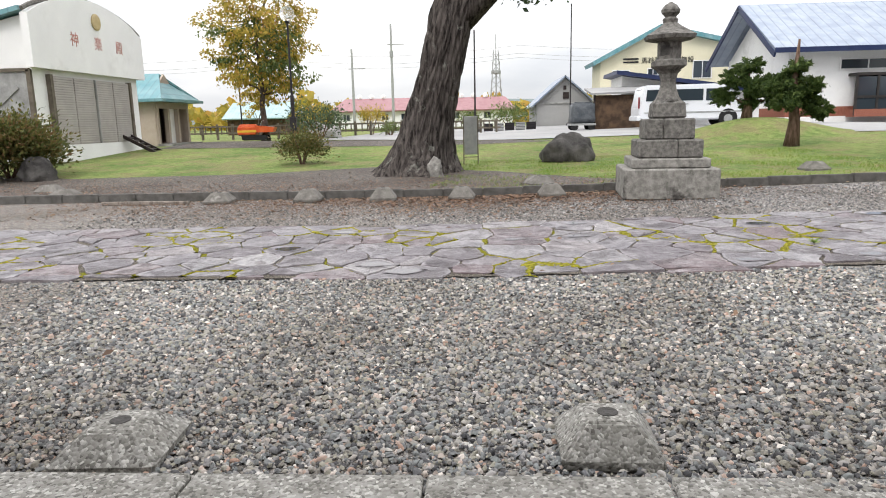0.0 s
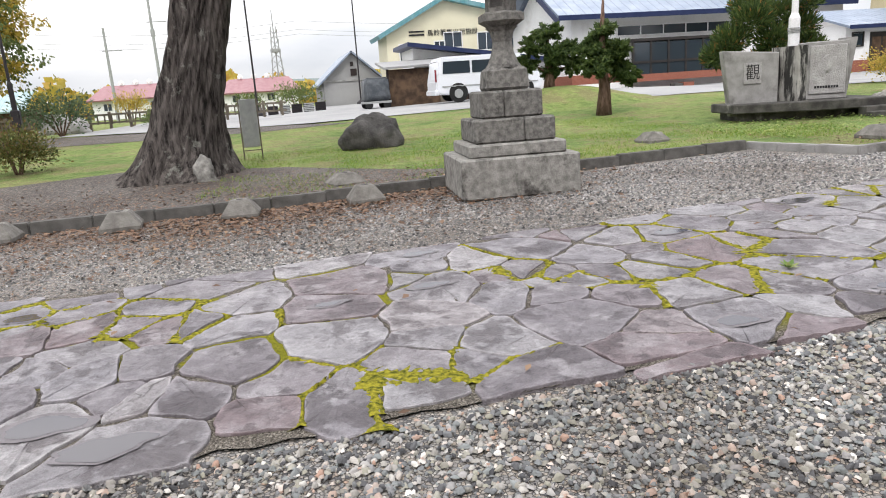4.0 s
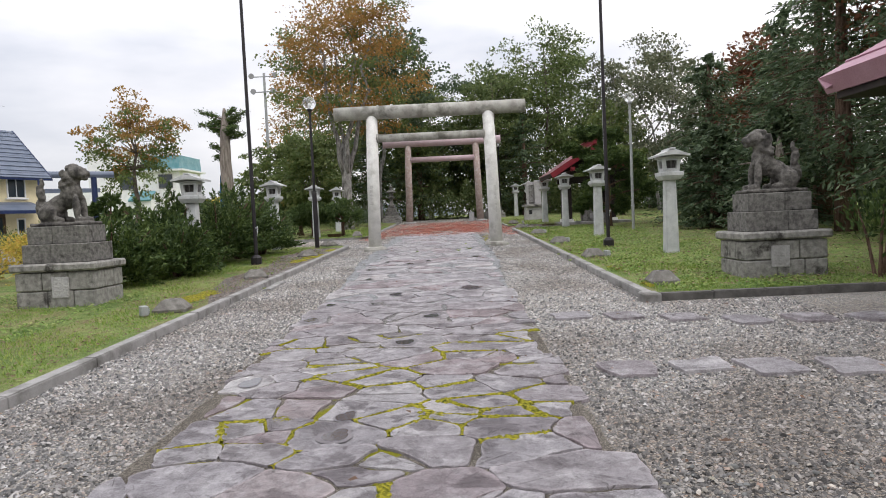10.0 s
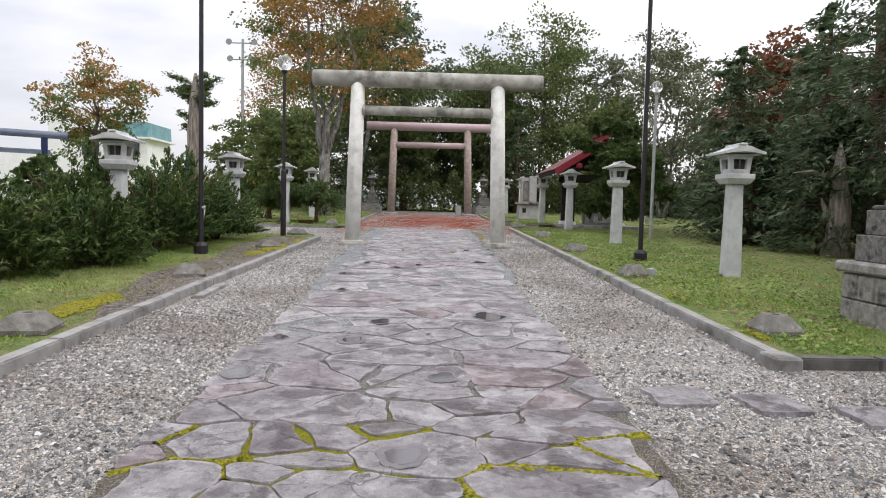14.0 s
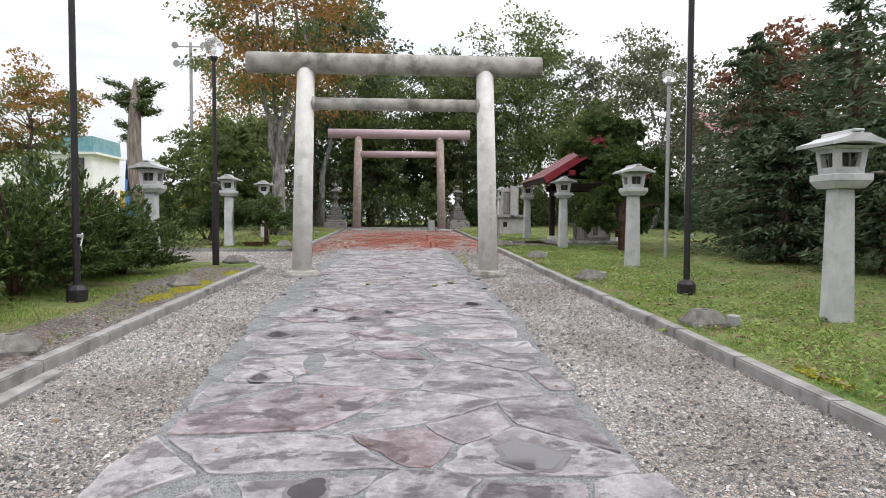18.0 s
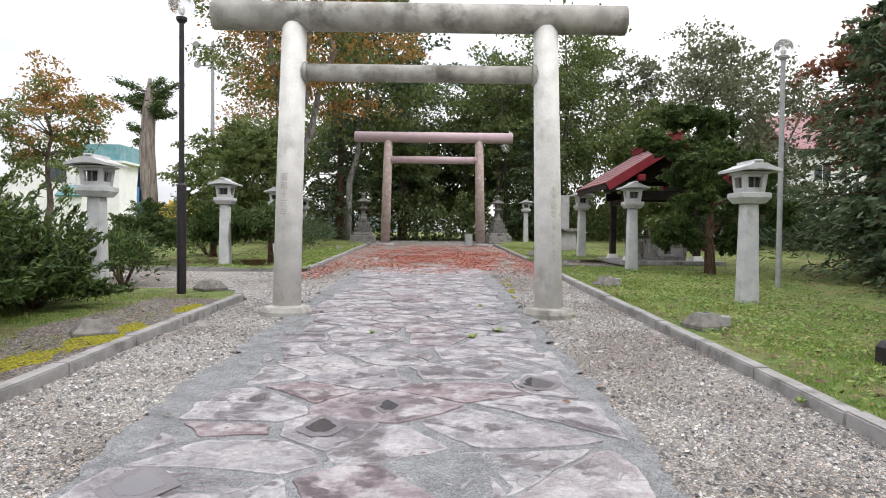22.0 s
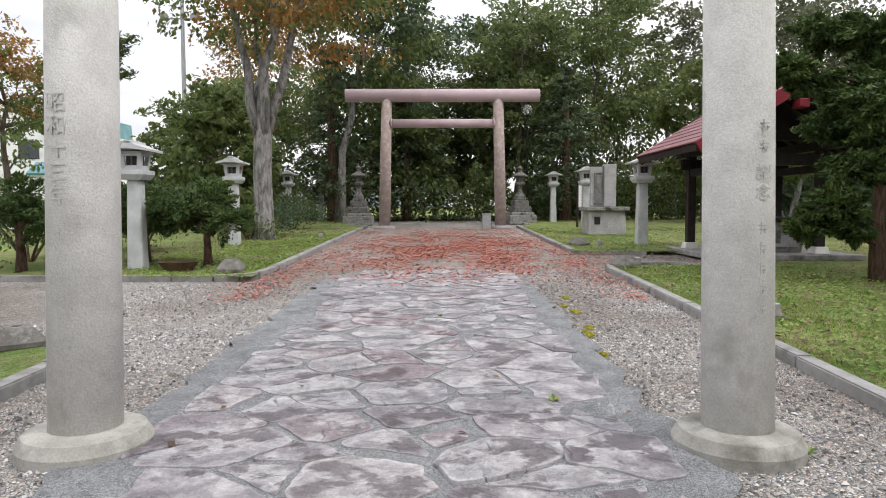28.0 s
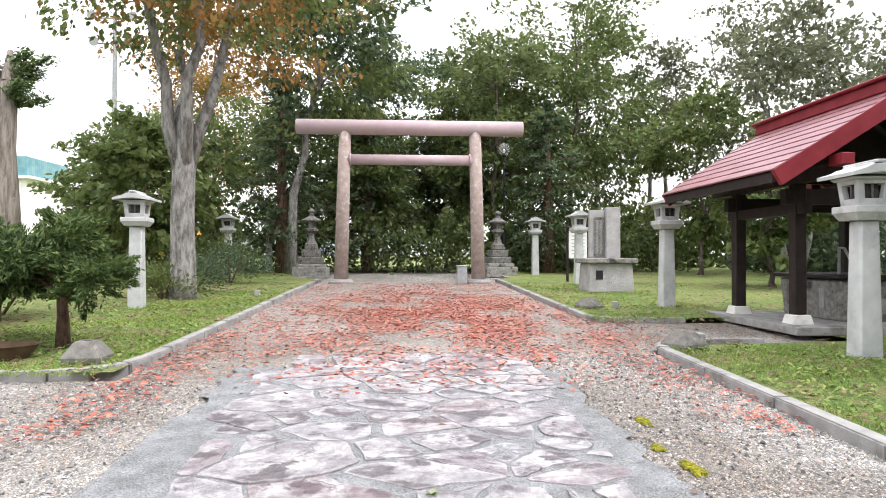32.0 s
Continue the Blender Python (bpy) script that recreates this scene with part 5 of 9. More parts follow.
    part("eave", box(8.0, 5.4, 0.22, 3.5, 2.1, 7.42), "whiteframe", b)
    window(b, 1.7, 1.7, pose(-0.02, 1.7, 5.35, 0, 0, -90), "frame", 2)
    part("wing", box(7.0, 6.6, 10.0, 3.2, 7.7, 0), "white", b)
    part("wing_parapet", box(7.2, 6.8, 0.3, 3.2, 7.7, 10.0), "whiteframe", b)
    window(b, 1.9, 1.7, pose(-0.32, 6.2, 5.4, 0, 0, -90), "frame", 2)
    part("lower_roof", slab_between((-1.9, 2.9, 4.0), (-1.9, 5.6, 4.0), (-0.3, 5.6, 5.1), (-0.3, 2.9, 5.1), 0.2), "teal", b, "turquoise lean-to roof")
    part("low_wall", box(1.5, 2.5, 4.0, -0.8, 4.25, 0), "white", b)
    part("low_block", box(4.0, 9.0, 5.6, 2.0, 15.5, 0), "white", b)
    b = thing("pale_block", "low pale building behind the hedge", "building", (78, 58, 1.3))
    part("wall", box(9, 5, 4.2, 0, 0, 0), "white", b)
    part("roof", box(9.4, 5.4, 0.3, 0, 0, 4.2), "asphalt", b)
    r = thing("red_roof_house", "house with a dull red roof behind the trees", "house", (72, -24, 1.4))
    part("wall", box(10, 8, 7.4, 0, 0, 0), "white", r)
    for s in (-1, 1):
        part("roof", slab_between((s * 5.6, -4.6, 7.2), (s * 5.6, 4.6, 7.2), (0, 4.6, 10.6), (0, -4.6, 10.6), 0.15), "redroof", r)
    for y in (-2, 2):
        window(r, 1.4, 1.3, pose(-5.02, y, 4.8, 0, 0, -90), "whiteframe", 2)


build_blue_house()


def build_worship_hall():
    """The shrine's hall behind the start of the walk; its pink eave shows beside the path."""
    z = g(0)
    b = thing("worship_hall", "wooden worship hall with a broad pink metal roof", "shrine", (3.0, -6.0, z))
    part("wall", box(21.0, 8.0, 3.4, 0, -2.0, 0.6), "darkwood", b)
    part("podium", box(22.0, 10.0, 0.6, 0, -1.6, 0), "kerb", b)
    for i in range(7):
        part("pillar", box(0.25, 0.25, 3.4, -9.6 + i * 3.2, 3.0, 0.6, 0.02), "darkwood", b)
    part("beam", box(20.0, 0.3, 0.35, 0, 3.0, 3.75), "darkwood", b)
    EX, EY, EZ = 13.56, 6.09, 3.95
    front = slab_between((-EX, EY, EZ), (EX, EY, EZ), (EX - 4, -1.5, 8.4), (-EX + 4, -1.5, 8.4), 0.35)
    part("roof", front, "pinkroof", b, "pink seamed metal roof")
    for s in (-1, 1):
        part("roof", slab_between((s * EX, EY, EZ), (s * EX, -8.4, EZ), (s * (EX - 4), -1.5, 8.4), (s * (EX - 4), -1.49, 8.4), 0.35), "pinkroof", b)
    part("soffit", box(2 * EX - 0.4, EY + 8.0, 0.12, 0, -1.2, EZ - 0.42), "darkwood", b)
    for j in range(9):
        f = (j + 0.5) / 9
        yy, zz, xx = EY + (-1.5 - EY) * f, EZ + (8.4 - EZ) * f, EX - 4 * f
        part("roof_seam", moved(box(2 * xx, 0.05, 0.035, 0, 0, 0), 0, yy, zz - 0.005, -35, 0, 0), "pinkroof", b)
        y2 = -8.4 + (-1.5 + 8.4) * f
        part("roof_seam", moved(box(0.05, yy - y2, 0.035, 0, 0, 0), xx, (yy + y2) / 2, zz - 0.0, 0, 50, 0), "pinkroof", b)


build_worship_hall()


# ---- things before the hall ----
def foundation_block(x, y, w=0.36, h=0.2, turn=0.0, sink=0.0, lift=0.0, flat=False):
    """Squat concrete footing with sloping sides and a dark disc as its bolt hole on top."""
    t = thing("footing_block", "weathered grey concrete footing with sloping sides" if not flat else "low rough concrete footing half sunk in the ground", "footing", (x, y, g(x, y) + lift - sink), turn, "concrete footings")
    bm = box(w, w, h * 0.3, 0, 0, 0)
    for v in bm.verts:
        v.co += Vector((random.uniform(-1, 1), random.uniform(-1, 1), 0)) * 0.008
    bm = join(bm, box(w, w, h * 0.7, 0, 0, h * 0.3, 0.0, 0, 0.5))
    bmesh.ops.remove_doubles(bm, verts=bm.verts, dist=0.012)
    bmesh.ops.bevel(bm, geom=[e for e in bm.edges if e.calc_face_angle(0) > 0.3], offset=0.012, segments=2, affect="EDGES")
    part("block", bm, "block" if y < 3.2 and x < 2 else "footing", t)
    # No hole is cut: a dark disc paints the socket's shade.
    part("bolt_hole_shade", lathe([(0.045, h - 0.004), (0.045, h + 0.003), (0.03, h + 0.003)], 12), "darkrock", t, "dark disc painted as the shade in a round socket")
    return t


for px, py, w, hh, tr in ((-1.54, 2.86, 0.45, 0.15, 3), (0.57, 2.88, 0.41, 0.172, -2), (-4.84, 12.5, 0.5, 0.2, 4), (-3.15, 12.45, 0.46, 0.24, 0), (-1.76, 12.46, 0.48, 0.24, 5), (-0.32, 12.45, 0.46, 0.24, -3), (1.30, 12.42, 0.46, 0.24, 2)):
    foundation_block(px, py, w, hh, tr)
for px, py, w, hh, tr in ((1.2, 13.9, 0.5, 0.2, 20), (4.6, 14.2, 0.42, 0.2, 10), (6.9, 14.6, 0.46, 0.2, 8), (-9.3, 14.3, 0.5, 0.18, 12), (-8.4, 13.4, 0.5, 0.16, 0)):
    foundation_block(px, py, w, hh, tr, 0.02, 0.09)


def stone_lantern_old(name, x, y, turn, s=1.0, ten_step=True, label="tall weathered grey stone lantern on a stepped base"):
    """Old stone lantern: stepped plinth, waisted shaft, fire box, spreading roof and jewel."""
    t = thing(name, label, "stone lantern", (x, y, g(x, y)), turn)
    z = 0.0
    for w, h, mat in ((1.5, 0.50, "stone2"), (1.24, 0.16, "stone2")):
        part("base_step", box(w * s, w * s, h * s, 0, 0, z, 0.02), mat, t)
        z += h * s
    for i, (w, h) in enumerate(((1.04, 0.30), (0.80, 0.34), (0.56, 0.28))):
        if i < 2:
            k = 2
            for q in range(k):
                ww = w * s * (0.62 if (q + i) % 2 == 0 else 0.38) - 0.008
                xx = (-w * s / 2 + ww / 2 + 0.004) if q == 0 else (w * s / 2 - ww / 2 - 0.004)
                part("base_stone", box(ww, w * s, h * s, xx, 0, z, 0.025), "stone", t)
        else:
            part("base_stone", box(w * s, w * s, h * s, 0, 0, z, 0.035, 0, 0.9), "stone", t)
        z += h * s
    shaft = [(0.30, 0), (0.24, 0.06), (0.175, 0.2), (0.15, 0.32), (0.19, 0.45), (0.26, 0.5)]
    part("shaft", moved(lathe([(0.85 * r * s, q * s) for r, q in shaft], 6, 30), 0, 0, z), "stone", t)
    z += 0.5 * s
    part("platform", moved(lathe([(0.187 * s, 0), (0.306 * s, 0.07 * s), (0.306 * s, 0.15 * s), (0.255 * s, 0.18 * s)], 6, 30), 0, 0, z), "stone", t)
    z += 0.18 * s
    fb = moved(lathe([(0.204 * s, 0), (0.204 * s, 0.28 * s)], 6, 30), 0, 0, z)
    part("fire_box", fb, "stone", t)
    # Dark plates on the closed box paint the shade of its windows.
    for a in (0, 120, 240):
        part("opening_shade", moved(box(0.02, 0.15 * s, 0.16 * s, 0.174 * s, 0, 0.06 * s), 0, 0, z, 0, 0, a), "darkrock", t)
    z += 0.28 * s
    part("roof", moved(lathe([(0.221 * s, 0), (0.425 * s, 0.04 * s), (0.451 * s, 0.10 * s), (0.340 * s, 0.16 * s), (0.187 * s, 0.25 * s), (0.128 * s, 0.3 * s)], 6, 30), 0, 0, z), "stone", t)
    z += 0.3 * s
    part("jewel", moved(lathe([(0.111 * s, 0), (0.128 * s, 0.06 * s), (0.085 * s, 0.1 * s), (0.145 * s, 0.16 * s), (0.153 * s, 0.21 * s), (0.102 * s, 0.28 * s), (0.025 * s, 0.33 * s)], 12), 0, 0, z), "stone", t)
    return t


stone_lantern_old("stone_lantern", 3.18, 12.0, -6, 1.0)


def rock(name, x, y, w, d, h, mat, label, seed, lift=0.08, turn=0.0):
    bm = ball(0.5, 4, (w, d, h * 1.25), 0.3, 1.3, seed, -0.16 * h)
    for v in bm.verts:
        v.co *= 0.98 + 0.16 * noise.noise(v.co * (2.2 / w)) + 0.045 * noise.noise(Vector((v.co.x * 9, v.co.y * 9, v.co.z * 1.6)))
        v.co.x, v.co.y = v.co.x + 0.03 * noise.cell(Vector((v.co.x * 6, v.co.y * 6, 0.5 * v.co.z))), v.co.y + 0.03 * noise.noise(v.co * 5)
    zmin = min(v.co.z for v in bm.verts)
    moved(bm, 0, 0, -zmin)
    ob = part(name, bm, mat, None, "", True)
    ob.matrix_world = pose(x, y, g(x, y) + lift - 0.03, 0, 0, turn)
    return tagged(ob, label, "rock")


rock("boulder", 2.45, 19.1, 1.55, 0.95, 0.95, "darkrock", "dark rough boulder on the lawn", 3.1)
rock("boulder", -8.7, 37.5, 2.2, 1.2, 1.1, "palerock", "pale grey boulder by the fence", 7.7)
rock("boulder", 22.5, 20.2, 1.8, 1.2, 1.0, "stone2", "grey garden boulder among shrubs", 5.2)
rock("boulder", -11.35, 17.0, 0.9, 0.8, 0.85, "darkrock", "dark rounded boulder beside a dense shrub", 9.2)
rock("small_stone", -1.05, 16.25, 0.42, 0.25, 0.62, "stone2", "small grey stone leaning on the tree foot", 1.3)
for i, (rx, ry) in enumerate(((14.6, 16.9), (16.2, 17.6), (17.8, 17.4), (20.4, 19.0), (13.2, 17.8))):
    rock("edging_stone", rx, ry, 0.7, 0.5, 0.35, "stone2", "grey garden edging stone", i * 2.3)


def globe_lamp(name, x, y, h, mat, label, globe=0.2, thick=True, lift=0.08):
    t = thing(name, label, "lamp post", (x, y, g(x, y) + lift))
    if thick:
        part("lower_post", lathe([(0.085, 0), (0.085, 2.0), (0.06, 2.04)], 12), mat, t)
        part("upper_post", lathe([(0.05, 2.0), (0.045, h - globe)], 12), mat, t)
    else:
        part("post", lathe([(0.06, 0), (0.05, h - globe)], 12), mat, t)
    part("collar", lathe([(0.05, h - globe - 0.06), (0.1, h - globe), (0.1, h - globe + 0.05)], 12), mat, t)
    part("globe", moved(ball(globe, 3), 0, 0, h + 0.02), "globe", t, "clear round acrylic globe", True)
    part("bulb", moved(lathe([(0.035, 0), (0.06, 0.08), (0.03, 0.15)], 10), 0, 0, h - 0.12), "bulb", t)
    return t


lampA = globe_lamp("street_lamp", -8.2, 30.0, 5.4, "black", "slim black lamp post with a clear globe", 0.32)
part("control_box", box(0.28, 0.2, 0.6, 0, 0, 0.5, 0.02), "black", lampA)


def build_mini_truck():
    x, y = -11.7, 35.2
    t = thing("crawler_carrier", "small orange and red crawler dump carrier with a black track", "vehicle", (x, y, g(x, y) + 0.08), 8)
    t.scale = (0.75, 0.75, 0.8)
    part("body", box(1.25, 1.1, 0.5, -0.45, 0, 0.35, 0.05), "orange", t)
    part("hood", box(1.3, 1.0, 0.22, -0.4, 0, 0.8, 0.06, 0, 0.85), "orange", t)
    part("stripe", box(1.28, 1.12, 0.14, -0.45, 0, 0.5, 0.01), "yellow", t, "yellow band")
    part("tray", prism([(0.1, 0.5), (1.3, 0.5), (1.45, 0.8), (0.1, 0.95)], 1.1, "y", -0.55), "orange", t)
    part("seat", box(0.4, 0.5, 0.4, 0.25, 0, 0.6, 0.05), "rubber", t)
    for s in (-0.42, 0.42):
        part("track", prism([(-0.8, 0.05), (-0.65, 0), (0.75, 0), (0.95, 0.1), (0.9, 0.32), (-0.85, 0.32)], 0.25, "y", s - 0.125), "rubber", t)
    part("handle", tube([(0.3, 0.3, 0.9), (0.45, 0.3, 1.2), (0.6, 0.3, 1.25)], [0.02] * 3, 6), "grey_metal", t)


build_mini_truck()


def build_van():
    """White box van side-on to the yard."""
    x, y = 9.55, 32.6
    z = g(x, y) + 0.115
    t = thing("van", "white high-roof van parked on the road", "van", (x, y, z))
    L = 2.4
    side = [(-L, 0.42), (-L, 0.9), (-L + 0.08, 1.2), (-L + 0.18, 1.78), (-L + 0.3, 1.86), (1.0, 1.88), (1.45, 1.8), (2.05, 1.12), (2.32, 0.98), (L, 0.7), (L, 0.42), (L - 0.25, 0.3), (-L + 0.2, 0.3)]
    bm = prism(side, 1.7, "y", -0.85)
    bmesh.ops.bevel(bm, geom=bm.edges[:], offset=0.06, segments=2, affect="EDGES")
    part("body", bm, "carwhite", t)
    for pts in ([(-2.1, 1.16), (-0.9, 1.16), (-0.9, 1.66), (-2.05, 1.66)], [(-0.8, 1.16), (0.42, 1.16), (0.42, 1.66), (-0.8, 1.66)], [(0.55, 1.14), (1.72, 1.14), (1.35, 1.66), (0.55, 1.66)]):
        part("side_window", prism(pts, 0.03, "y", -0.868), "glass", t, "tinted window")
    part("rear_window", moved(box(0.03, 1.3, 0.5, 0, 0, 0), -2.29, 0, 1.2, 0, 8, 0), "glass", t)
    for wx in (-1.45, 1.55):
        wh = part("wheel", moved(lathe([(0.32, -0.1), (0.33, -0.06), (0.33, 0.06), (0.32, 0.1)], 24), wx, -0.78, 0.33, 90, 0, 0), "rubber", t)
        part("rim", moved(lathe([(0.2, -0.11), (0.19, 0.12), (0.06, 0.13)], 16), wx, -0.78, 0.33, 90, 0, 0), "grey_metal", wh)
        part("wheel_arch", moved(lathe([(0.41, -0.01), (0.41, 0.01)], 24), wx, -0.862, 0.36, 90, 0, 0), "rubber", t)
        part("wheel", moved(lathe([(0.32, -0.1), (0.33, -0.06), (0.33, 0.06), (0.32, 0.1)], 24), wx, 0.74, 0.33, 90, 0, 0), "rubber", t)
    part("tail_light", box(0.05, 0.12, 0.5, -2.39, -0.78, 0.85, 0.01), "redtrim", t)
    part("bumper", box(0.2, 1.66, 0.22, -2.38, 0, 0.3, 0.04), "carwhite", t)
    for dx in (-0.3, 0.7):
        part("door_handle", box(0.16, 0.03, 0.03, dx, -0.87, 1.0), "grey_metal", t)
    part("mirror", box(0.08, 0.2, 0.22, 1.7, -0.98, 1.1, 0.03), "rubber", t)
    part("side_trim", box(4.3, 0.02, 0.05, 0, -0.865, 0.62), "grey_metal", t)


build_van()


def build_covered_car():
    x, y = 5.2, 36.0
    t = thing("covered_cart", "cart under a dark grey tarpaulin", "cart", (x, y, g(x, y) + 0.1))
    bm = box(1.2, 1.5, 1.1, 0, 0, 0.3, 0.1, 0, 0.9, 3)
    bmesh.ops.subdivide_edges(bm, edges=bm.edges[:], cuts=3, use_grid_fill=True)
    for v in bm.verts:
        v.co += 0.05 * noise.noise_vector(v.co * 2.0)
    part("tarpaulin", bm, "tarp", t, "", True)
    part("frame", box(1.25, 1.45, 0.1, 0, 0, 0.24), "grey_metal", t)
    for sx in (-0.42, 0.42):
        part("wheel", moved(lathe([(0.18, -0.05), (0.18, 0.05)], 16), sx, -0.65, 0.18, 90, 0, 0), "rubber", t)
        part("wheel", moved(lathe([(0.18, -0.05), (0.18, 0.05)], 16), sx, 0.65, 0.18, 90, 0, 0), "rubber", t)


build_covered_car()


def build_crates():
    for i in range(6):
        x = -0.2 + i * 0.7
        t = thing("crate", "dark plastic crate beside the road" if i % 2 else "grey wire crate beside the road", "crate", (x, 45.5, g(x, 45.5) + 0.1), 0, "crates")
        for k in range(5):
            part("slat", box(0.6, 0.03, 0.07, 0, -0.25, 0.04 + k * 0.1), "black" if i % 2 else "grey_metal", t)
        part("body", box(0.6, 0.45, 0.5, 0, 0.02, 0.0), "rubber", t)


build_crates()


def build_fence():
    f = thing("wooden_fence", "weathered low wooden fence of posts and rails", "fence", (0, 41.5, g(0, 41.5)))
    for i in range(22):
        x = -19 + i * 0.95
        part("post", box(0.13, 0.13, 0.95, x, 0, 0, 0.01), "fencewood", f)
    for zz in (0.35, 0.75):
        part("rail", box(20.6, 0.06, 0.1, -9.1, -0.09, zz), "fencewood", f)
    for i in range(60):
        part("baluster", box(0.07, 0.04, 0.45, -18.9 + i * 0.335, -0.03, 0.33), "fencewood", f)


build_fence()


def build_poles_and_wires():
    for x, y, h in ((-30, 96, 9.5), (-17.0, 92, 10.5), (-11.7, 92, 13.5)):
        t = thing("utility_pole", "far grey concrete utility pole with cross-arms", "utility pole", (x, y, g(0, 90)), 0, "utility poles")
        part("pole", lathe([(0.2, 0), (0.13, h)], 10), "grey_metal", t)
        part("cross_arm", box(2.2, 0.12, 0.1, 0.6, 0, h - 2.6), "grey_metal", t)
        part("transformer", lathe([(0.25, h - 4.2), (0.25, h - 3.4)], 10), "grey_metal", t) if h > 12 else None
    t = thing("antenna_tower", "distant grey lattice radio tower", "tower", (2.6, 118, g(0, 100)))
    for sx in (-1, 1):
        for sy in (-1, 1):
            part("tower_leg", tube([(sx * 1.2, sy * 1.2, 0), (sx * 0.35, sy * 0.35, 12.5)], [0.09, 0.06], 6), "grey_metal", t)
    for k in range(8):
        w = 1.2 - 0.1 * k
        for a in range(4):
            part("brace", moved(tube([(-w, w, k * 1.5), (w, w, k * 1.5 + 1.5)], [0.05, 0.05], 5), 0, 0, 0, 0, 0, 90 * a), "grey_metal", t)
    part("mast", lathe([(0.12, 0), (0.1, 9), (0.06, 15.0)], 12), "grey_metal", t)
    part("gallery", moved(lathe([(0.8, 0), (0.8, 0.5), (0.7, 0.5)], 16), 0, 0, 8.6), "grey_metal", t)
    w = thing("power_lines", "thin black overhead power lines", "cable", (0, 0, 0))
    for zz, y in ((10.9, 90), (9.4, 90), (10.1, 92)):
        n = 24
        pts = [(-60 + 130 * i / n, y, zz - 0.9 * math.sin(math.pi * ((i * 4 / n) % 1.0))) for i in range(n + 1)]
        part("wire", tube(pts, [0.02] * (n + 1), 5), "asphalt", w)
    for x, y, h in ((7.3, 57.0, 9.5), (-0.35, 45.0, 6.4), (-17.6, 50, 7.5)):
        t = thing("flag_rod", "thin dark pole on a small foot", "pole", (x, y, g(x, y) + 0.11), 0, "thin poles")
        part("rod", lathe([(0.06, 0), (0.045, h)], 8), "black", t)
        part("foot", lathe([(0.35, 0), (0.3, 0.15), (0.1, 0.3)], 8), "black", t)


build_poles_and_wires()


def build_sign_panel():
    t = thing("sign_panel", "blank grey metal panel on two thin legs", "sign", (-0.25, 19.3, g(0, 19.3) + 0.08), 8)
    part("panel", box(0.36, 0.03, 1.05, 0, 0, 0.28, 0.006), "grey_metal", t)
    for s in (-0.2, 0.2):
        part("leg", lathe([(0.015, 0), (0.015, 1.35)], 6), "fencewood", t).location = (s, 0, 0)
    part("crossbar", box(0.42, 0.02, 0.02, 0, -0.02, 0.2), "fencewood", t)


build_sign_panel()


def build_monument():
    """Concrete memorial: a wide wedge-shaped body with plaque and relief on a cantilevered slab, pole behind."""
    x, y = 11.0, 16.0
    t = thing("memorial", "black-streaked concrete memorial with plaque and relief on a stepped slab", "monument", (x, y, g(x, y) + 0.08), -20)
    t.scale = (0.82, 0.82, 0.95)
    part("slab", prism([(-1.75, 0.7), (-1.6, -0.75), (0.2, -1.35), (1.95, -1.2), (1.95, 0.9)], 0.2, "z", 0.18, 0.02), "darkslab", t)
    part("slab_foot", prism([(-1.5, 0.7), (-1.3, -0.6), (0.2, -1.0), (1.7, -0.9), (1.7, 0.8)], 0.2, "z", 0.0), "darkslab", t)
    for i in range(2):
        part("step", box(1.0, 0.4, 0.12 + 0.1 * (1 - i), 1.7, -1.38 - 0.28 * i, 0, 0.015), "darkslab", t)
    part("wing", prism([(-1.75, 1.55), (-0.35, 1.45), (-0.35, 0.1), (-1.5, 0.1)], 0.35, "y", -0.25, 0.02), "kerb", t, "weathered concrete wing")
    part("body", prism([(-0.35, 0.0), (0.0, -0.55), (0.2, -0.6), (0.2, 0.3), (-0.35, 0.3)], 1.17, "z", 0.38), "streaked", t)
    part("front", box(1.0, 0.6, 1.22, 0.68, -0.3, 0.38, 0.02), "kerb", t)
    part("side_fin", prism([(1.1, 0.38), (1.25, 0.38), (1.45, 1.65), (1.2, 1.65)], 0.5, "y", -0.4), "kerb", t)
    part("plaque", box(0.44, 0.03, 0.46, -1.0, -0.265, 0.8, 0.005), "palerock", t, "pale square plaque")
    lettering("lettering", "觀", 0.36, "ink", t, pose(-1.0, -0.283, 1.03, 90, 0, 0))
    part("relief_frame", box(0.86, 0.04, 1.02, 0.68, -0.615, 0.5, 0.01), "palerock", t, "pale relief panel")
    bm = ball(0.2, 3, (0.9, 0.12, 1.1), 0.5, 2.0, 4.0)
    part("relief", moved(bm, 0.7, -0.62, 1.12), "palerock", t, "worn carved relief", True)
    for i in range(9):
        part("small_lettering", box(0.045, 0.01, 0.05, 0.4 + i * 0.065, -0.64, 0.62), "ink", t)
    p = thing("flag_pole", "white painted pole with a thick foot and cable coil", "pole", (x + 0.35, y + 0.32, g(x, y)), 0)
    part("pole", lathe([(0.08, 0), (0.07, 2.0), (0.06, 10.0)], 12), "whiteframe", p)
    part("sleeve", lathe([(0.115, 1.4), (0.115, 2.15), (0.07, 2.25)], 14), "whiteframe", p)
    for i in range(4):
        part("cable_coil", moved(tube([(0.125 * math.cos(a), 0.125 * math.sin(a), 0) for a in np.linspace(0, 6.2, 14)], [0.008] * 14, 5), 0, 0, 1.85 + i * 0.03), "grey_metal", p)


build_monument()


def komainu(name, x, y, turn, label, plinth_label, flip=1, lift=0.08):
    """A seated guardian lion of grey stone on a stepped masonry plinth; lion as one plain mesh."""
    z = g(x, y) + lift
    p = thing("guardian_plinth", plinth_label, "plinth", (x, y, z), turn, "guardian plinths")
    zz = -0.05
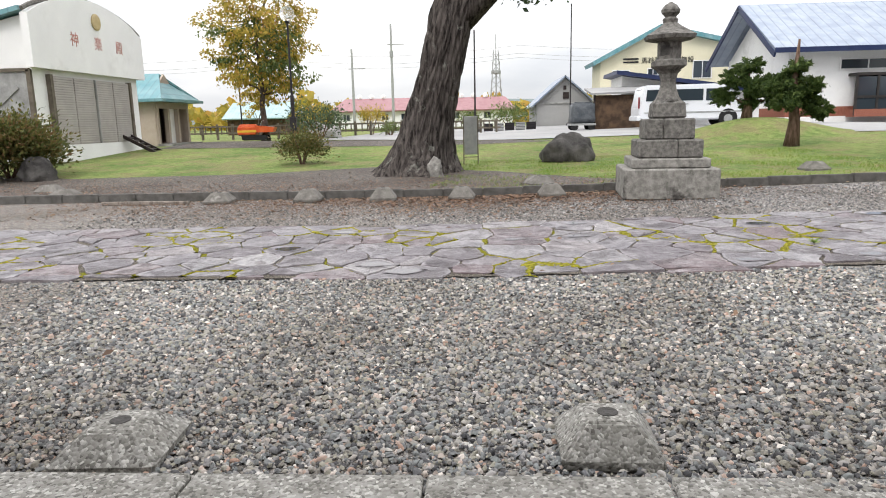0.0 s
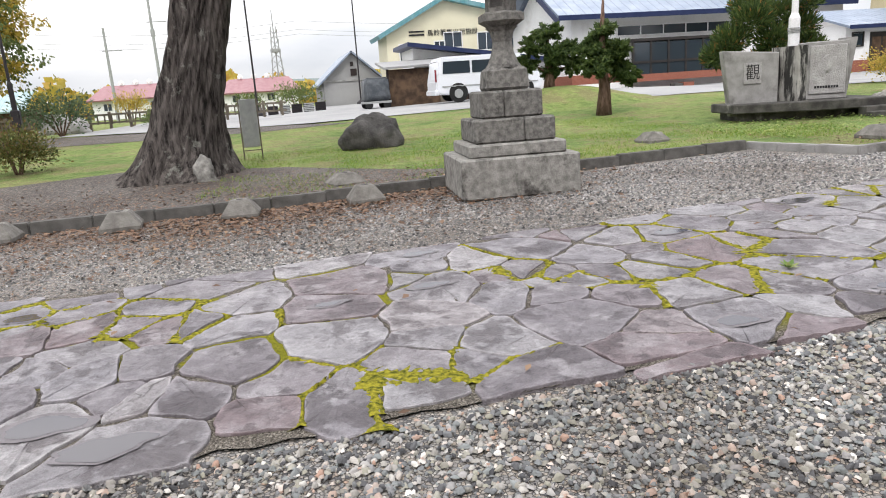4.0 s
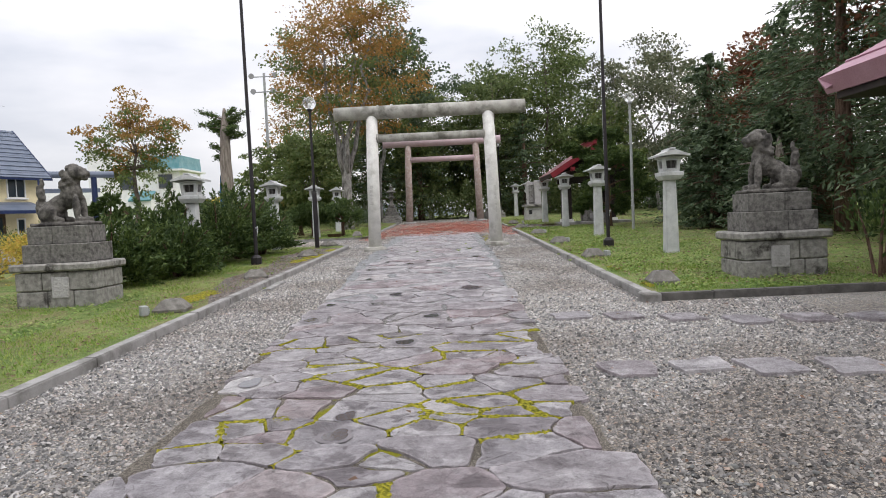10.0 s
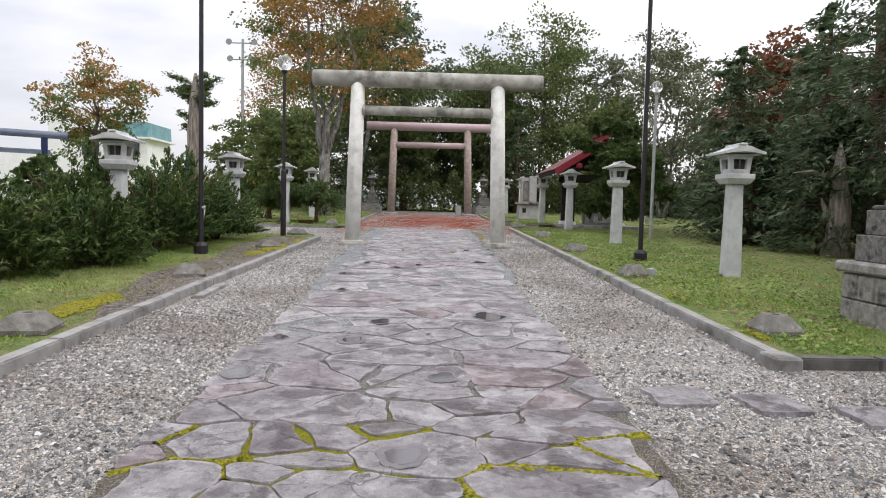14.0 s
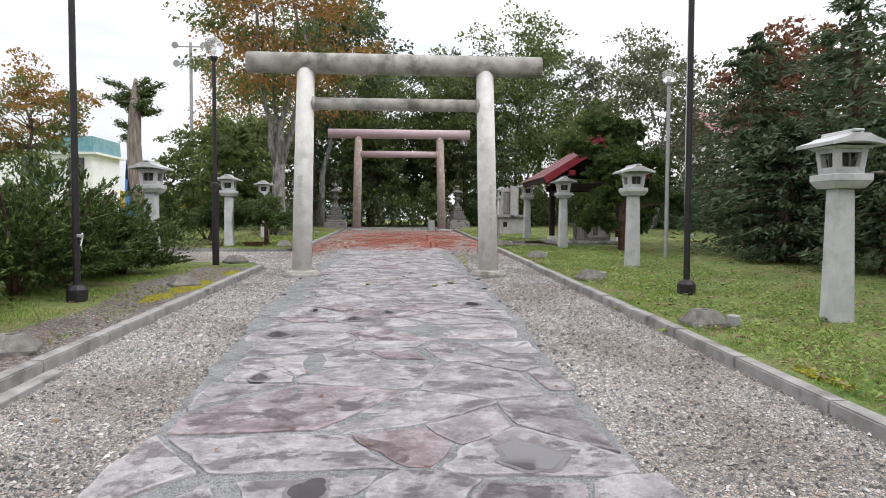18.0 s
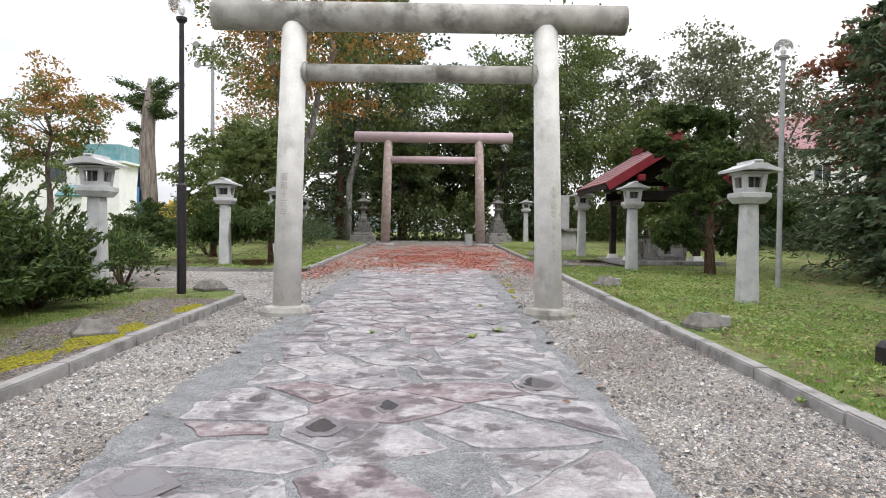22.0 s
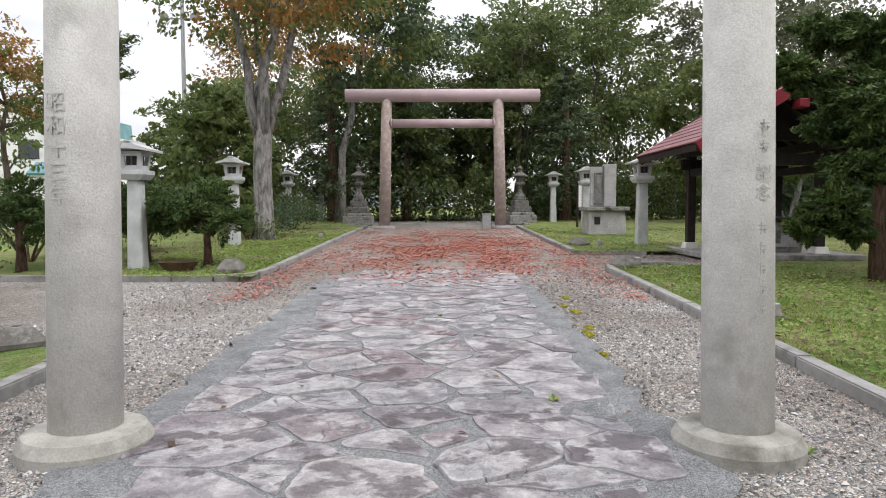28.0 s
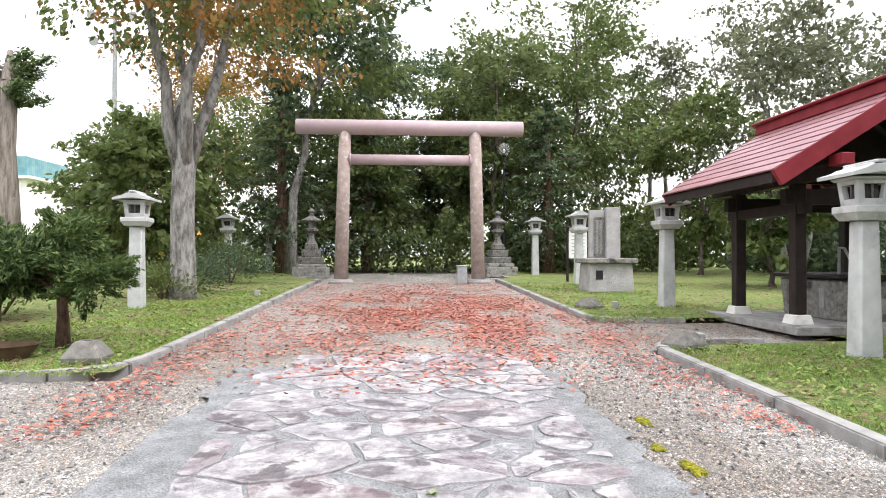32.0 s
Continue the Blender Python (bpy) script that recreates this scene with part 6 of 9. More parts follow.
    W, D = 1.38, 0.98
    rows = 2
    part("core", box(W - 0.1, D - 0.1, 0.66, 0, 0, zz), "stone", p)
    for r in range(rows):
        off = 0.0 if r % 2 else 0.18
        for side, (ww, dd) in enumerate(((W, D), (W, D), (D, W), (D, W))):
            n = 4 if ww > 1.5 else 3
            cuts = [-ww / 2] + [-ww / 2 + ww * (i + off) / n for i in range(1, n)] + [ww / 2]
            for a, b in zip(cuts, cuts[1:]):
                bm = box(b - a - 0.012, 0.09 + random.uniform(0, 0.02), 0.315, (a + b) / 2, -dd / 2 + 0.04, zz + 0.01 + r * 0.327, 0.018)
                part("stone_block", moved(bm, 0, 0, 0, 0, 0, {0: 0, 1: 180, 2: 90, 3: 270}[side]), "stone2", p)
    zz += 0.67
    part("cap_slab", box(W + 0.14, D + 0.14, 0.14, 0, 0, zz, 0.03), "stone2", p)
    zz += 0.14
    for w, d, h in ((1.2, 0.8, 0.33), (1.06, 0.66, 0.31)):
        q = 0.58
        part("tier_stone", box(w * q - 0.006, d, h, -w / 2 + w * q / 2, 0, zz, 0.012), "stone", p)
        part("tier_stone", box(w * (1 - q) - 0.006, d, h, w / 2 - w * (1 - q) / 2, 0, zz, 0.012), "stone", p)
        zz += h
    part("tablet", box(0.3, 0.03, 0.36, -0.1, -flip * (D / 2 + 0.012), 0.16, 0.006), "palerock", p, "inscribed pale tablet")
    top = z + zz
    parts = [box(1.08, 0.5, 0.06, 0, 0, 0, 0.02)]
    def blob(x, y, z, r, sx, sy, sz, ry=0):
        parts.append(moved(ball(r, 3, (sx, sy, sz), 0.10, 3.0, x * 7 + z), x, y, z, 0, ry, 0))
    blob(0.27, 0, 0.25, 0.2, 1.0, 0.9, 0.95)
    blob(0.12, 0, 0.36, 0.17, 1.5, 0.85, 0.95, 34)
    blob(-0.10, 0, 0.52, 0.17, 0.95, 0.95, 1.4, -10)
    blob(-0.2, 0, 0.56, 0.13, 0.9, 1.05, 1.2, -4)
    blob(-0.13, 0, 0.76, 0.155, 1.0, 1.1, 1.15, -6)
    for s in (-1, 1):
        blob(-0.27, s * 0.115, 0.30, 0.07, 0.95, 0.95, 3.3, 2)
        blob(-0.34, s * 0.115, 0.10, 0.08, 1.35, 0.95, 0.62)
        blob(0.24, s * 0.165, 0.2, 0.15, 1.15, 0.6, 1.05)
        blob(0.07, s * 0.175, 0.11, 0.07, 2.0, 0.85, 0.72)
        blob(-0.10, s * 0.16, 0.86, 0.065, 1.1, 0.6, 1.5, 14)
        blob(-0.06, s * 0.145, 0.68, 0.065, 1.1, 0.7, 1.4, 10)
        blob(-0.36, s * 0.075, 0.955, 0.042, 0.9, 0.95, 0.7)
        blob(-0.42, s * 0.07, 0.85, 0.045, 0.9, 0.9, 0.8)
    blob(-0.25, 0, 0.89, 0.15, 1.05, 1.08, 0.92)
    blob(-0.42, 0, 0.885, 0.07, 0.9, 1.25, 0.7)
    blob(-0.39, 0, 0.79, 0.06, 1.0, 1.25, 0.5)
    blob(-0.16, 0, 0.99, 0.1, 1.3, 1.1, 0.6, 12)
    blob(0.46, 0, 0.36, 0.1, 0.7, 0.8, 1.7, -14)
    blob(0.43, 0, 0.56, 0.1, 0.65, 0.85, 1.7, 8)
    blob(0.40, 0, 0.74, 0.06, 0.7, 0.7, 1.6, 4)
    bm = join(*parts)
    tmp = new("tmp", to_mesh("tmp", bm, "stone"))
    mod = tmp.modifiers.new("fuse", "REMESH")
    mod.mode, mod.voxel_size = "VOXEL", 0.019
    me = bpy.data.meshes.new_from_object(tmp.evaluated_get(bpy.context.evaluated_depsgraph_get()))
    bpy.data.objects.remove(tmp)
    for v in me.vertices:
        curl = math.sin(26 * v.co.x + 5 * math.sin(9 * v.co.z)) * math.sin(24 * v.co.z + 14 * v.co.y)
        mane = smooth((v.co.z - 0.5) / 0.2) * smooth((0.16 - v.co.x) / 0.1) * smooth((v.co.x + 0.24) / 0.08)
        v.co += v.normal * (0.016 * curl * (mane + 0.6 * smooth((v.co.x - 0.28) / 0.08)) + 0.008 * noise.noise(v.co * 9))
    me.materials.clear()
    me.materials.append(M["lionstone"])
    me.polygons.foreach_set("use_smooth", [True] * len(me.polygons))
    ob = part(name, me, "lionstone")
    ob.matrix_world = pose(x, y, top, 0, 0, turn) @ Matrix.Diagonal((0.98, 0.98, 1.04, 1))
    tagged(ob, label, "statue", "guardian lions")


komainu("guardian_lion", 15.65, 13.98, 90, "seated grey stone guardian lion on a masonry plinth", "masonry plinth of grey blocks with pale tablet", -1)
komainu("guardian_lion", 15.36, 1.58, -90, "seated grey stone guardian lion above a dark plinth", "masonry plinth of dark grey blocks with tablet", 1)


# ---- along the path ----
def torii(name, x, yc, span, base_z, h, beam_len, r_post, r_beam, tie_z, tie_r, mats, label):
    """Gate of two round posts leaning slightly inwards, a round top beam and a tie beam."""
    t = thing(name, label, "torii gate", (x, yc, base_z))
    lean = 0.022
    for s in (-1, 1):
        y0, y1 = s * span / 2, s * (span / 2 - lean * h)
        part("post", tube([(0, y0, 0), (0, y0 + (y1 - y0) * 0.5, h * 0.5), (0, y1, h - r_beam * 1.6)], [r_post * 1.06, r_post, r_post * 0.93], 28), mats[0], t, "", True)
        part("cap", moved(lathe([(r_post * 0.93, 0), (r_post * 0.9, 0.12), (r_post * 0.7, 0.22), (r_post * 0.35, 0.26)], 24), 0, y1, h - r_beam * 1.6), mats[0], t, "", True)
        part("foot_ring", moved(lathe([(r_post * 1.95, -0.1), (r_post * 1.95, 0.06), (r_post * 1.75, 0.13), (r_post * 1.1, 0.15)], 32), 0, y0, 0), mats[3], t, "round concrete footing")
    top = moved(lathe([(r_beam, -beam_len / 2), (r_beam, beam_len / 2)], 28), 0, 0, h - r_beam, 90, 0, 0)
    part("top_beam", top, mats[1], t, "round top beam", True)
    ty = span / 2 - lean * tie_z - r_post * 0.5
    part("tie_beam", moved(lathe([(tie_r, -ty), (tie_r, ty)], 20), 0, 0, tie_z, 90, 0, 0), mats[2], t, "", True)
    for s in (-1, 1):
        part("tie_collar", moved(lathe([(tie_r * 1.25, -0.03), (tie_r * 1.25, 0.03)], 20), 0, s * (ty - r_post * 0.45), tie_z, 90, 0, 0), mats[2], t, "", True)
    return t


TOR1 = torii("torii_gate", 26.5, 7.65, 4.12, g(26.5), 4.87, 6.4, 0.205, 0.225, 3.78, 0.135, ("concrete", "beamstain", "beamstain", "beamstain"), "large pale concrete torii gate over the path")


def carve(parent, chars, y, z0, step, size, mat="carved", bars=()):
    """Characters cut down the face of a gate post; illegible ones become short strokes."""
    for i, c in enumerate(chars):
        lettering("lettering", c, size, mat, parent, pose(-0.207, y, z0 - i * step, 90, 0, -90), 0.004)
    for zz in bars:
        for dy, dz, w, h in ((0, 0.05, 0.055, 0.007), (0, 0.026, 0.065, 0.007), (0.004, 0.0, 0.008, 0.075), (-0.018, 0.008, 0.007, 0.03)):
            part("worn_lettering", box(0.005, w, h, -0.2045, y + dy, zz + dz), mat, parent)


carve(TOR1, "昭和十三年", 2.06 - 0.022 * 1.9 + 0.045, 2.13, 0.135, 0.125, "carved", [1.32 - 0.12 * i for i in range(6)])
carve(TOR1, "記念", -2.06 + 0.022 * 1.7 - 0.06, 1.72, 0.115, 0.10, "carved", (1.96, 1.84, 1.36, 1.24, 1.12, 1.0, 0.88))
TOR2 = torii("torii_gate", 51.4, 7.49, 5.0, g(51.4), 5.95, 8.25, 0.235, 0.275, 4.5, 0.19, ("pinkstone", "pinkpaint", "pinkpaint", "kerb"), "pinkish weathered torii gate with metal beams")


def post_lantern(x, y, turn, group="post lanterns", h=1.84, lift=0.06, label="pale concrete lantern with gabled roof on a tapered post"):
    t = thing("post_lantern", label, "stone lantern", (x, y, g(x, y) + lift), turn, group)
    part("post", box(0.315, 0.315, h, 0, 0, -0.05, 0.025, 0, 0.80), "lantern", t)
    part("bracket", box(0.40, 0.40, 0.09, 0, 0, h - 0.055, 0.0, 0, 1.3), "lantern", t)
    part("platform", box(0.535, 0.535, 0.095, 0, 0, h + 0.035, 0.01), "lantern", t)
    z = h + 0.13
    house = part("fire_box", box(0.38, 0.38, 0.035, 0, 0, z), "lantern", t)
    for sx in (-1, 1):
        for sy in (-1, 1):
            post = box(0.085, 0.085, 0.29, 0, 0, 0, 0.006)
            for v in post.verts:
                v.co.x += sx * 0.03 * v.co.z / 0.29
                v.co.y += sy * 0.03 * v.co.z / 0.29
            part("corner_post", moved(post, sx * 0.15, sy * 0.15, z + 0.035), "lantern", house)
    for a in range(4):
        part("sill", moved(box(0.24, 0.05, 0.055, 0, -0.165, z + 0.035), 0, 0, 0, 0, 0, 90 * a), "lantern", house)
        part("lintel", moved(box(0.28, 0.05, 0.05, 0, -0.185, z + 0.275), 0, 0, 0, 0, 0, 90 * a), "lantern", house)
        part("window_bar", moved(box(0.022, 0.02, 0.2, 0, -0.165, z + 0.085), 0, 0, 0, 0, 0, 90 * a), "stone", house)
    # Solid dark block gives the fire box its inner shade by colour.
    part("core", box(0.22, 0.22, 0.24, 0, 0, z + 0.05), "darkrock", house, "dark block painted for the shade of the hollow")
    z += 0.325
    part("eave", box(0.50, 0.50, 0.035, 0, 0, z, 0.008, 0, 1.15), "lantern", t)
    z += 0.03
    pts = [(-0.385, 0.0), (-0.39, 0.045), (-0.20, 0.105), (-0.11, 0.15), (0.11, 0.15), (0.20, 0.105), (0.39, 0.045), (0.385, 0.0), (0.18, 0.035), (0.0, 0.05), (-0.18, 0.035)]
    part("roof", moved(prism(pts, 0.78, "x", -0.39), 0, 0, z), "lantern", t)
    part("gable", moved(prism([(-0.2, 0.03), (0.2, 0.03), (0, 0.12)], 0.70, "x", -0.35), 0, 0, z), "lantern", t)
    part("ridge", box(0.66, 0.23, 0.05, 0, 0, z + 0.13, 0.012, 0, 0.85), "lantern", t)
    part("ridge_cap", box(0.70, 0.13, 0.035, 0, 0, z + 0.175, 0.01), "lantern", t)
    return t


RX = (20.1, 27.8, 35.1, 41.6, 49.5, 56.0)
first = post_lantern(RX[0], 1.78, 0)
for i, lx in enumerate(RX[1:]):
    copy_thing(first, pose(lx, (1.84, 1.77, 1.8, 1.75, 2.0)[i], g(lx) + 0.06, 0, 0, (3, -2, 2, 0, 0)[i]))
for i, (lx, ly) in enumerate(((20.9, 13.7), (28.15, 13.48), (35.6, 13.48), (41.6, 13.42), (54.4, 14.8), (58.6, 14.0))):
    copy_thing(first, pose(lx, ly, g(lx) + 0.06, 0, 0, (2, -3, 0, 3, 0, 2)[i]))


def flag_mast(x, y, h):
    t = thing("flag_mast", "tall dark flag mast with a loose rope", "flag pole", (x, y, g(x, y) + 0.07), 0, "flag masts")
    part("mast", lathe([(0.055, 0), (0.05, 3), (0.035, h)], 12), "black", t)
    part("foot", lathe([(0.15, 0), (0.15, 0.2), (0.1, 0.26), (0.06, 0.28)], 8, 22), "black", t)
    part("rope", tube([(0.06, 0.02, 1.0), (0.07, 0.03, 3.0), (0.06, 0.02, h - 0.2)], [0.008] * 3, 5), "whiteframe", t)
    part("rope_knot", tube([(0.06, 0, 1.0), (0.12, -0.03, 0.92), (0.1, -0.05, 1.06), (0.05, -0.07, 0.98), (0.02, -0.06, 0.88), (0.13, -0.02, 0.8)], [0.012] * 6, 5), "whiteframe", t)
    part("cleat", box(0.14, 0.05, 0.05, 0, -0.06, 1.0, 0.01), "grey_metal", t)


flag_mast(22.75, 2.68, 11.0)
flag_mast(22.2, 12.52, 11.0)
globe_lamp("street_lamp", 28.38, 12.05, 5.25, "black", "slim dark lamp post with a clear globe", 0.24)
globe_lamp("street_lamp", 30.6, -0.15, 5.2, "grey_metal", "slim grey lamp post with a clear globe", 0.2, False)
globe_lamp("street_lamp", 58.5, 3.0, 5.8, "black", "dark lamp post with a clear globe near the back", 0.3)


def build_water_pavilion():
    """Four-post pavilion with a red metal gable roof over a stone basin; gable ends face along the path."""
    cx, cy = 38.7, 0.0
    z = g(cx) + 0.05
    t = thing("water_pavilion", "open timber pavilion with a red metal gable roof", "pavilion", (cx, cy, z), 90)
    part("floor_slab", box(3.3, 3.3, 0.13, -0.15, 0.0, 0.0, 0.01), "kerb", t, "pale concrete floor")
    for sx in (-1.1, 1.1):
        for sy in (-1.0, 1.0):
            part("footing", box(0.36, 0.36, 0.16, sx, sy, 0.12, 0.01, 0, 0.8), "concrete", t)
            part("post", box(0.2, 0.2, 2.2, sx, sy, 0.27, 0.01), "darkwood", t)
    for sy in (-1.0, 1.0):
        part("beam", box(2.7, 0.16, 0.26, 0, sy, 2.12), "darkwood", t)
    for sx in (-1.1, 1.1):
        part("plate", box(0.18, 3.9, 0.22, sx, 0, 2.46), "darkwood", t)
        part("tie", box(0.14, 2.6, 0.18, sx, 0, 1.96), "darkwood", t)
    E, TOPZ, EZ, LY, n = 2.15, 3.86, 2.52, 2.15, 9
    ang = math.degrees(math.atan2(TOPZ - EZ, E))
    for s in (-1, 1):
        part("roof", slab_between((s * E, -LY, EZ), (s * E, LY, EZ), (0, LY, TOPZ), (0, -LY, TOPZ), 0.09), "darkwood", t, "dark roof boarding")
        for j in range(n):
            f = j / n
            x0, z0 = s * (E + 0.03) * (1 - f), EZ + (TOPZ - EZ) * f
            part("roof_course", moved(box(E / n * 1.16, 2 * LY + 0.06, 0.03, -s * E / n * 0.56, 0, 0.0, 0.006), x0, 0, z0 + 0.016, 0, s * (ang - 3.2), 0), "redroof", t, "red metal roof course")
        for yy in (-LY, LY):
            part("barge_board", slab_between((s * (E + 0.03), yy - 0.045, EZ + 0.02), (s * (E + 0.03), yy + 0.045, EZ + 0.02), (0, yy + 0.045, TOPZ + 0.05), (0, yy - 0.045, TOPZ + 0.05), 0.26), "redtrim", t, "red barge board")
        part("eave_board", box(0.05, 2 * LY - 0.1, 0.13, s * (E - 0.03), 0, EZ - 0.15), "darkwood", t)
        for k in range(9):
            part("rafter", slab_between((s * (E - 0.05), -1.9 + k * 0.475, EZ - 0.1), (s * (E - 0.05), -1.83 + k * 0.475, EZ - 0.1), (0, -1.83 + k * 0.475, TOPZ - 0.1), (0, -1.9 + k * 0.475, TOPZ - 0.1), 0.08), "darkwood", t)
    part("ridge", box(0.2, 2 * LY + 0.2, 0.2, 0, 0, TOPZ + 0.0, 0.02), "redtrim", t)
    part("ridge_cap", box(0.34, 2 * LY + 0.26, 0.06, 0, 0, TOPZ + 0.2, 0.02), "redtrim", t)
    for yy in (-LY, LY):
        part("ridge_pole", box(0.2, 0.34, 0.18, 0, yy, TOPZ - 0.62, 0.01), "redtrim", t)
        for sx in (-1.1, 1.1):
            part("purlin_end", box(0.2, 0.34, 0.18, sx, yy, 2.62, 0.01), "redtrim", t)
        part("gable_board", prism([(-1.3, 2.68), (1.3, 2.68), (0, 3.55)], 0.05, "y", yy * 0.46), "darkwood", t)
    b = thing("water_basin", "grey stone water basin under the pavilion", "basin", (cx + 0.15, cy - 0.35, z + 0.12))
    part("basin", box(1.75, 1.05, 0.72, 0, 0, 0, 0.03, 0, 1.08), "stone2", b)
    part("cover", box(2.05, 1.35, 0.08, 0, 0, 0.74, 0.02), "darkwood", b, "dark wooden cover")
    part("side_panel", box(0.46, 0.02, 0.4, 0.45, 0.555, 0.2), "fencewood", b, "brown plate")
    part("carving", box(0.14, 0.02, 0.34, -0.4, 0.555, 0.22), "palerock", b)
    part("end_panel", box(0.03, 0.8, 0.46, -0.9, 0, 0.14), "palerock", b)
    part("carved_mark", box(0.012, 0.2, 0.3, -0.922, 0.1, 0.22), "stone", b)
    part("spout", tube([(-0.2, 0.1, 0.8), (-0.2, 0.1, 1.3), (-0.5, 0.2, 1.28), (-0.75, 0.25, 1.05)], [0.03, 0.03, 0.025, 0.02], 8), "grey_metal", b, "metal water pipe")


build_water_pavilion()


def build_stele():
    x, y = 46.4, 1.75
    t = thing("stone_stele", "grey granite stele with a dark inscribed slab on a pale base", "monument", (x, y, g(x) + 0.07))
    part("base", box(1.15, 1.35, 0.85, 0, 0, 0, 0.02, 0, 0.92), "palerock", t)
    part("base_top", box(1.35, 1.5, 0.14, 0, 0, 0.85, 0.02), "stone2", t)
    part("slab", box(0.22, 0.42, 1.5, 0.0, -0.2, 0.99, 0.015), "palerock", t)
    part("back_slab", box(0.16, 0.46, 1.42, 0.12, 0.24, 0.99, 0.015), "palerock", t)
    part("inscription", box(0.05, 0.3, 1.15, 0.03, 0.2, 1.05, 0.01), "stone", t, "dark inscribed plate")
    for i in range(7):
        part("text_column", box(0.006, 0.012, 1.0, 0.002, 0.08 + i * 0.04, 1.12), "palerock", t)
    part("crest", box(0.02, 0.2, 0.26, -0.56, 0.35, 0.38), "ink", t, "dark carved crest")
    b = thing("notice_board", "white notice board on dark posts", "notice board", (51.0, 1.4, g(51) + 0.08), 8)
    part("board", box(0.05, 0.7, 1.0, 0, 0, 0.85, 0.005), "white", b)
    for s in (-0.38, 0.38):
        part("post", box(0.08, 0.08, 2.1, 0.03, s, 0, 0.005), "darkwood", b)
    part("roof", box(0.2, 0.95, 0.06, 0, 0, 1.95, 0.01), "darkwood", b)
    for i in range(6):
        part("text_line", box(0.005, 0.5, 0.03, -0.03, 0, 1.0 + i * 0.13), "asphalt", b)
    c = thing("metal_box", "small grey metal box at the gate foot", "box", (51.1, 5.62, g(51)))
    part("body", box(0.36, 0.36, 0.62, 0, 0, 0, 0.02), "grey_metal", c)
    part("lid", box(0.4, 0.4, 0.05, 0, 0, 0.62, 0.015), "grey_metal", c)


build_stele()
stone_lantern_old("stone_lantern", 54.6, 11.5, 0, 0.9, True, "old grey stone lantern behind the far gate")
stone_lantern_old("stone_lantern", 55.6, 3.7, 10, 0.9, True, "old grey stone lantern beyond the metal box")


def build_dark_torii():
    t = thing("side_torii", "dark blue-grey torii gate of a side shrine", "torii gate", (52.0, 34.5, g(52, 30)), -55)
    for s in (-1.3, 1.3):
        part("post", lathe([(0.22, 0), (0.2, 4.4)], 14), "navy", t).location = (s * 1.35, 0, 0)
    part("top_beam", moved(lathe([(0.24, -3.1), (0.24, 3.1)], 14), 0, 0, 4.6, 0, 90, 0), "slateroof", t)
    part("tie_beam", box(4.2, 0.2, 0.3, 0, 0, 3.3), "slateroof", t)


build_dark_torii()
for i, (fx, fy) in enumerate(((9.0, 11.75), (14.1, 11.53), (18.55, 11.5), (24.1, 11.5), (29.0, 11.72))):
    foundation_block(fx, fy, 0.5, 0.2, 10 * i, 0.0, 0.08)
for i, (fx, fy) in enumerate(((14.75, 3.68), (19.8, 3.74), (24.95, 3.72), (30.4, 3.68), (36.0, 3.75), (41.5, 3.6))):
    foundation_block(fx, fy, 0.46, 0.22, 7 * i, 0.0, 0.08)
foundation_block(35.15, 11.5, 0.46, 0.26, 3, 0.0, 0.08)


def ground_light(x, y, turn):
    t = thing("ground_light", "small grey floodlight box standing in the grass", "garden light", (x, y, g(x, y) + 0.07), turn, "ground lights")
    part("housing", box(0.13, 0.11, 0.15, 0, 0, 0.04, 0.012), "grey_metal", t)
    part("lens", box(0.1, 0.012, 0.1, 0, -0.06, 0.06), "glass", t)
    for i in range(3):
        part("grille_bar", box(0.11, 0.012, 0.012, 0, -0.068, 0.075 + i * 0.03), "whiteframe", t)
    part("spike", box(0.05, 0.05, 0.06, 0, 0, -0.02), "grey_metal", t)


for lx, ly, tr in ((19.6, 3.46, 20), (24.95, 3.46, 60), (30.5, 3.42, 30), (36.2, 3.45, 0), (41.2, 3.1, 0), (13.6, 11.75, 40), (44.5, 11.5, 0)):
    ground_light(lx, ly, tr)


def build_tub():
    t = thing("plant_tub", "dark red shallow plant tub", "tub", (35.4, 12.6, g(35.4) + 0.08))
    part("tub", lathe([(0.25, 0), (0.36, 0.16), (0.38, 0.18), (0.33, 0.17), (0.3, 0.1)], 20), "rustwood", t)


build_tub()


def build_speaker_pole():
    t = thing("loudspeaker_pole", "far grey pole with horn loudspeakers", "pole", (62.0, 22.5, g(60, 12)))
    part("pole", lathe([(0.16, 0), (0.1, 13.2)], 10), "grey_metal", t)
    for k, zz in enumerate((12.9, 11.6)):
        part("cross_arm", tube([(0, -1.1, zz), (0, 1.1, zz)], [0.05, 0.05], 6), "grey_metal", t)
        for s in (-1.0, 1.0) if k == 0 else (-0.8, 0.9):
            part("horn", moved(lathe([(0.07, 0), (0.1, 0.15), (0.25, 0.36)], 12), 0, s, zz, 0, -90, 0), "asphalt", t)


build_speaker_pole()


# ---- plants ----
def limb_points(rng, a, b, n=5, sag=0.15):
    a, b = np.array(a), np.array(b)
    L = np.linalg.norm(b - a)
    return [tuple(a + (b - a) * i / n + rng.normal(0, 0.035 * L, 3) * (0 < i < n) + np.array([0, 0, sag * L * math.sin(math.pi * i / n) * 0.5])) for i in range(n + 1)]


def in_ball(rng, n):
    return unit(rng.normal(size=(n, 3))) * rng.random((n, 1)) ** (1 / 3)


def leaf_masses(rng, clumps, subs, per, r1, r2, flat=1.0):
    """Leaf places: sprays gathered round clump centres, each spray a flattened tuft with a firm edge."""
    k = len(clumps)
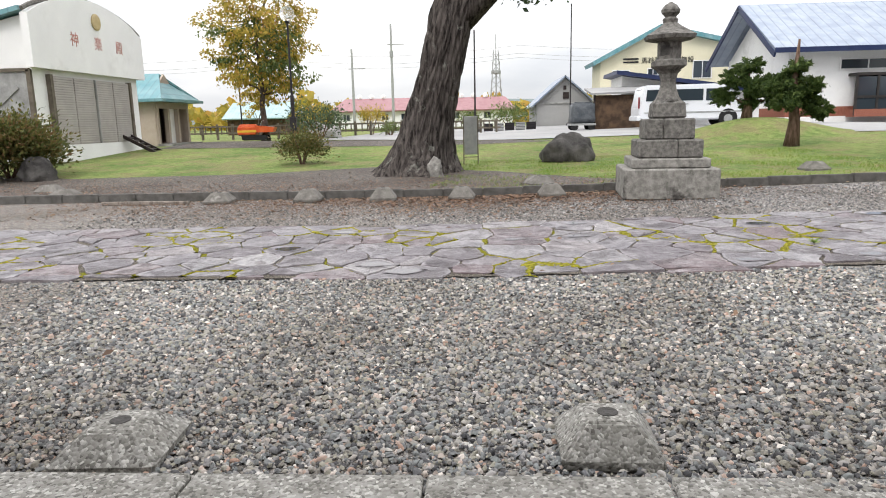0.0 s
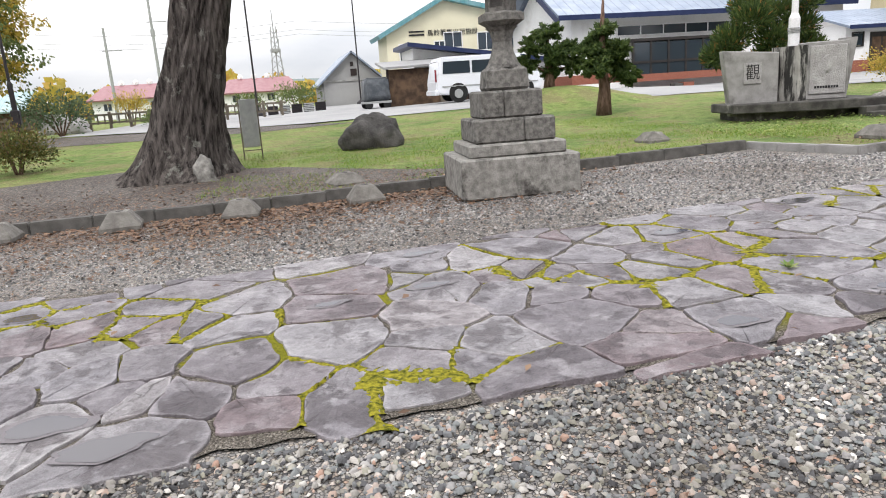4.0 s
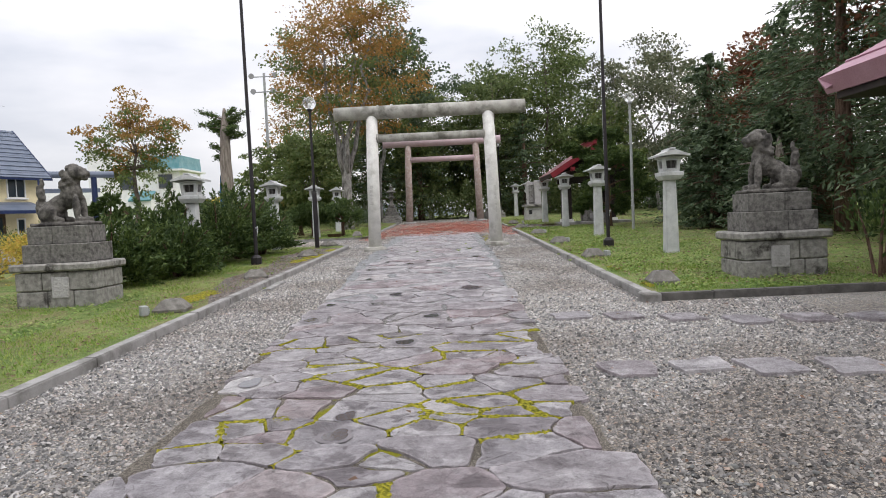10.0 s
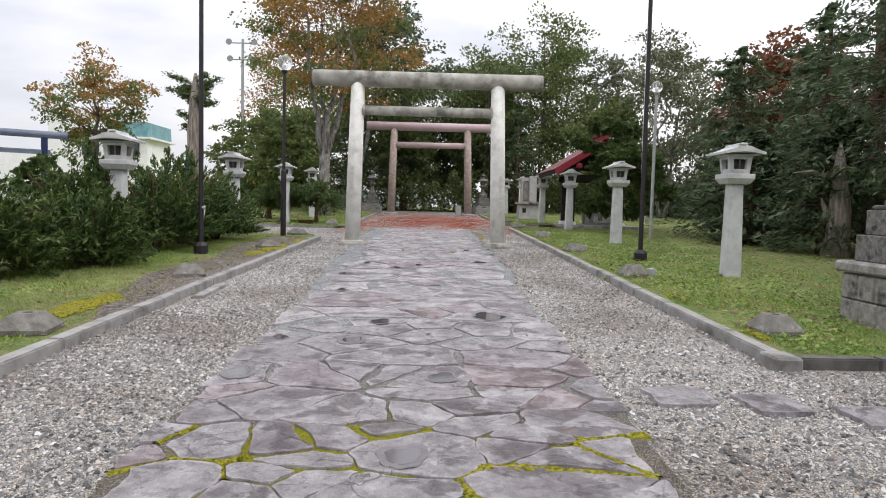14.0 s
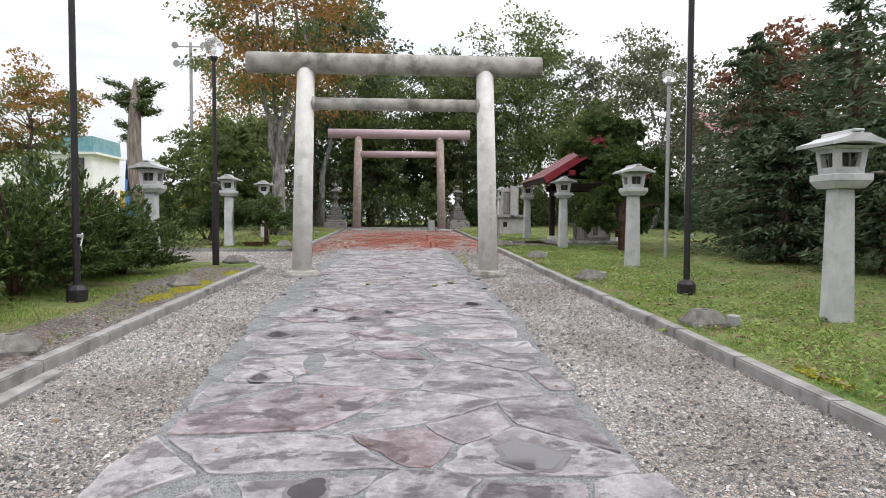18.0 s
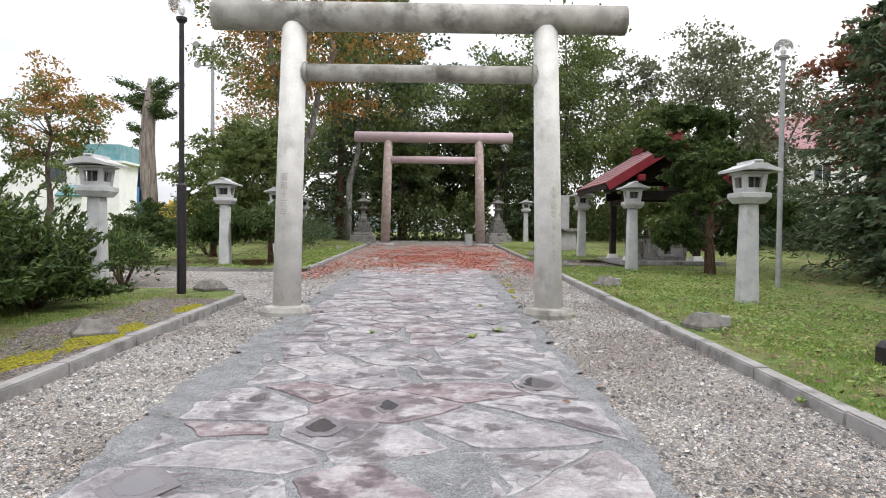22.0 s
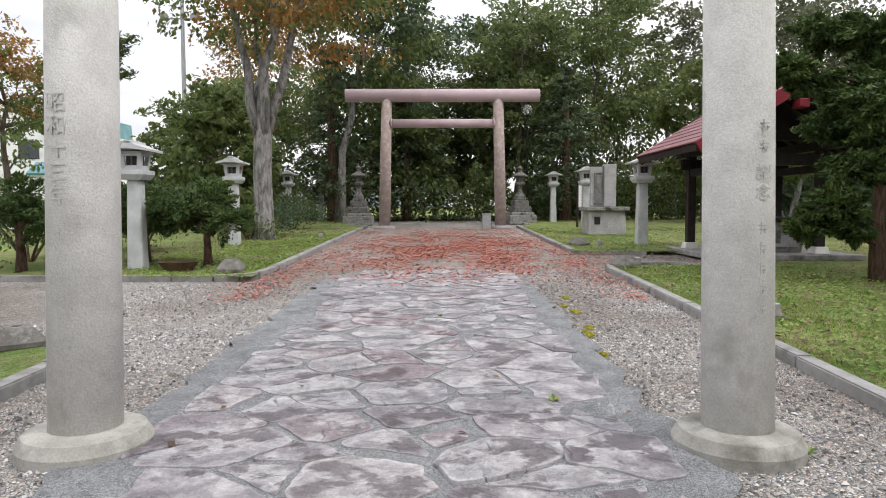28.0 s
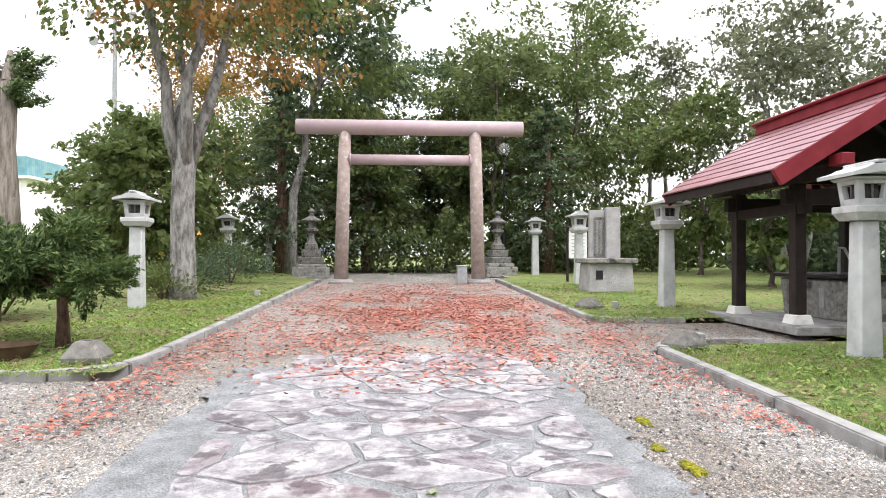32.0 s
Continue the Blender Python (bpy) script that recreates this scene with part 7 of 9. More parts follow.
    mid = np.repeat(clumps, subs, 0) + in_ball(rng, k * subs) * r1 * np.array([1, 1, 0.75 * flat])
    size = np.repeat(0.6 + 0.7 * rng.random((k * subs, 1)), per, 0) * r2
    return np.repeat(mid, per, 0) + in_ball(rng, k * subs * per) * size * np.array([1, 1, 0.55])


def broadleaf(name, label, x, y, h, crown, mat, seed, trunk_r=0.16, bark_mat="bark", clumps=46, per=110, leaf=0.13, base=0.35, trunks=1, lift=0.06, lean=(0, 0), flat=1.0, hollow=0.55, fork=0.0, mat2="", share=0.4, low=0.8):
    """A broadleaved tree: tapered trunk, limbs to each leaf clump, and a ragged crown."""
    rng = np.random.default_rng(seed)
    t = thing(name, label, "tree", (x, y, g(x, y) + lift - 0.05))
    rx, ry, rz = crown
    cz = h - rz * 0.95
    cen = np.array([lean[0], lean[1], cz])
    d = unit(rng.normal(size=(clumps, 3)))
    rad = hollow + (1 - hollow) * rng.random((clumps, 1)) ** 0.6
    cl = cen + d * rad * np.array([rx, ry, rz]) * (0.78 + 0.35 * rng.random((clumps, 1)))
    cl = cl[cl[:, 2] > h * base * low]
    tips = []
    wood = []
    for k in range(trunks):
        a = 2 * math.pi * k / trunks + 0.5
        off = 0.0 if trunks == 1 else 1.0
        foot = np.array([0.12 * off * math.cos(a), 0.12 * off * math.sin(a), 0])
        mid = np.array([lean[0] * 0.4 + off * 0.35 * rx * math.cos(a) * 0.6, lean[1] * 0.4 + off * 0.35 * ry * math.sin(a) * 0.6, h * base * 1.15])
        end = np.array([lean[0] + off * 0.4 * rx * math.cos(a), lean[1] + off * 0.4 * ry * math.sin(a), h * 0.86])
        if fork:
            foot = np.array([0.12 * math.cos(a), 0.12 * math.sin(a), fork * (0.7 + 0.2 * rng.random())])
        pts = limb_points(rng, foot, mid, 4, 0) + limb_points(rng, mid, end, 4, 0)[1:]
        rr = np.linspace(trunk_r, trunk_r * 0.2, len(pts)) * (1 if trunks == 1 else 0.8)
        rr[0] *= 0.8 if fork else 1.45
        wood.append(tube(pts, rr, 10))
        tips += [(np.array(p), r) for p, r in zip(pts[3:], rr[3:])]
    if fork:
        wood.append(tube([(0, 0, 0), (0.03, 0, 0.3), (0, 0.03, fork * 0.5), (0, 0, fork * 0.82), (0, 0, fork * 1.0), (0, 0, fork * 1.22)], [trunk_r * 1.9, trunk_r * 1.5, trunk_r * 1.36, trunk_r * 1.3, trunk_r * 1.0, trunk_r * 0.35], 12))
    part("trunk", join(*wood), bark_mat, t, "", True)
    for c in cl[:: max(1, len(cl) // 26)]:
        below = [(p, r) for p, r in tips if p[2] < c[2] + 0.3] or tips[:1]
        p, r = min(below, key=lambda q: np.linalg.norm(q[0] - c))
        part("limb", tube(limb_points(rng, p, c, 4), np.linspace(max(0.02, r * 0.5), 0.012, 5), 5, False), bark_mat, t, "", True)
    mean = (rx + ry + rz) / 3
    subs = 7
    C = leaf_masses(rng, cl, subs, max(4, int(per * 0.84) // subs), 0.27 * mean, 0.15 * mean, flat)
    n = len(C)
    out = unit(C - cen + rng.normal(size=(n, 3)) * 0.9 * rx)
    up = unit(rng.normal(size=(n, 3)) * 0.7 + np.array([0, 0, 1.0]))
    ln = leaf * (0.7 + 0.7 * rng.random(n))
    out = unit(out + np.array([0, 0, -0.35]))
    second = np.zeros(n, bool)
    if mat2:
        second = np.repeat(rng.random(len(cl)) < share * 2 * (1 - (cl[:, 2] - cl[:, 2].min()) / np.ptp(cl[:, 2])), n // len(cl))
    for m, w in ((mat, ~second), (mat2, second)):
        if w.any():
            part("crown", quads_mesh("crown", C[w], out[w], up[w], ln[w], ln[w] * 0.62, m, 0.15), m, t)
    return t


def conifer(name, label, x, y, h, r, mat, seed, trunk_r=0.14, bark_mat="bark_red", tiers=16, per=26, leaf=0.24, base=0.12, droop=0.25, lift=0.06, shape=0.75):
    """An evergreen of layered branch fans with needle sprays."""
    rng = np.random.default_rng(seed)
    t = thing(name, label, "tree", (x, y, g(x, y) + lift - 0.05))
    part("trunk", tube([(0, 0, 0), (0.04, 0, h * 0.3), (0, 0.04, h * 0.7), (0, 0, h)], [trunk_r * 1.4, trunk_r, trunk_r * 0.6, 0.02], 9), bark_mat, t, "", True)
    C, D, U, wood = [], [], [], []
    for i in range(tiers):
        f = i / (tiers - 1)
        z = h * (base + (0.98 - base) * f)
        reach = r * (1 - f) ** shape * (0.75 + 0.4 * rng.random()) + 0.12
        for k in range(7):
            a = rng.random() * 2 * math.pi
            ln = reach * (0.65 + 0.5 * rng.random())
            tip = np.array([math.cos(a) * ln, math.sin(a) * ln, z - droop * ln + 0.25 * rng.normal() * 0.4])
            root = np.array([0, 0, z])
            if k < 2:
                wood.append(tube([tuple(root), tuple((root + tip) / 2 + np.array([0, 0, 0.08 * ln])), tuple(tip)], [0.03, 0.02, 0.008], 4, False))
            m = per
            s = rng.random((m, 1)) ** 0.6
            p = root + (tip - root) * s + rng.normal(size=(m, 3)) * np.array([0.16, 0.16, 0.07]) * (0.4 + ln * 0.42)
            C.append(p)
            D.append(unit((tip - root) / (ln + 1e-6) + rng.normal(size=(m, 3)) * 0.45 + np.array([0, 0, -0.12])))
            U.append(unit(rng.normal(size=(m, 3)) * 0.45 + np.array([0, 0, 1.0])))
    C, D, U = np.concatenate(C), np.concatenate(D), np.concatenate(U)
    ln = leaf * (0.6 + 0.8 * rng.random(len(C)))
    for w in wood:
        part("branch", w, bark_mat, t)
    part("crown", quads_mesh("crown", C, D, U, ln, ln * 0.36, mat, 0.1), mat, t)
    return t


def shrub(name, label, x, y, r, h, mat, seed, n=2600, leaf=0.07, lift=0.06, stems=5, cat="shrub", open_=0.25):
    """A bush of many short twigs: leaves gathered in uneven clumps over stems."""
    rng = np.random.default_rng(seed)
    t = thing(name, label, cat, (x, y, g(x, y) + lift - 0.03))
    wood = []
    for k in range(stems):
        a = 2 * math.pi * k / stems + rng.random()
        wood.append(tube([(0.05 * math.cos(a), 0.05 * math.sin(a), 0), (0.3 * r * math.cos(a), 0.3 * r * math.sin(a), h * 0.4), (0.6 * r * math.cos(a), 0.6 * r * math.sin(a), h * 0.75)], [0.035, 0.025, 0.01], 6))
    for w in wood:
        part("stem", w, "bark_red", t)
    q = 34
    d = unit(rng.normal(size=(q, 3)))
    d[:, 2] = np.abs(d[:, 2]) * 1.1 - 0.15
    cl = d * (0.45 + 0.5 * rng.random((q, 1))) * np.array([r, r, h * 0.5]) + np.array([0, 0, h * 0.48])
    k = n // q
    size = np.repeat(0.2 * r + 0.08 * rng.random((q, 1)), k, 0)
    C = np.repeat(cl, k, 0) + rng.normal(size=(q * k, 3)) * size * np.array([1, 1, 0.8])
    C[:, 2] = np.maximum(C[:, 2], 0.03)
    D = unit(C - np.array([0, 0, h * 0.2]) + rng.normal(size=C.shape) * 0.5 * r)
    U = unit(rng.normal(size=C.shape) * 0.6 + np.array([0, 0, 1.0]))
    ln = leaf * (0.6 + 0.9 * rng.random(len(C)))
    if n > 5000 and leaf < 0.1:
        core = in_ball(rng, 900) * np.array([0.72 * r, 0.72 * r, 0.36 * h]) + np.array([0, 0, 0.42 * h])
        C, D, U = np.concatenate([C, core]), np.concatenate([D, unit(rng.normal(size=(900, 3)))]), np.concatenate([U, unit(rng.normal(size=(900, 3)))])
        ln = np.concatenate([ln, np.full(900, 3.6 * leaf)])
    part("foliage", quads_mesh("foliage", C, D, U, ln, ln * (0.27 if n > 5000 and leaf < 0.1 else 0.42), mat, 0.1), mat, t)
    return t


def pruned_yew(x, y, h, seed, pads, label, lift=0.1, snag=0.0, trunk=0.14):
    """A garden yew clipped into loose pads round a bare lower trunk."""
    rng = np.random.default_rng(seed)
    t = thing("garden_yew", label, "tree", (x, y, g(x, y) + lift - 0.04))
    pts = [(0, 0, 0), (0.05, 0.03, h * 0.3), (-0.04, 0.02, h * 0.6), (0.02, 0, h * 0.85 + snag)]
    part("trunk", tube(pts, [trunk * 1.5, trunk, trunk * 0.75, trunk * 0.2], 10), "bark_red", t, "", True)
    C, D, U, wood = [], [], [], []
    for px, py, pz, pr in pads:
        c = np.array([px, py, pz])
        wood.append(tube([(0, 0, max(0.3, pz - 0.35)), (px * 0.5, py * 0.5, pz - 0.12), (px, py, pz - 0.05)], [0.045, 0.03, 0.015], 5))
        k = int(16 + 26 * pr)
        sp = c + in_ball(rng, k) * np.array([pr, pr, pr * 0.7])
        q = int(120 + 80 * pr)
        pr *= 1.22
        aim = unit(sp - c + np.array([0, 0, -0.15 * pr]) + rng.normal(size=(k, 3)) * 0.15 * pr)
        along = rng.random((k * q, 1))
        p = np.repeat(sp, q, 0) + np.repeat(aim, q, 0) * (along - 0.35) * 0.55 * pr + rng.normal(size=(k * q, 3)) * np.array([0.085, 0.085, 0.05]) * (0.5 + pr) * (1.15 - along)
        m = k * q
        C.append(p)
        D.append(unit(np.repeat(aim, q, 0) + rng.normal(size=(m, 3)) * 0.5 + np.array([0, 0, 0.25])))
        U.append(unit(rng.normal(size=(m, 3)) * 0.8 + np.array([0, 0, 0.7])))
    C, D, U = np.concatenate(C), np.concatenate(D), np.concatenate(U)
    ln = (0.085 if h < 2 else 0.115) * (0.6 + 0.9 * rng.random(len(C)))
    for w in wood:
        part("branch", w, "bark_red", t)
    part("crown", quads_mesh("crown", C, D, U, ln, ln * 0.28, "leaf_yew", 0.1), "leaf_yew", t)
    return t


def build_old_tree():
    """The huge old tree by the yard: flared roots, leaning ridged trunk, one heavy limb."""
    x, y = -1.75, 17.3
    t = thing("old_tree", "huge old tree with deeply ridged grey bark", "tree", (x, y, g(x, y) + 0.06))
    bm = bmesh.new()
    seg, rows = 128, 90
    H = 6.5
    rings = []
    for j in range(rows + 1):
        f = j / rows
        z = H * f
        cx, cy = 0.08 + 0.275 * z, 0.1 * f
        r0 = 0.68 - 0.05 * min(z, 3) + 0.62 * math.exp(-z / 0.42)
        ring = []
        for i in range(seg):
            a = 2 * math.pi * i / seg
            lobe = 0.16 * math.exp(-z / 0.7) * math.sin(5 * a + 0.8) + 0.06 * math.sin(3 * a + z)
            gro = abs(noise.noise(Vector((math.cos(a) * 7.5, math.sin(a) * 7.5, z * 0.7)))) + 0.5 * abs(noise.noise(Vector((math.cos(a) * 17, math.sin(a) * 17, z * 1.9 + 4))))
            rr = r0 * (1 + lobe) * (0.86 + 0.27 * gro)
            ring.append(bm.verts.new((cx + rr * math.cos(a), cy + rr * math.sin(a), z - 0.06)))
        rings.append(ring)
    for p, q in zip(rings, rings[1:]):
        for i in range(seg):
            bm.faces.new((p[i], p[(i + 1) % seg], q[(i + 1) % seg], q[i]))
    bm.faces.new(rings[-1])
    part("trunk", bm, "bark_big", t, "", True)
    part("limb", tube([(1.3, 0, 3.7), (2.2, -0.2, 4.5), (3.6, -0.4, 5.3), (5.2, -0.5, 6.3)], [0.36, 0.3, 0.22, 0.1], 14), "bark_big", t, "", True)
    part("limb", tube([(1.6, 0.1, 5.6), (-0.4, 0.6, 7.2), (-2.6, 1.0, 8.8)], [0.35, 0.28, 0.12], 12), "bark_big", t, "", True)
    rng = np.random.default_rng(5)
    cl = np.array([(2.9, -0.6, 4.25), (3.3, -0.5, 4.5), (2.5, -0.4, 4.6), (3.9, -0.6, 5.2), (4.8, -0.4, 6.0), (1.5, 0.2, 7.4), (-1.2, 0.8, 8.6), (3.0, 0.8, 7.6), (-3.0, 1.2, 9.2), (0.8, -1.0, 9.2), (2.2, 1.5, 9.4), (5.5, 0.3, 7.4)])
    n = 420
    C = np.repeat(cl, n, 0) + rng.normal(size=(len(cl) * n, 3)) * np.repeat(np.array([0.3] * 3 + [0.6] * 9), n)[:, None] * np.array([1, 1, 0.5])
    ln = 0.13 * (0.6 + 0.8 * rng.random(len(C)))
    part("crown", quads_mesh("crown", C, unit(rng.normal(size=C.shape)), unit(rng.normal(size=C.shape) + np.array([0, 0, 1])), ln, ln * 0.6, "leaf_dark", 0.1), "leaf_dark", t)


build_old_tree()


def build_mound():
    bm = bmesh.new()
    bmesh.ops.create_grid(bm, x_segments=24, y_segments=24, size=1)
    for v in bm.verts:
        r = v.co.length
        x, y = 9.9 + v.co.x * 3.6, 25.3 + v.co.y * 2.6
        v.co = Vector((x, y, g(x, y) + 0.06 + 0.6 * smooth(1.05 - r)))
    setting("mound", bm, "grass", "low grassy mound under a garden yew", "lawn", True)


build_mound()
pruned_yew(9.6, 25.6, 2.0, 11, [(0, 0, 1.85, 0.42), (-0.5, 0, 1.45, 0.4), (0.55, -0.1, 1.3, 0.42), (-0.8, 0.1, 0.9, 0.4), (0.95, 0, 0.8, 0.42), (0.1, -0.3, 1.15, 0.4), (0.2, 0.1, 0.65, 0.35)], "dark green clipped garden yew on a mound", 0.6)
pruned_yew(9.05, 20.6, 2.5, 12, [(0, 0, 2.25, 0.3), (-0.45, 0, 1.75, 0.32), (0.4, -0.1, 1.7, 0.36), (-0.25, -0.2, 1.3, 0.36), (0.65, 0, 1.1, 0.36), (0.35, 0.2, 1.3, 0.32), (-0.05, 0.2, 1.85, 0.34)], "garden yew with a dead broken top on the lawn", 0.1, 0.9, 0.15)


def build_pine():
    rng = np.random.default_rng(31)
    x, y = 11.9, 17.8
    t = thing("garden_pine", "bushy garden pine with some brown needles behind the memorial", "tree", (x, y, g(x, y) + 0.06))
    part("trunk", tube([(0, 0, 0), (0.05, 0.05, 1.0), (0.1, 0, 1.9)], [0.16, 0.13, 0.06], 10), "bark_red", t, "", True)
    for mat, m, lab in (("leaf_yew", 15000, ""), ("leaf_orange", 900, "brown dying needles")):
        pads = np.array([(-1.0, 0, 1.75), (-0.6, -0.2, 2.2), (0.9, 0, 2.0), (1.15, 0.1, 1.5), (0.0, -0.2, 1.7), (0.9, -0.1, 2.6), (-0.4, 0.2, 2.5), (0.3, 0.1, 2.3), (-1.2, 0.1, 1.4), (0.2, 0.1, 1.3)])
        k = rng.integers(0, len(pads), m)
        d = unit(rng.normal(size=(m, 3)))
        C = pads[k] + d * rng.random((m, 1)) ** 0.4 * np.array([0.48, 0.48, 0.36])
        D = unit(d + np.array([0, 0, 0.7]) + rng.normal(size=(m, 3)) * 0.3)
        ln = 0.15 * (0.7 + 0.6 * rng.random(m))
        part("crown", quads_mesh("crown", C, D, unit(rng.normal(size=(m, 3))), ln, ln * 0.2, mat), mat, t, lab)


build_pine()
# trees behind the start
broadleaf("autumn_tree", "tree turning yellow and rusty beyond the lamp", -11.4, 36.0, 10.4, (2.9, 2.9, 4.3), "leaf_yellow", 41, 0.2, "bark", 95, 230, 0.17, 0.2, 1, 0.06, (0, 0), 0.8, 0.4, 0.0, "leaf_mid", 0.2)
broadleaf("young_tree", "small bright green tree by the fence", -15.5, 47.5, 4.2, (1.3, 1.3, 1.5), "leaf_yellow", 42, 0.07, "bark", 24, 70, 0.16, 0.25)
shrub("shrub", "loose leafy shrub on the lawn", -5.3, 20.2, 0.7, 1.0, "leaf_bronze", 43, 4600, 0.075, 0.1)
shrub("shrub", "dense dark green shrub with some yellow leaves by the hall", -12.6, 17.7, 1.45, 1.65, "leaf_bronze", 44, 16000, 0.13, 0.08)
shrub("shrub", "dark evergreen shrub by the lamp", -8.0, 34.2, 1.5, 1.7, "leaf_dark", 45, 2200, 0.14, 0.08)
shrub("shrub", "round green bush at the fence", -5.2, 39.6, 0.7, 0.75, "leaf_mid", 46, 1200, 0.09, 0.08)
shrub("shrub", "green bush beyond the fence", -6.9, 43.5, 0.9, 2.0, "leaf_yellow", 47, 1200, 0.12, 0.08)
shrub("shrub", "pale green bush beside the barn", 2.4, 60.0, 1.9, 2.2, "leaf_mid", 48, 1600, 0.2, 0.08)
shrub("shrub", "green bush behind the crates", -0.9, 48.0, 0.9, 1.5, "leaf_mid", 49, 1000, 0.14, 0.08)
for i, (sx, sy, sr, sh, sm) in enumerate(((19.4, 18.4, 1.2, 1.1, "leaf_yellow"), (20.6, 22.0, 1.2, 1.1, "leaf_yellow"), (17.6, 18.4, 0.9, 0.8, "leaf_silver"), (21.8, 17.6, 1.3, 1.2, "leaf_yellow"), (24.5, 20.5, 1.0, 1.0, "leaf_yellow"), (26.5, 21.8, 1.2, 1.0, "leaf_mid"))):
    shrub("garden_shrub", "yellowing garden shrub among stones" if sm == "leaf_yellow" else "dull green garden shrub by the stones", sx, sy, sr * 0.9, sh, sm, 60 + i, 3200, 0.085, 0.08)


def build_far_woods():
    """A far belt of woods and hill as a single ragged mass of leaves."""
    rng = np.random.default_rng(77)
    m = 9000
    ang = rng.uniform(-60, 75, m)
    a = np.radians(ang)
    dist = rng.uniform(150, 175, m)
    top = 3.5 + 4.5 * (0.5 + 0.5 * np.sin(ang * 0.31) * np.sin(ang * 0.83 + 1.0)) + 2.0 * np.sin(ang * 2.1) * 0.5
    C = np.stack([np.sin(a) * dist, np.cos(a) * dist, 0.5 + top * rng.random(m) ** 0.7], 1)
    D, U = unit(rng.normal(size=(m, 3))), unit(rng.normal(size=(m, 3)))
    ln = 2.0 * (0.6 + 0.9 * rng.random(m))
    ob = part("far_woods", quads_mesh("far_woods", C, D, U, ln, ln * 0.7, "leaf_yellow"), "leaf_yellow")
    tagged(ob, "distant belt of yellow-green autumn woods", "woods", "", "stuff")
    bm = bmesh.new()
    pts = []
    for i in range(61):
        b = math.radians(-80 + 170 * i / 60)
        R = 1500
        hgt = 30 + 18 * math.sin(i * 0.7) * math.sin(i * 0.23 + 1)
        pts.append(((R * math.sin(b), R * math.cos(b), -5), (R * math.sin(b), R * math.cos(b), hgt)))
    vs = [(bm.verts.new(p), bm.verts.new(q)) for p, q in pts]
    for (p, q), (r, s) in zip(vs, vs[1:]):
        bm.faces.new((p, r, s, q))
    tagged(part("backdrop", bm, "distant"), "distant hills painted hazy blue-grey", "backdrop", "", "structure")


build_far_woods()
# along the path, left
def yew_bush(x, y, r, h, seed):
    """A low spreading yew: sprays of needles reaching out in layers, dark between them."""
    rng = np.random.default_rng(seed)
    t = thing("yew_shrub", "low spreading dark green yew shrub", "shrub", (x, y, g(x, y) + 0.04), 0, "yew shrubs")
    for k in range(6):
        a = 2 * math.pi * k / 6 + rng.random()
        part("stem", tube([(0.04 * math.cos(a), 0.04 * math.sin(a), 0), (0.35 * r * math.cos(a), 0.35 * r * math.sin(a), 0.45 * h), (0.7 * r * math.cos(a), 0.7 * r * math.sin(a), 0.7 * h)], [0.04, 0.03, 0.012], 6), "bark_red", t)
    k, q = 190, 95
    d = unit(rng.normal(size=(k, 3)) * np.array([1, 1, 0.8]))
    d[:, 2] = np.abs(d[:, 2])
    root = d * (0.2 + 0.5 * rng.random((k, 1))) * np.array([r, r, 0.95 * h]) + np.array([0, 0, 0.12 * h])
    aim = unit(d * np.array([1, 1, 0.55]) + np.array([0, 0, 0.25]) + rng.normal(size=(k, 3)) * 0.22)
    reach = r * (0.3 + 0.28 * rng.random((k, 1)))
    f = rng.random((k * q, 1))
    A = np.repeat(aim, q, 0)
    C = np.repeat(root, q, 0) + A * f * np.repeat(reach, q, 0) + rng.normal(size=(k * q, 3)) * np.array([0.09, 0.09, 0.045]) * (1.15 - f)
    C[:, 2] = np.clip(C[:, 2], 0.03, None)
    D = unit(A + rng.normal(size=C.shape) * 0.55)
    U = unit(rng.normal(size=C.shape) * 0.6 + np.array([0, 0, 1.0]))
    ln = 0.115 * (0.6 + 0.8 * rng.random(len(C)))
    part("foliage", quads_mesh("foliage", C, D, U, ln, ln * 0.3, "leaf_yew", 0.1), "leaf_yew", t)


for i, (sx, sy, sr, sh) in enumerate(((18.0, 14.5, 1.35, 1.75), (19.7, 13.7, 1.15, 1.6), (21.3, 14.6, 1.4, 2.4), (22.9, 13.8, 1.4, 2.5), (24.6, 13.8, 1.5, 2.55), (26.3, 13.5, 1.2, 1.85), (27.0, 15.0, 1.2, 1.8))):
    yew_bush(sx, sy, sr, sh, 80 + i)
pruned_yew(36.95, 13.9, 1.6, 90, [(0, 0, 1.5, 0.5), (-0.6, 0.2, 1.3, 0.5), (0.6, 0, 1.2, 0.55), (0.1, 0.6, 1.1, 0.5), (-0.3, -0.5, 1.2, 0.5)], "garden yew with a reddish bare trunk", 0.08, 0, 0.075)
pruned_yew(36.2, 12.3, 1.6, 91, [(0, 0, 1.5, 0.5), (-0.5, 0.4, 1.3, 0.5), (0.6, 0.1, 1.3, 0.5), (0.1, 0.7, 1.1, 0.45), (-0.2, -0.5, 1.0, 0.5)], "spreading garden yew beside the kerb", 0.08, 0, 0.075)
pruned_yew(35.3, 15.6, 1.6, 92, [(0, 0, 1.5, 0.55), (-0.6, 0.2, 1.2, 0.5), (0.6, 0, 1.2, 0.5), (0, -0.6, 1.0, 0.5)], "garden yew with dense low pads", 0.08, 0, 0.08)
pruned_yew(39.2, 15.0, 1.5, 93, [(0, 0, 1.4, 0.5), (-0.6, 0.2, 1.1, 0.5), (0.6, 0, 1.2, 0.5), (0, -0.5, 0.9, 0.45)], "small garden yew among ground cover", 0.08, 0, 0.1)
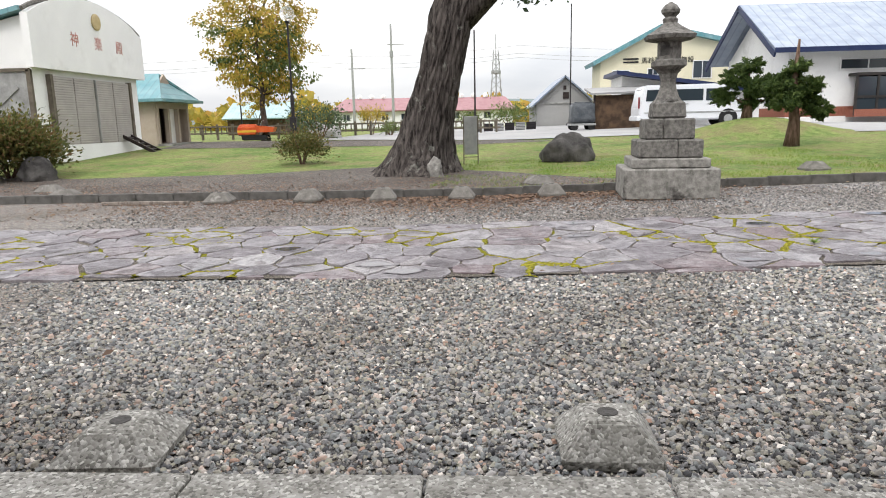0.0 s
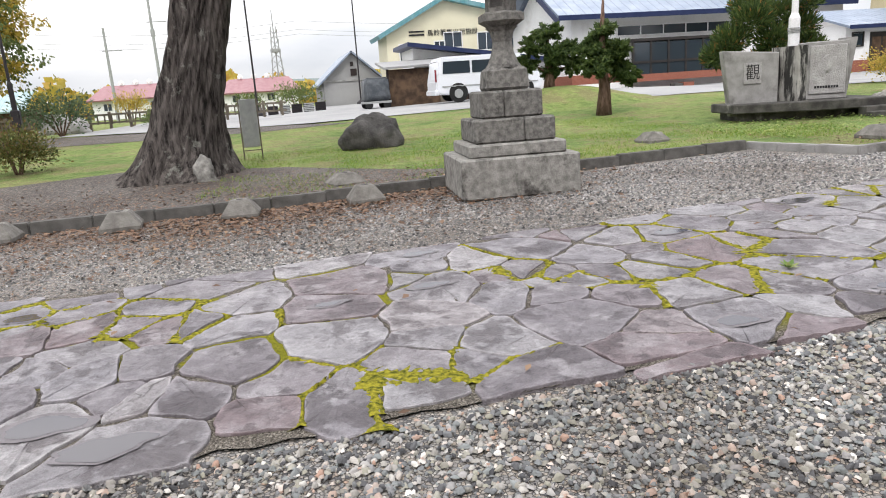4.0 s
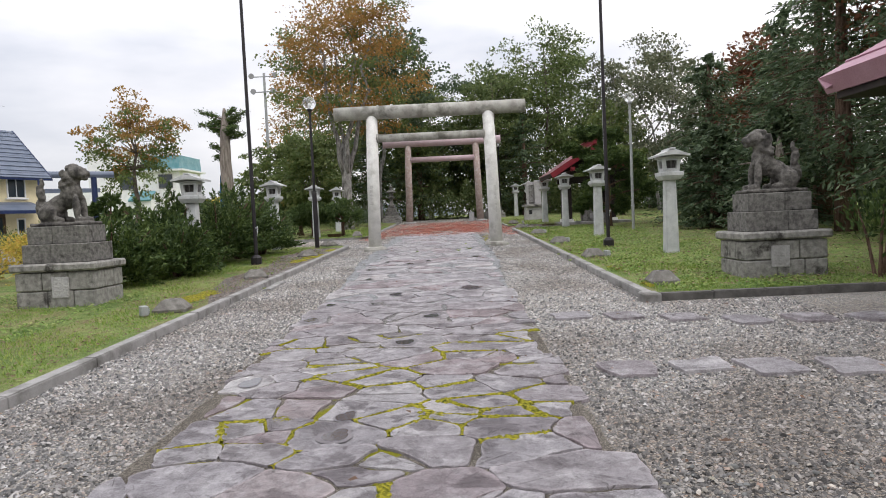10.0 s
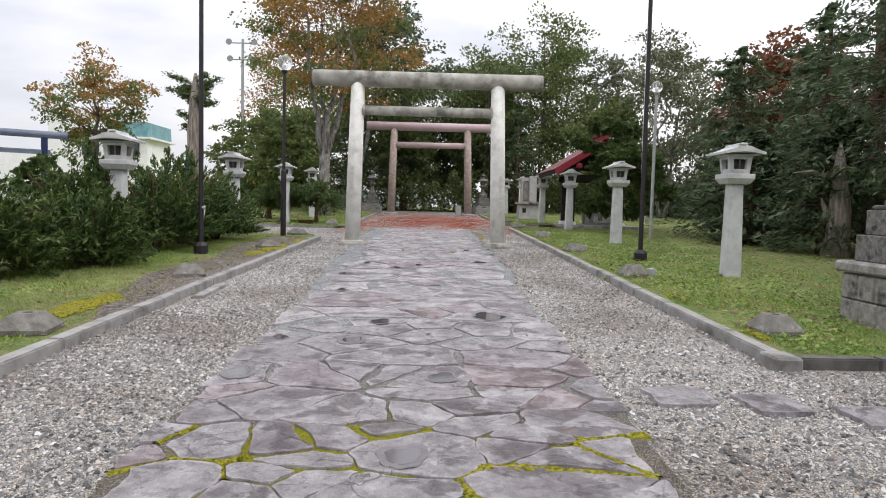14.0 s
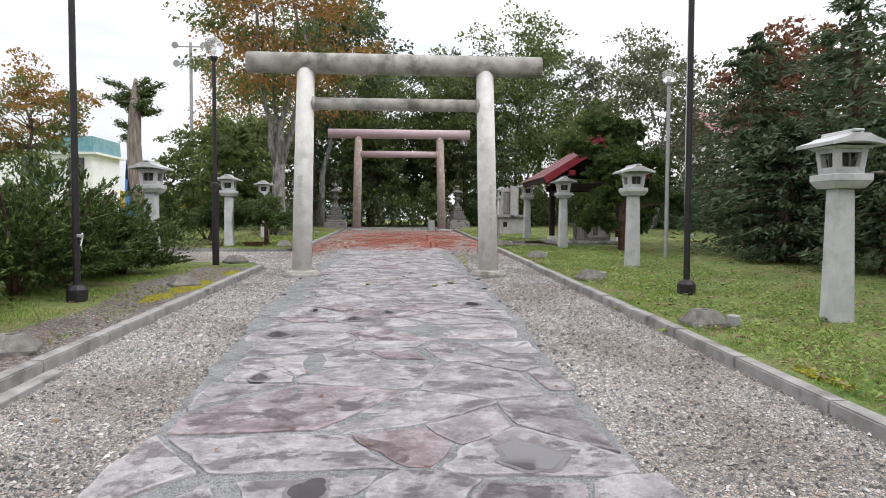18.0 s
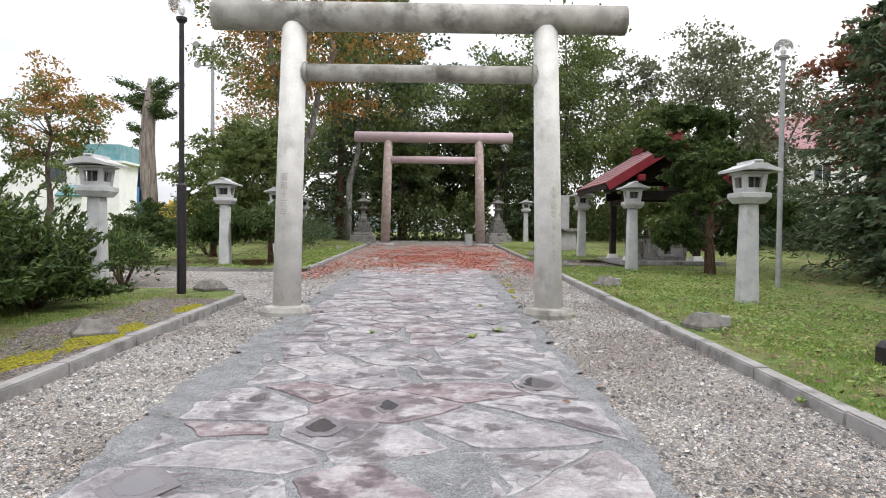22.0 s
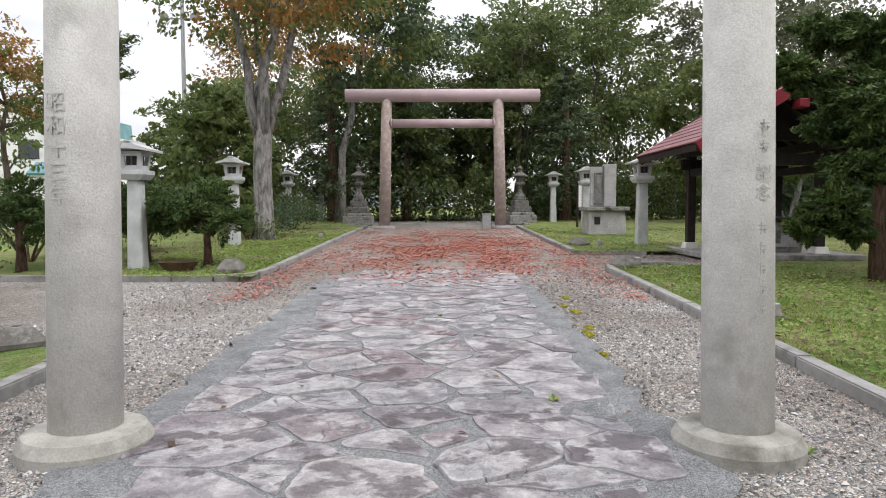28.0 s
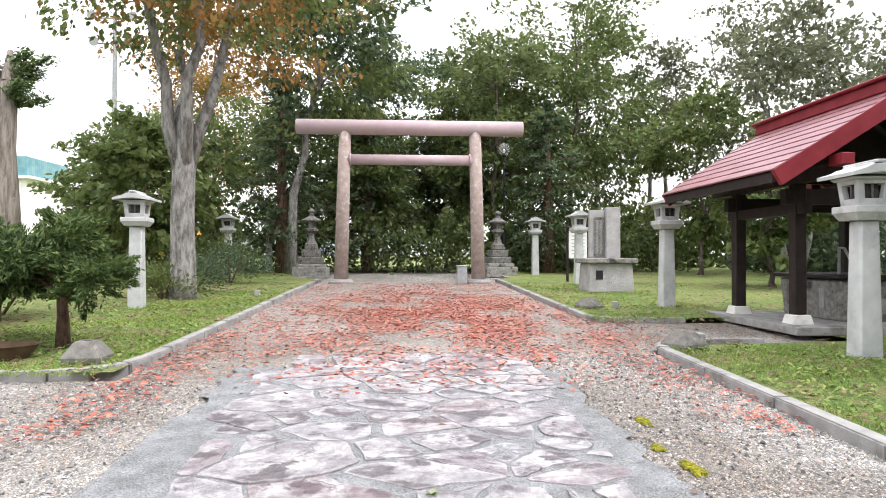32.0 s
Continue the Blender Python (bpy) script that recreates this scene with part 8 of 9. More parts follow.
for i, (sx, sy, sr, sh, sm) in enumerate(((43.8, 13.6, 0.8, 0.8, "leaf_mid"), (46.0, 13.6, 1.0, 1.0, "leaf_dark"), (50.0, 13.6, 1.2, 1.3, "leaf_dark"), (52.0, 14.4, 1.3, 1.6, "leaf_green"), (40.2, 15.5, 1.1, 1.1, "leaf_mid"), (37.0, 16.5, 1.2, 1.4, "leaf_yew"), (31.5, 15.0, 0.9, 1.2, "leaf_yew"), (30.3, 14.0, 0.8, 1.0, "leaf_yew"))):
    shrub("shrub", "leafy green shrub in the ground cover", sx, sy, sr, sh, sm, 100 + i, 2200, 0.1, 0.07)
broadleaf("autumn_tree", "small autumn tree with orange leaves on a forked trunk", 68.0, 37.0, 12.5, (4.6, 4.6, 4.6), "leaf_orange", 121, 0.3, "bark", 60, 170, 0.27, 0.3, 1, 0.06, (0, 0), 0.7, 0.4, 0.0, "leaf_mid", 0.45)


def build_dead_tree():
    x, y = 55.4, 24.0
    t = thing("lopped_tree", "topped dead trunk with a few evergreen tufts and a blue tarp", "tree", (x, y, g(x, 16) + 0.06))
    part("trunk", tube([(0, 0, 0), (0.05, 0, 2.5), (-0.15, 0.05, 5.2), (0.0, 0, 7.6), (0.15, 0, 9.3)], [0.54, 0.47, 0.43, 0.36, 0.1], 14), "deadwood", t, "", True)
    rng = np.random.default_rng(9)
    C, D = [], []
    for i in range(17):
        a = (1 if i % 2 or i < 2 else -1) * math.pi / 2 + rng.normal(0, 0.55)
        pz = 7.0 + 1.9 * (i / 16) if i > 1 else 5.7 + 0.6 * i
        ln = rng.uniform(0.8, 1.75) if i > 1 else 1.0
        tip = np.array([ln * math.cos(a), ln * math.sin(a), pz + rng.uniform(-0.2, 0.35)])
        m = 330
        f = 0.25 + 0.8 * rng.random((m, 1))
        C.append(np.array([0, 0, pz - 0.3]) * (1 - f) + tip * f + rng.normal(size=(m, 3)) * np.array([0.17, 0.17, 0.10]))
        D.append(unit(tip - np.array([0, 0, pz]) + rng.normal(size=(m, 3)) * 0.55 * ln))
        part("stub", tube([(0, 0, pz - 0.3), tuple(0.5 * tip + np.array([0, 0, 0.5 * pz - 0.2])), tuple(tip)], [0.08, 0.05, 0.02], 6), "deadwood", t)
    C, D = np.concatenate(C), np.concatenate(D)
    ln = 0.21 * (0.6 + 0.8 * rng.random(len(C)))
    part("crown", quads_mesh("crown", C, unit(D + rng.normal(size=D.shape) * 0.3), unit(rng.normal(size=C.shape)), ln, ln * 0.3, "leaf_yew"), "leaf_yew", t)
    bm = lathe([(0.74, 0.0), (0.70, 1.0), (0.65, 2.0), (0.6, 3.0), (0.57, 4.2)], 24)
    bmesh.ops.delete(bm, geom=[f for f in bm.faces if f.calc_center_median().z > 1.0 + 3.2 * smooth((f.calc_center_median().y - 0.1) / 0.5)], context="FACES")
    for v in bm.verts:
        v.co += 0.1 * noise.noise_vector(v.co * 2.5)
    part("tarp", bm, "bluetarp", t, "blue tarpaulin wrapped round the foot", True)


build_dead_tree()
broadleaf("maple_tree", "tall forked maple with grey trunks and orange leaves", 43.8, 13.15, 14.3, (4.3, 4.7, 4.6), "leaf_orange", 131, 0.215, "bark_pale", 120, 225, 0.165, 0.44, 4, 0.06, (0, -0.3), 0.7, 0.35, 4.1, "leaf_mid", 0.24, 1.0)

# the wood behind the far gate and along both sides
SPOTS = [
    # x, y, height, radius, kind, share of the height that is bare
    (64.5, -1.8, 17.4, 4.2, "green", 0.12), (61.0, 3.2, 13.2, 3.5, "green", 0.15), (67, 2.0, 13.0, 3.2, "mid", 0.2), (56.2, 12.6, 15.5, 3.7, "dark", 0.38), (62, 18.0, 8.6, 3.8, "mid", 0.1), (60, 21.5, 7.2, 3.2, "mid", 0.1),
    (54.5, 17.2, 6.8, 2.6, "green", 0.1), (73, 20.5, 17.0, 5.2, "orange", 0.2), (66, 8.0, 7.6, 3.0, "mid", 0.1), (86, 9.5, 14.5, 3.0, "silver", 0.2), (63, -10.5, 15.4, 3.9, "silver", 0.15), (54.5, -8.8, 12.2, 3.4, "silver", 0.15),
]
SPOTS += [
    (68, -8.0, 14.2, 2.6, "silver", 0.4), (56, -5.4, 8.5, 2.8, "mid", 0.15), (45, -12.5, 11.0, 3.2, "red", 0.25), (58, -14, 12.0, 3.4, "silver", 0.15), (40, -14, 9.5, 3.2, "silver", 0.2), (50.5, 16.8, 5.6, 2.2, "mid", 0.1), (63.5, 5.4, 8.5, 2.8, "dark", 0.1), (59.5, 9.6, 6.6, 2.4, "mid", 0.1),
    (66, 13.5, 10.5, 3.6, "green", 0.15), (48, -4.2, 5.0, 1.8, "mid", 0.1),
]
SPOTS += [(64, 9.6, 13.6, 3.6, "green", 0.15), (69, 4.5, 15.0, 3.6, "dark", 0.15), (70, -4.5, 16.0, 3.6, "green", 0.15)]
LAB = {"green": ("deciduous_tree", "tall deciduous tree with deep green leaves", "leaf_green"), "mid": ("deciduous_tree", "tall tree with light green leaves", "leaf_mid"),
       "dark": ("deciduous_tree", "tall dense dark green tree", "leaf_dark"), "silver": ("poplar_tree", "airy poplar with pale grey-green leaves", "leaf_silver"),
       "red": ("maple_tree", "maple with dull red leaves", "leaf_red"), "orange": ("maple_tree", "maple with rusty orange leaves", "leaf_orange")}
for i, (tx, ty, th, tr, kind, bare) in enumerate(SPOTS):
    nm, lab, mt = LAB[kind]
    thin = kind == "silver"
    broadleaf(nm, lab, tx, ty, th, (tr, tr, th * (1 - bare) * 0.52), mt, 200 + i, 0.22 if th > 9 else 0.12, "bark_pale" if thin or i == 3 else "bark", (72 if thin else 95) if th > 9 else 55, 98 if thin else 140, 0.255, bare, 2 if thin else 1, 0.06, (0, -1.6) if i == 3 else (0, 0), 0.6, 0.4, 0.0, "leaf_mid" if kind in ("green", "dark") else "leaf_green" if kind == "orange" else "", 0.3)
for i, (tx, ty, th, tr) in enumerate(((34.0, -4.6, 7.5, 2.6), (29.3, -3.0, 3.8, 1.7), (31.4, -3.4, 4.2, 1.8), (26.0, -3.6, 4.2, 1.8), (24.5, -5.0, 9.5, 3.2), (28.5, -6.5, 11.0, 3.4), (21.0, -6.8, 10.0, 3.4), (33.0, -7.5, 9.0, 3.0), (19.6, -4.8, 9.0, 2.6), (20.5, -9.5, 10, 3.2), (36.5, -8.8, 8.0, 2.8), (30.0, -11.0, 10.5, 3.4), (23.5, -10.5, 11.5, 3.4), (59.5, 9.5, 8.5, 2.6), (57.5, 13.2, 9.0, 2.6), (58.0, 1.0, 8.0, 2.6))):
    conifer("yew_tree", "large dark spreading yew tree", tx, ty, th, tr, "leaf_dark", 300 + i, 0.24, "bark_red", 20, (54 if ty > -5.5 else 28) if tx < 40 else 34, (0.225 if ty > -5.5 else 0.29) if tx < 40 else 0.29, 0.2 if th > 8 else 0.12, 0.14, 0.06, 0.42)
for i, (tx, ty, th) in enumerate(((19.5, -8.5, 11), (26.0, -9.0, 12), (22.6, -6.8, 11.5))):
    broadleaf("maple_tree", "dark maple with rust-red upper leaves", tx, ty, th, (3.2, 3.2, 3.6), "leaf_red" if i != 1 else "leaf_green", 330 + i, 0.25, "bark", 50, 90, 0.2, 0.3)
pruned_yew(33.7, 0.08, 3.7, 95, [(0, 0, 3.5, 0.5), (-0.5, 0.3, 3.0, 0.6), (0.5, 0.1, 3.1, 0.65), (-0.4, -0.9, 2.9, 0.6), (0.5, -1.2, 2.2, 0.6), (0.2, -0.7, 1.5, 0.45), (-0.3, 0.6, 2.0, 0.45), (-0.3, -1.6, 1.7, 0.5), (0.2, 1.1, 3.4, 0.4), (0, 1.6, 3.6, 0.32), (-0.6, 0.3, 2.4, 0.45), (0.4, 0.8, 2.7, 0.4), (-0.3, 0.9, 1.35, 0.42), (0.1, 1.15, 1.0, 0.38), (-0.2, 0.6, 0.95, 0.3), (0.1, -0.5, 1.0, 0.4), (0, 0.2, 4.2, 0.5), (0.4, 0.9, 4.3, 0.42), (0.7, -0.5, 4.0, 0.5)], "dark spreading yew with a bare reddish trunk", 0.08, 0.9, 0.11)
shrub("fir_sapling", "small half-bare fir sapling beside the plinth", 14.4, 0.35, 0.5, 1.6, "leaf_yew", 96, 700, 0.09, 0.06, 3)


pruned_yew(32.6, 21.7, 2.3, 97, [(0, 0, 2.2, 0.4), (0, 0.7, 1.8, 0.35), (0, -0.6, 1.6, 0.4), (0.2, 0.9, 1.2, 0.4), (0, -0.9, 1.0, 0.4), (0.1, 0.2, 1.4, 0.35)], "dark cloud-pruned garden pine behind the shrubs", 0.08, 0, 0.1)


def build_dead_trunk():
    x, y = 25.2, -3.4
    t = thing("dead_trunk", "broken dead trunk with peeling pale bark on the lawn", "tree stump", (x, y, g(x, y) + 0.04))
    part("trunk", tube([(0, 0, 0), (0.02, 0, 0.5), (-0.03, 0, 1.3), (0.06, 0.0, 2.2), (0.1, 0, 3.1)], [0.42, 0.3, 0.27, 0.2, 0.04], 14), "deadwood", t, "", True)
    part("limb", tube([(0, 0.15, 0.9), (0.0, 0.4, 1.35), (0, 0.5, 1.6)], [0.1, 0.07, 0.02], 8), "deadwood", t, "", True)
    part("limb", tube([(0, 0.05, 2.1), (0.0, 0.8, 2.3), (0, 1.3, 2.25)], [0.07, 0.04, 0.015], 8), "deadwood", t, "", True)


build_dead_trunk()


def build_hedge():
    rng = np.random.default_rng(55)
    m = 22000
    y = rng.uniform(-6, 24, m)
    C = np.stack([59.3 + rng.normal(0, 0.7, m), y, g(59) + rng.random(m) ** 0.8 * (1.5 + 0.9 * np.sin(y * 0.9) ** 2 + 1.0 * np.sin(y * 2.3 + 1) ** 2)], 1)
    D, U = unit(rng.normal(size=(m, 3)) + np.array([-0.4, 0, 0.3])), unit(rng.normal(size=(m, 3)) + np.array([0, 0, 0.6]))
    ln = 0.22 * (0.6 + 0.9 * rng.random(m))
    tagged(part("undergrowth", quads_mesh("undergrowth", C, D, U, ln, ln * 0.55, "leaf_green"), "leaf_green"), "dense green undergrowth at the wood's edge", "undergrowth", "", "stuff")
    m = 14000
    y = rng.uniform(-45, 2, m)
    C = np.stack([72 + 0.15 * y + rng.normal(0, 0.9, m), y, 1.4 + rng.random(m) ** 0.8 * (2.2 + 1.5 * np.sin(y * 0.6) ** 2 + 1.0 * np.sin(y * 1.7 + 1) ** 2)], 1)
    D, U = unit(rng.normal(size=(m, 3)) + np.array([-0.4, 0, 0.3])), unit(rng.normal(size=(m, 3)) + np.array([0, 0, 0.6]))
    ln = 0.5 * (0.6 + 0.9 * rng.random(m))
    tagged(part("undergrowth", quads_mesh("undergrowth", C, D, U, ln, ln * 0.55, "leaf_mid"), "leaf_mid"), "green undergrowth deep in the wood", "undergrowth", "", "stuff")
    m = 20000
    x = rng.uniform(16, 62, m)
    C = np.stack([x, -13.0 + 0.05 * (x - 16) + rng.normal(0, 0.8, m), g(30) + 0.3 + rng.random(m) ** 0.8 * (1.6 + 1.2 * np.sin(x * 0.7) ** 2 + 1.0 * np.sin(x * 1.9 + 1) ** 2)], 1)
    D, U = unit(rng.normal(size=(m, 3)) + np.array([0, 0.4, 0.3])), unit(rng.normal(size=(m, 3)) + np.array([0, 0, 0.6]))
    ln = 0.3 * (0.6 + 0.9 * rng.random(m))
    tagged(part("undergrowth", quads_mesh("undergrowth", C, D, U, ln, ln * 0.55, "leaf_dark"), "leaf_dark"), "dark undergrowth beneath the trees", "undergrowth", "", "stuff")


build_hedge()


# ---- pieces of the ground ----
def inside(px, py, poly):
    hit = np.zeros(len(px), bool)
    n = len(poly)
    for i in range(n):
        (x1, y1), (x2, y2) = poly[i], poly[(i + 1) % n]
        cross = ((y1 > py) != (y2 > py)) & (px < (x2 - x1) * (py - y1) / (y2 - y1 + 1e-12) + x1)
        hit ^= cross
    return hit


def gz(x, y):
    t = np.clip((y - 14) / 18, 0, 1)
    s = np.clip((x - 13) / 12, 0, 1)
    return 0.135 + 0.0234 * np.clip(x, 0, 60) + 0.6 * t * t * (3 - 2 * t) * (1 - 0.85 * s * s * (3 - 2 * s))


def kerb_run(name, pts, label, block=0.75, w=0.16, h=0.115, mat="kerb"):
    k = thing(name, label, "kerb", (0, 0, 0), 0, "", "structure")
    for (x0, y0), (x1, y1) in zip(pts, pts[1:]):
        L = math.hypot(x1 - x0, y1 - y0)
        n = max(1, round(L / block))
        a = math.degrees(math.atan2(y1 - y0, x1 - x0))
        base = box(L / n - 0.005, w, h + 0.1, 0, 0, 0, 0.014, 0, 1.0, 2)
        me = to_mesh("kerb_block", base, mat)
        for i in range(n):
            f = (i + 0.5) / n
            x, y = x0 + (x1 - x0) * f, y0 + (y1 - y0) * f
            ob = new("kerb_block", me)
            ob.parent = k
            slope = math.degrees(math.atan2(g(x1, y1) - g(x0, y0), L))
            ob.matrix_local = pose(x, y, g(x, y) - 0.1 + random.uniform(-0.006, 0.006), random.uniform(-0.8, 0.8), -slope, a + random.uniform(-0.4, 0.4))


kerb_run("kerb_tree_side", [(-20, 12.95), (7.5, 12.87)], "weathered concrete kerb blocks along the tree gravel, coloured darker for damp and shade", h=0.16, mat="kerb_dark")
kerb_run("kerb_jog", [(7.6, 12.95), (7.97, 11.05)], "concrete kerb return beside the memorial")
kerb_run("kerb_left", [(7.9, 11.1), (28.25, 10.95), (28.85, 11.13), (29.2, 11.7)], "grey concrete kerb edging the left lawn".replace("left ", ""), 1.5)
kerb_run("kerb_left_far", [(34.45, 19), (34.45, 11.6), (34.6, 11.2), (34.95, 10.97), (35.4, 10.9), (52.4, 10.9)], "grey concrete kerb with a rounded corner")
kerb_run("kerb_hall_side", [(13.57, -6), (13.57, 4.1)], "concrete kerb beside the plinth, coloured darker for damp and shade", mat="kerb_dark")
kerb_run("kerb_right", [(13.5, 4.22), (35.9, 4.1), (36.3, 3.95), (36.52, 3.6), (36.6, 3.1), (36.62, 2.3)], "grey concrete kerb edging the lawn under the lanterns", 1.5)
kerb_run("kerb_right_far", [(39.45, 2.3), (39.47, 3.7), (39.9, 4.08), (52.4, 4.15)], "grey concrete kerb beyond the pavilion")
kerb_run("kerb_back", [(53.0, 3.6), (60.3, 3.5), (60.3, 11.6), (53.0, 11.7)], "low dark edging behind the far gate")
tagged(part("corner_block", moved(box(0.34, 0.26, 0.19, 0, 0, 0, 0.02), 13.55, 4.24, g(13.5) - 0.06), "kerb"), "grey concrete block at the corner of the kerb", "kerb block")
tagged(part("loose_slab", moved(box(1.2, 0.14, 0.06, 0, 0, 0, 0.008), 17.4, 10.78, g(17.4) - 0.01, 0, -1.3, 1.5), "kerb"), "pale loose concrete bar lying by the kerb", "slab")
tagged(part("loose_bar", moved(box(1.7, 0.06, 0.07, 0, 0, 0, 0.008), -6.2, 12.35, g(0), 0, 0, -2), "deadwood"), "weathered wooden bar lying along the kerb", "plank")


def clip_cell(poly, nx, ny, d):
    """The part of a convex polygon where nx*x + ny*y <= d."""
    out = []
    for (x1, y1), (x2, y2) in zip(poly, poly[1:] + poly[:1]):
        a, b = nx * x1 + ny * y1 - d, nx * x2 + ny * y2 - d
        if a <= 0:
            out.append((x1, y1))
        if a * b < 0:
            t = a / (a - b)
            out.append((x1 + (x2 - x1) * t, y1 + (y2 - y1) * t))
    return out


def crazy_cells(x0, x1, y0, y1, size, rng, squash=0.8):
    """Irregular paving cells over a strip: scattered points of very unequal weight, stretched this way and that."""
    def grown(x):
        return size * (1 + 0.5 * smooth((x - 11.5) / 4) - 0.42 * smooth((x - 21.0) / 5))
    n = int(sum((y1 - y0) * 0.2 / grown(x0 + 0.2 * q) ** 2 for q in range(int((x1 - x0) / 0.2))))
    P, W, tries = [], [], 0
    while len(P) < n and tries < 60 * n:
        tries += 1
        q = np.array([rng.uniform(x0, x1), rng.uniform(y0, y1)])
        s = grown(q[0])
        if rng.random() > (size / s) ** 2:
            continue
        big = rng.choice([0.25, 0.5, 0.8, 1.1], p=[0.2, 0.25, 0.35, 0.2])
        if all(abs(q[0] - p[0]) > 1.2 or math.hypot(q[0] - p[0], q[1] - p[1]) > 0.46 * s * (big + b) for p, b in zip(P, W)):
            P.append(q)
            W.append(big)
    P, W = np.array(P), np.array(W)
    n = len(P)
    Q = P * np.array([1.0, squash])
    Q += 0.16 * np.array([[noise.noise(Vector((a * 1.3, b * 1.3, 0.0))), noise.noise(Vector((a * 1.3, b * 1.3, 9.0)))] for a, b in P])
    wt = 0.16 * np.array([grown(p[0]) for p in P]) ** 2 * W ** 2
    w = np.array([1.0, squash])
    cells = []
    for i in range(n):
        d2 = ((Q - Q[i]) ** 2).sum(1)
        near = np.argsort(d2)[1:26]
        poly = [(x0 * w[0], y0 * w[1]), (x1 * w[0], y0 * w[1]), (x1 * w[0], y1 * w[1]), (x0 * w[0], y1 * w[1])]
        for j in near:
            nx, ny = Q[j] - Q[i]
            poly = clip_cell(poly, nx, ny, (Q[j] @ Q[j] - Q[i] @ Q[i] + wt[i] - wt[j]) / 2)
            if len(poly) < 3:
                break
        cells.append([(a / w[0], b / w[1]) for a, b in poly])
    return cells


def stone_outline(cell, gap, rng):
    """A cell drawn in by the joint on every side, with slightly broken corners and an uneven edge."""
    c = np.array(cell)
    if len(c) < 3:
        return np.zeros((0, 2)), np.zeros(2), 0.0
    m = c.mean(0)
    poly = [tuple(p) for p in c]
    n = len(c)
    for i in range(n):
        a, b = c[i], c[(i + 1) % n]
        L = np.linalg.norm(b - a)
        if L < 0.02:
            continue
        nrm = np.array([(b - a)[1], -(b - a)[0]]) / L
        if nrm @ (a - m) < 0:
            nrm = -nrm
        poly = clip_cell(poly, nrm[0], nrm[1], nrm @ a - gap * rng.choice([0.35, 0.6, 1.0, 1.9]))
        if len(poly) < 3:
            return np.zeros((0, 2)), m, 0.0
    c = np.array(poly)
    m = c.mean(0)
    area = 0.5 * abs(np.dot(c[:, 0], np.roll(c[:, 1], 1)) - np.dot(c[:, 1], np.roll(c[:, 0], 1)))
    c = np.array([p for p, q in zip(c, np.roll(c, 1, 0)) if np.linalg.norm(p - q) > 0.04])
    if len(c) < 3:
        return np.zeros((0, 2)), m, 0.0
    soft = []
    for i in range(len(c)):
        a, b, d = c[i - 1], c[i], c[(i + 1) % len(c)]
        f1, f2 = min(0.35, rng.uniform(0.004, 0.06) / np.linalg.norm(a - b)), min(0.35, rng.uniform(0.004, 0.06) / np.linalg.norm(d - b))
        soft += [b + (a - b) * f1, b + 0.35 * (a - b) * f1 + 0.35 * (d - b) * f2, b + (d - b) * f2]
    pts = []
    ph = rng.uniform(0, 90)
    run = 0.0
    for i in range(len(soft)):
        a, b = soft[i], soft[(i + 1) % len(soft)]
        L = np.linalg.norm(b - a)
        if L < 1e-4:
            continue
        nrm = np.array([(b - a)[1], -(b - a)[0]]) / L
        s = max(1, int(L / 0.05))
        bow = rng.normal(0, 0.035) * L
        for j in range(s):
            f = j / s
            q = run + L * f
            edge = math.sin(math.pi * f) ** 0.5 if s > 1 else 0.0
            wave = 0.030 * noise.noise(Vector((q * 4.5, ph, 0))) + 0.014 * noise.noise(Vector((q * 14, ph, 3)))
            pts.append(a + (b - a) * f + nrm * (bow * math.sin(math.pi * f) + wave * edge))
        run += L
    return np.array(pts), m, area


def stone_geometry(pts, m, rng, h=0.045):
    """Verts and faces of one flagstone about its centre: sloped side, worn shoulder, dished top."""
    n = len(pts)
    v, f = [], []
    tx, ty = rng.normal(0, 0.006, 2)
    for sc, z in ((1.01, -0.05), (1.0, h - 0.004), (0.988, h)):
        for p in pts:
            q = (p - m) * sc
            v.append((q[0], q[1], z + (tx * q[0] + ty * q[1] + rng.normal(0, 0.002) if z > 0 else 0)))
    for q0 in (0.8,):
        for p in pts:
            q = (p - m) * q0
            v.append((q[0], q[1], h - 0.002 + tx * q[0] + ty * q[1] + rng.normal(0, 0.003)))
    v.append((0, 0, h - rng.uniform(0.0, 0.008)))
    for r in range(3):
        for i in range(n):
            j = (i + 1) % n
            f.append((r * n + i, r * n + j, (r + 1) * n + j, (r + 1) * n + i))
    for i in range(n):
        f.append((3 * n + i, 3 * n + (i + 1) % n, 4 * n))
    return v, f, [1.0] * (3 * n) + [0.0] * (n + 1)


def stone_mesh(name, v, f, rim):
    """A flagstone mesh that knows how near its rim each vertex lies, for the wear of its edges."""
    me = mesh_from(name, v, f, "flag")
    me.attributes.new("rim", "FLOAT", "POINT").data.foreach_set("value", rim)
    return me


PATH_X0, PATH_X1, PATH_Y0, PATH_Y1 = -12.0, 35.8, 6.12, 9.28


def build_path():
    rng = np.random.default_rng(17)
    low, high = [], []
    for i in range(320):
        px = PATH_X0 + 47.0 * i / 319
        wide = smooth((px - 15) / 8)
        wob = 0.09 * wide * noise.noise(Vector((px * 0.9, 0.0, 0.0))) + 0.16 * wide * noise.noise(Vector((px * 3.1, 5.0, 0.0))) + 0.07 * noise.noise(Vector((px * 7.1, 3.0, 0.0)))
        low.append((px, PATH_Y0 + 0.04 - 0.26 * wide + wob))
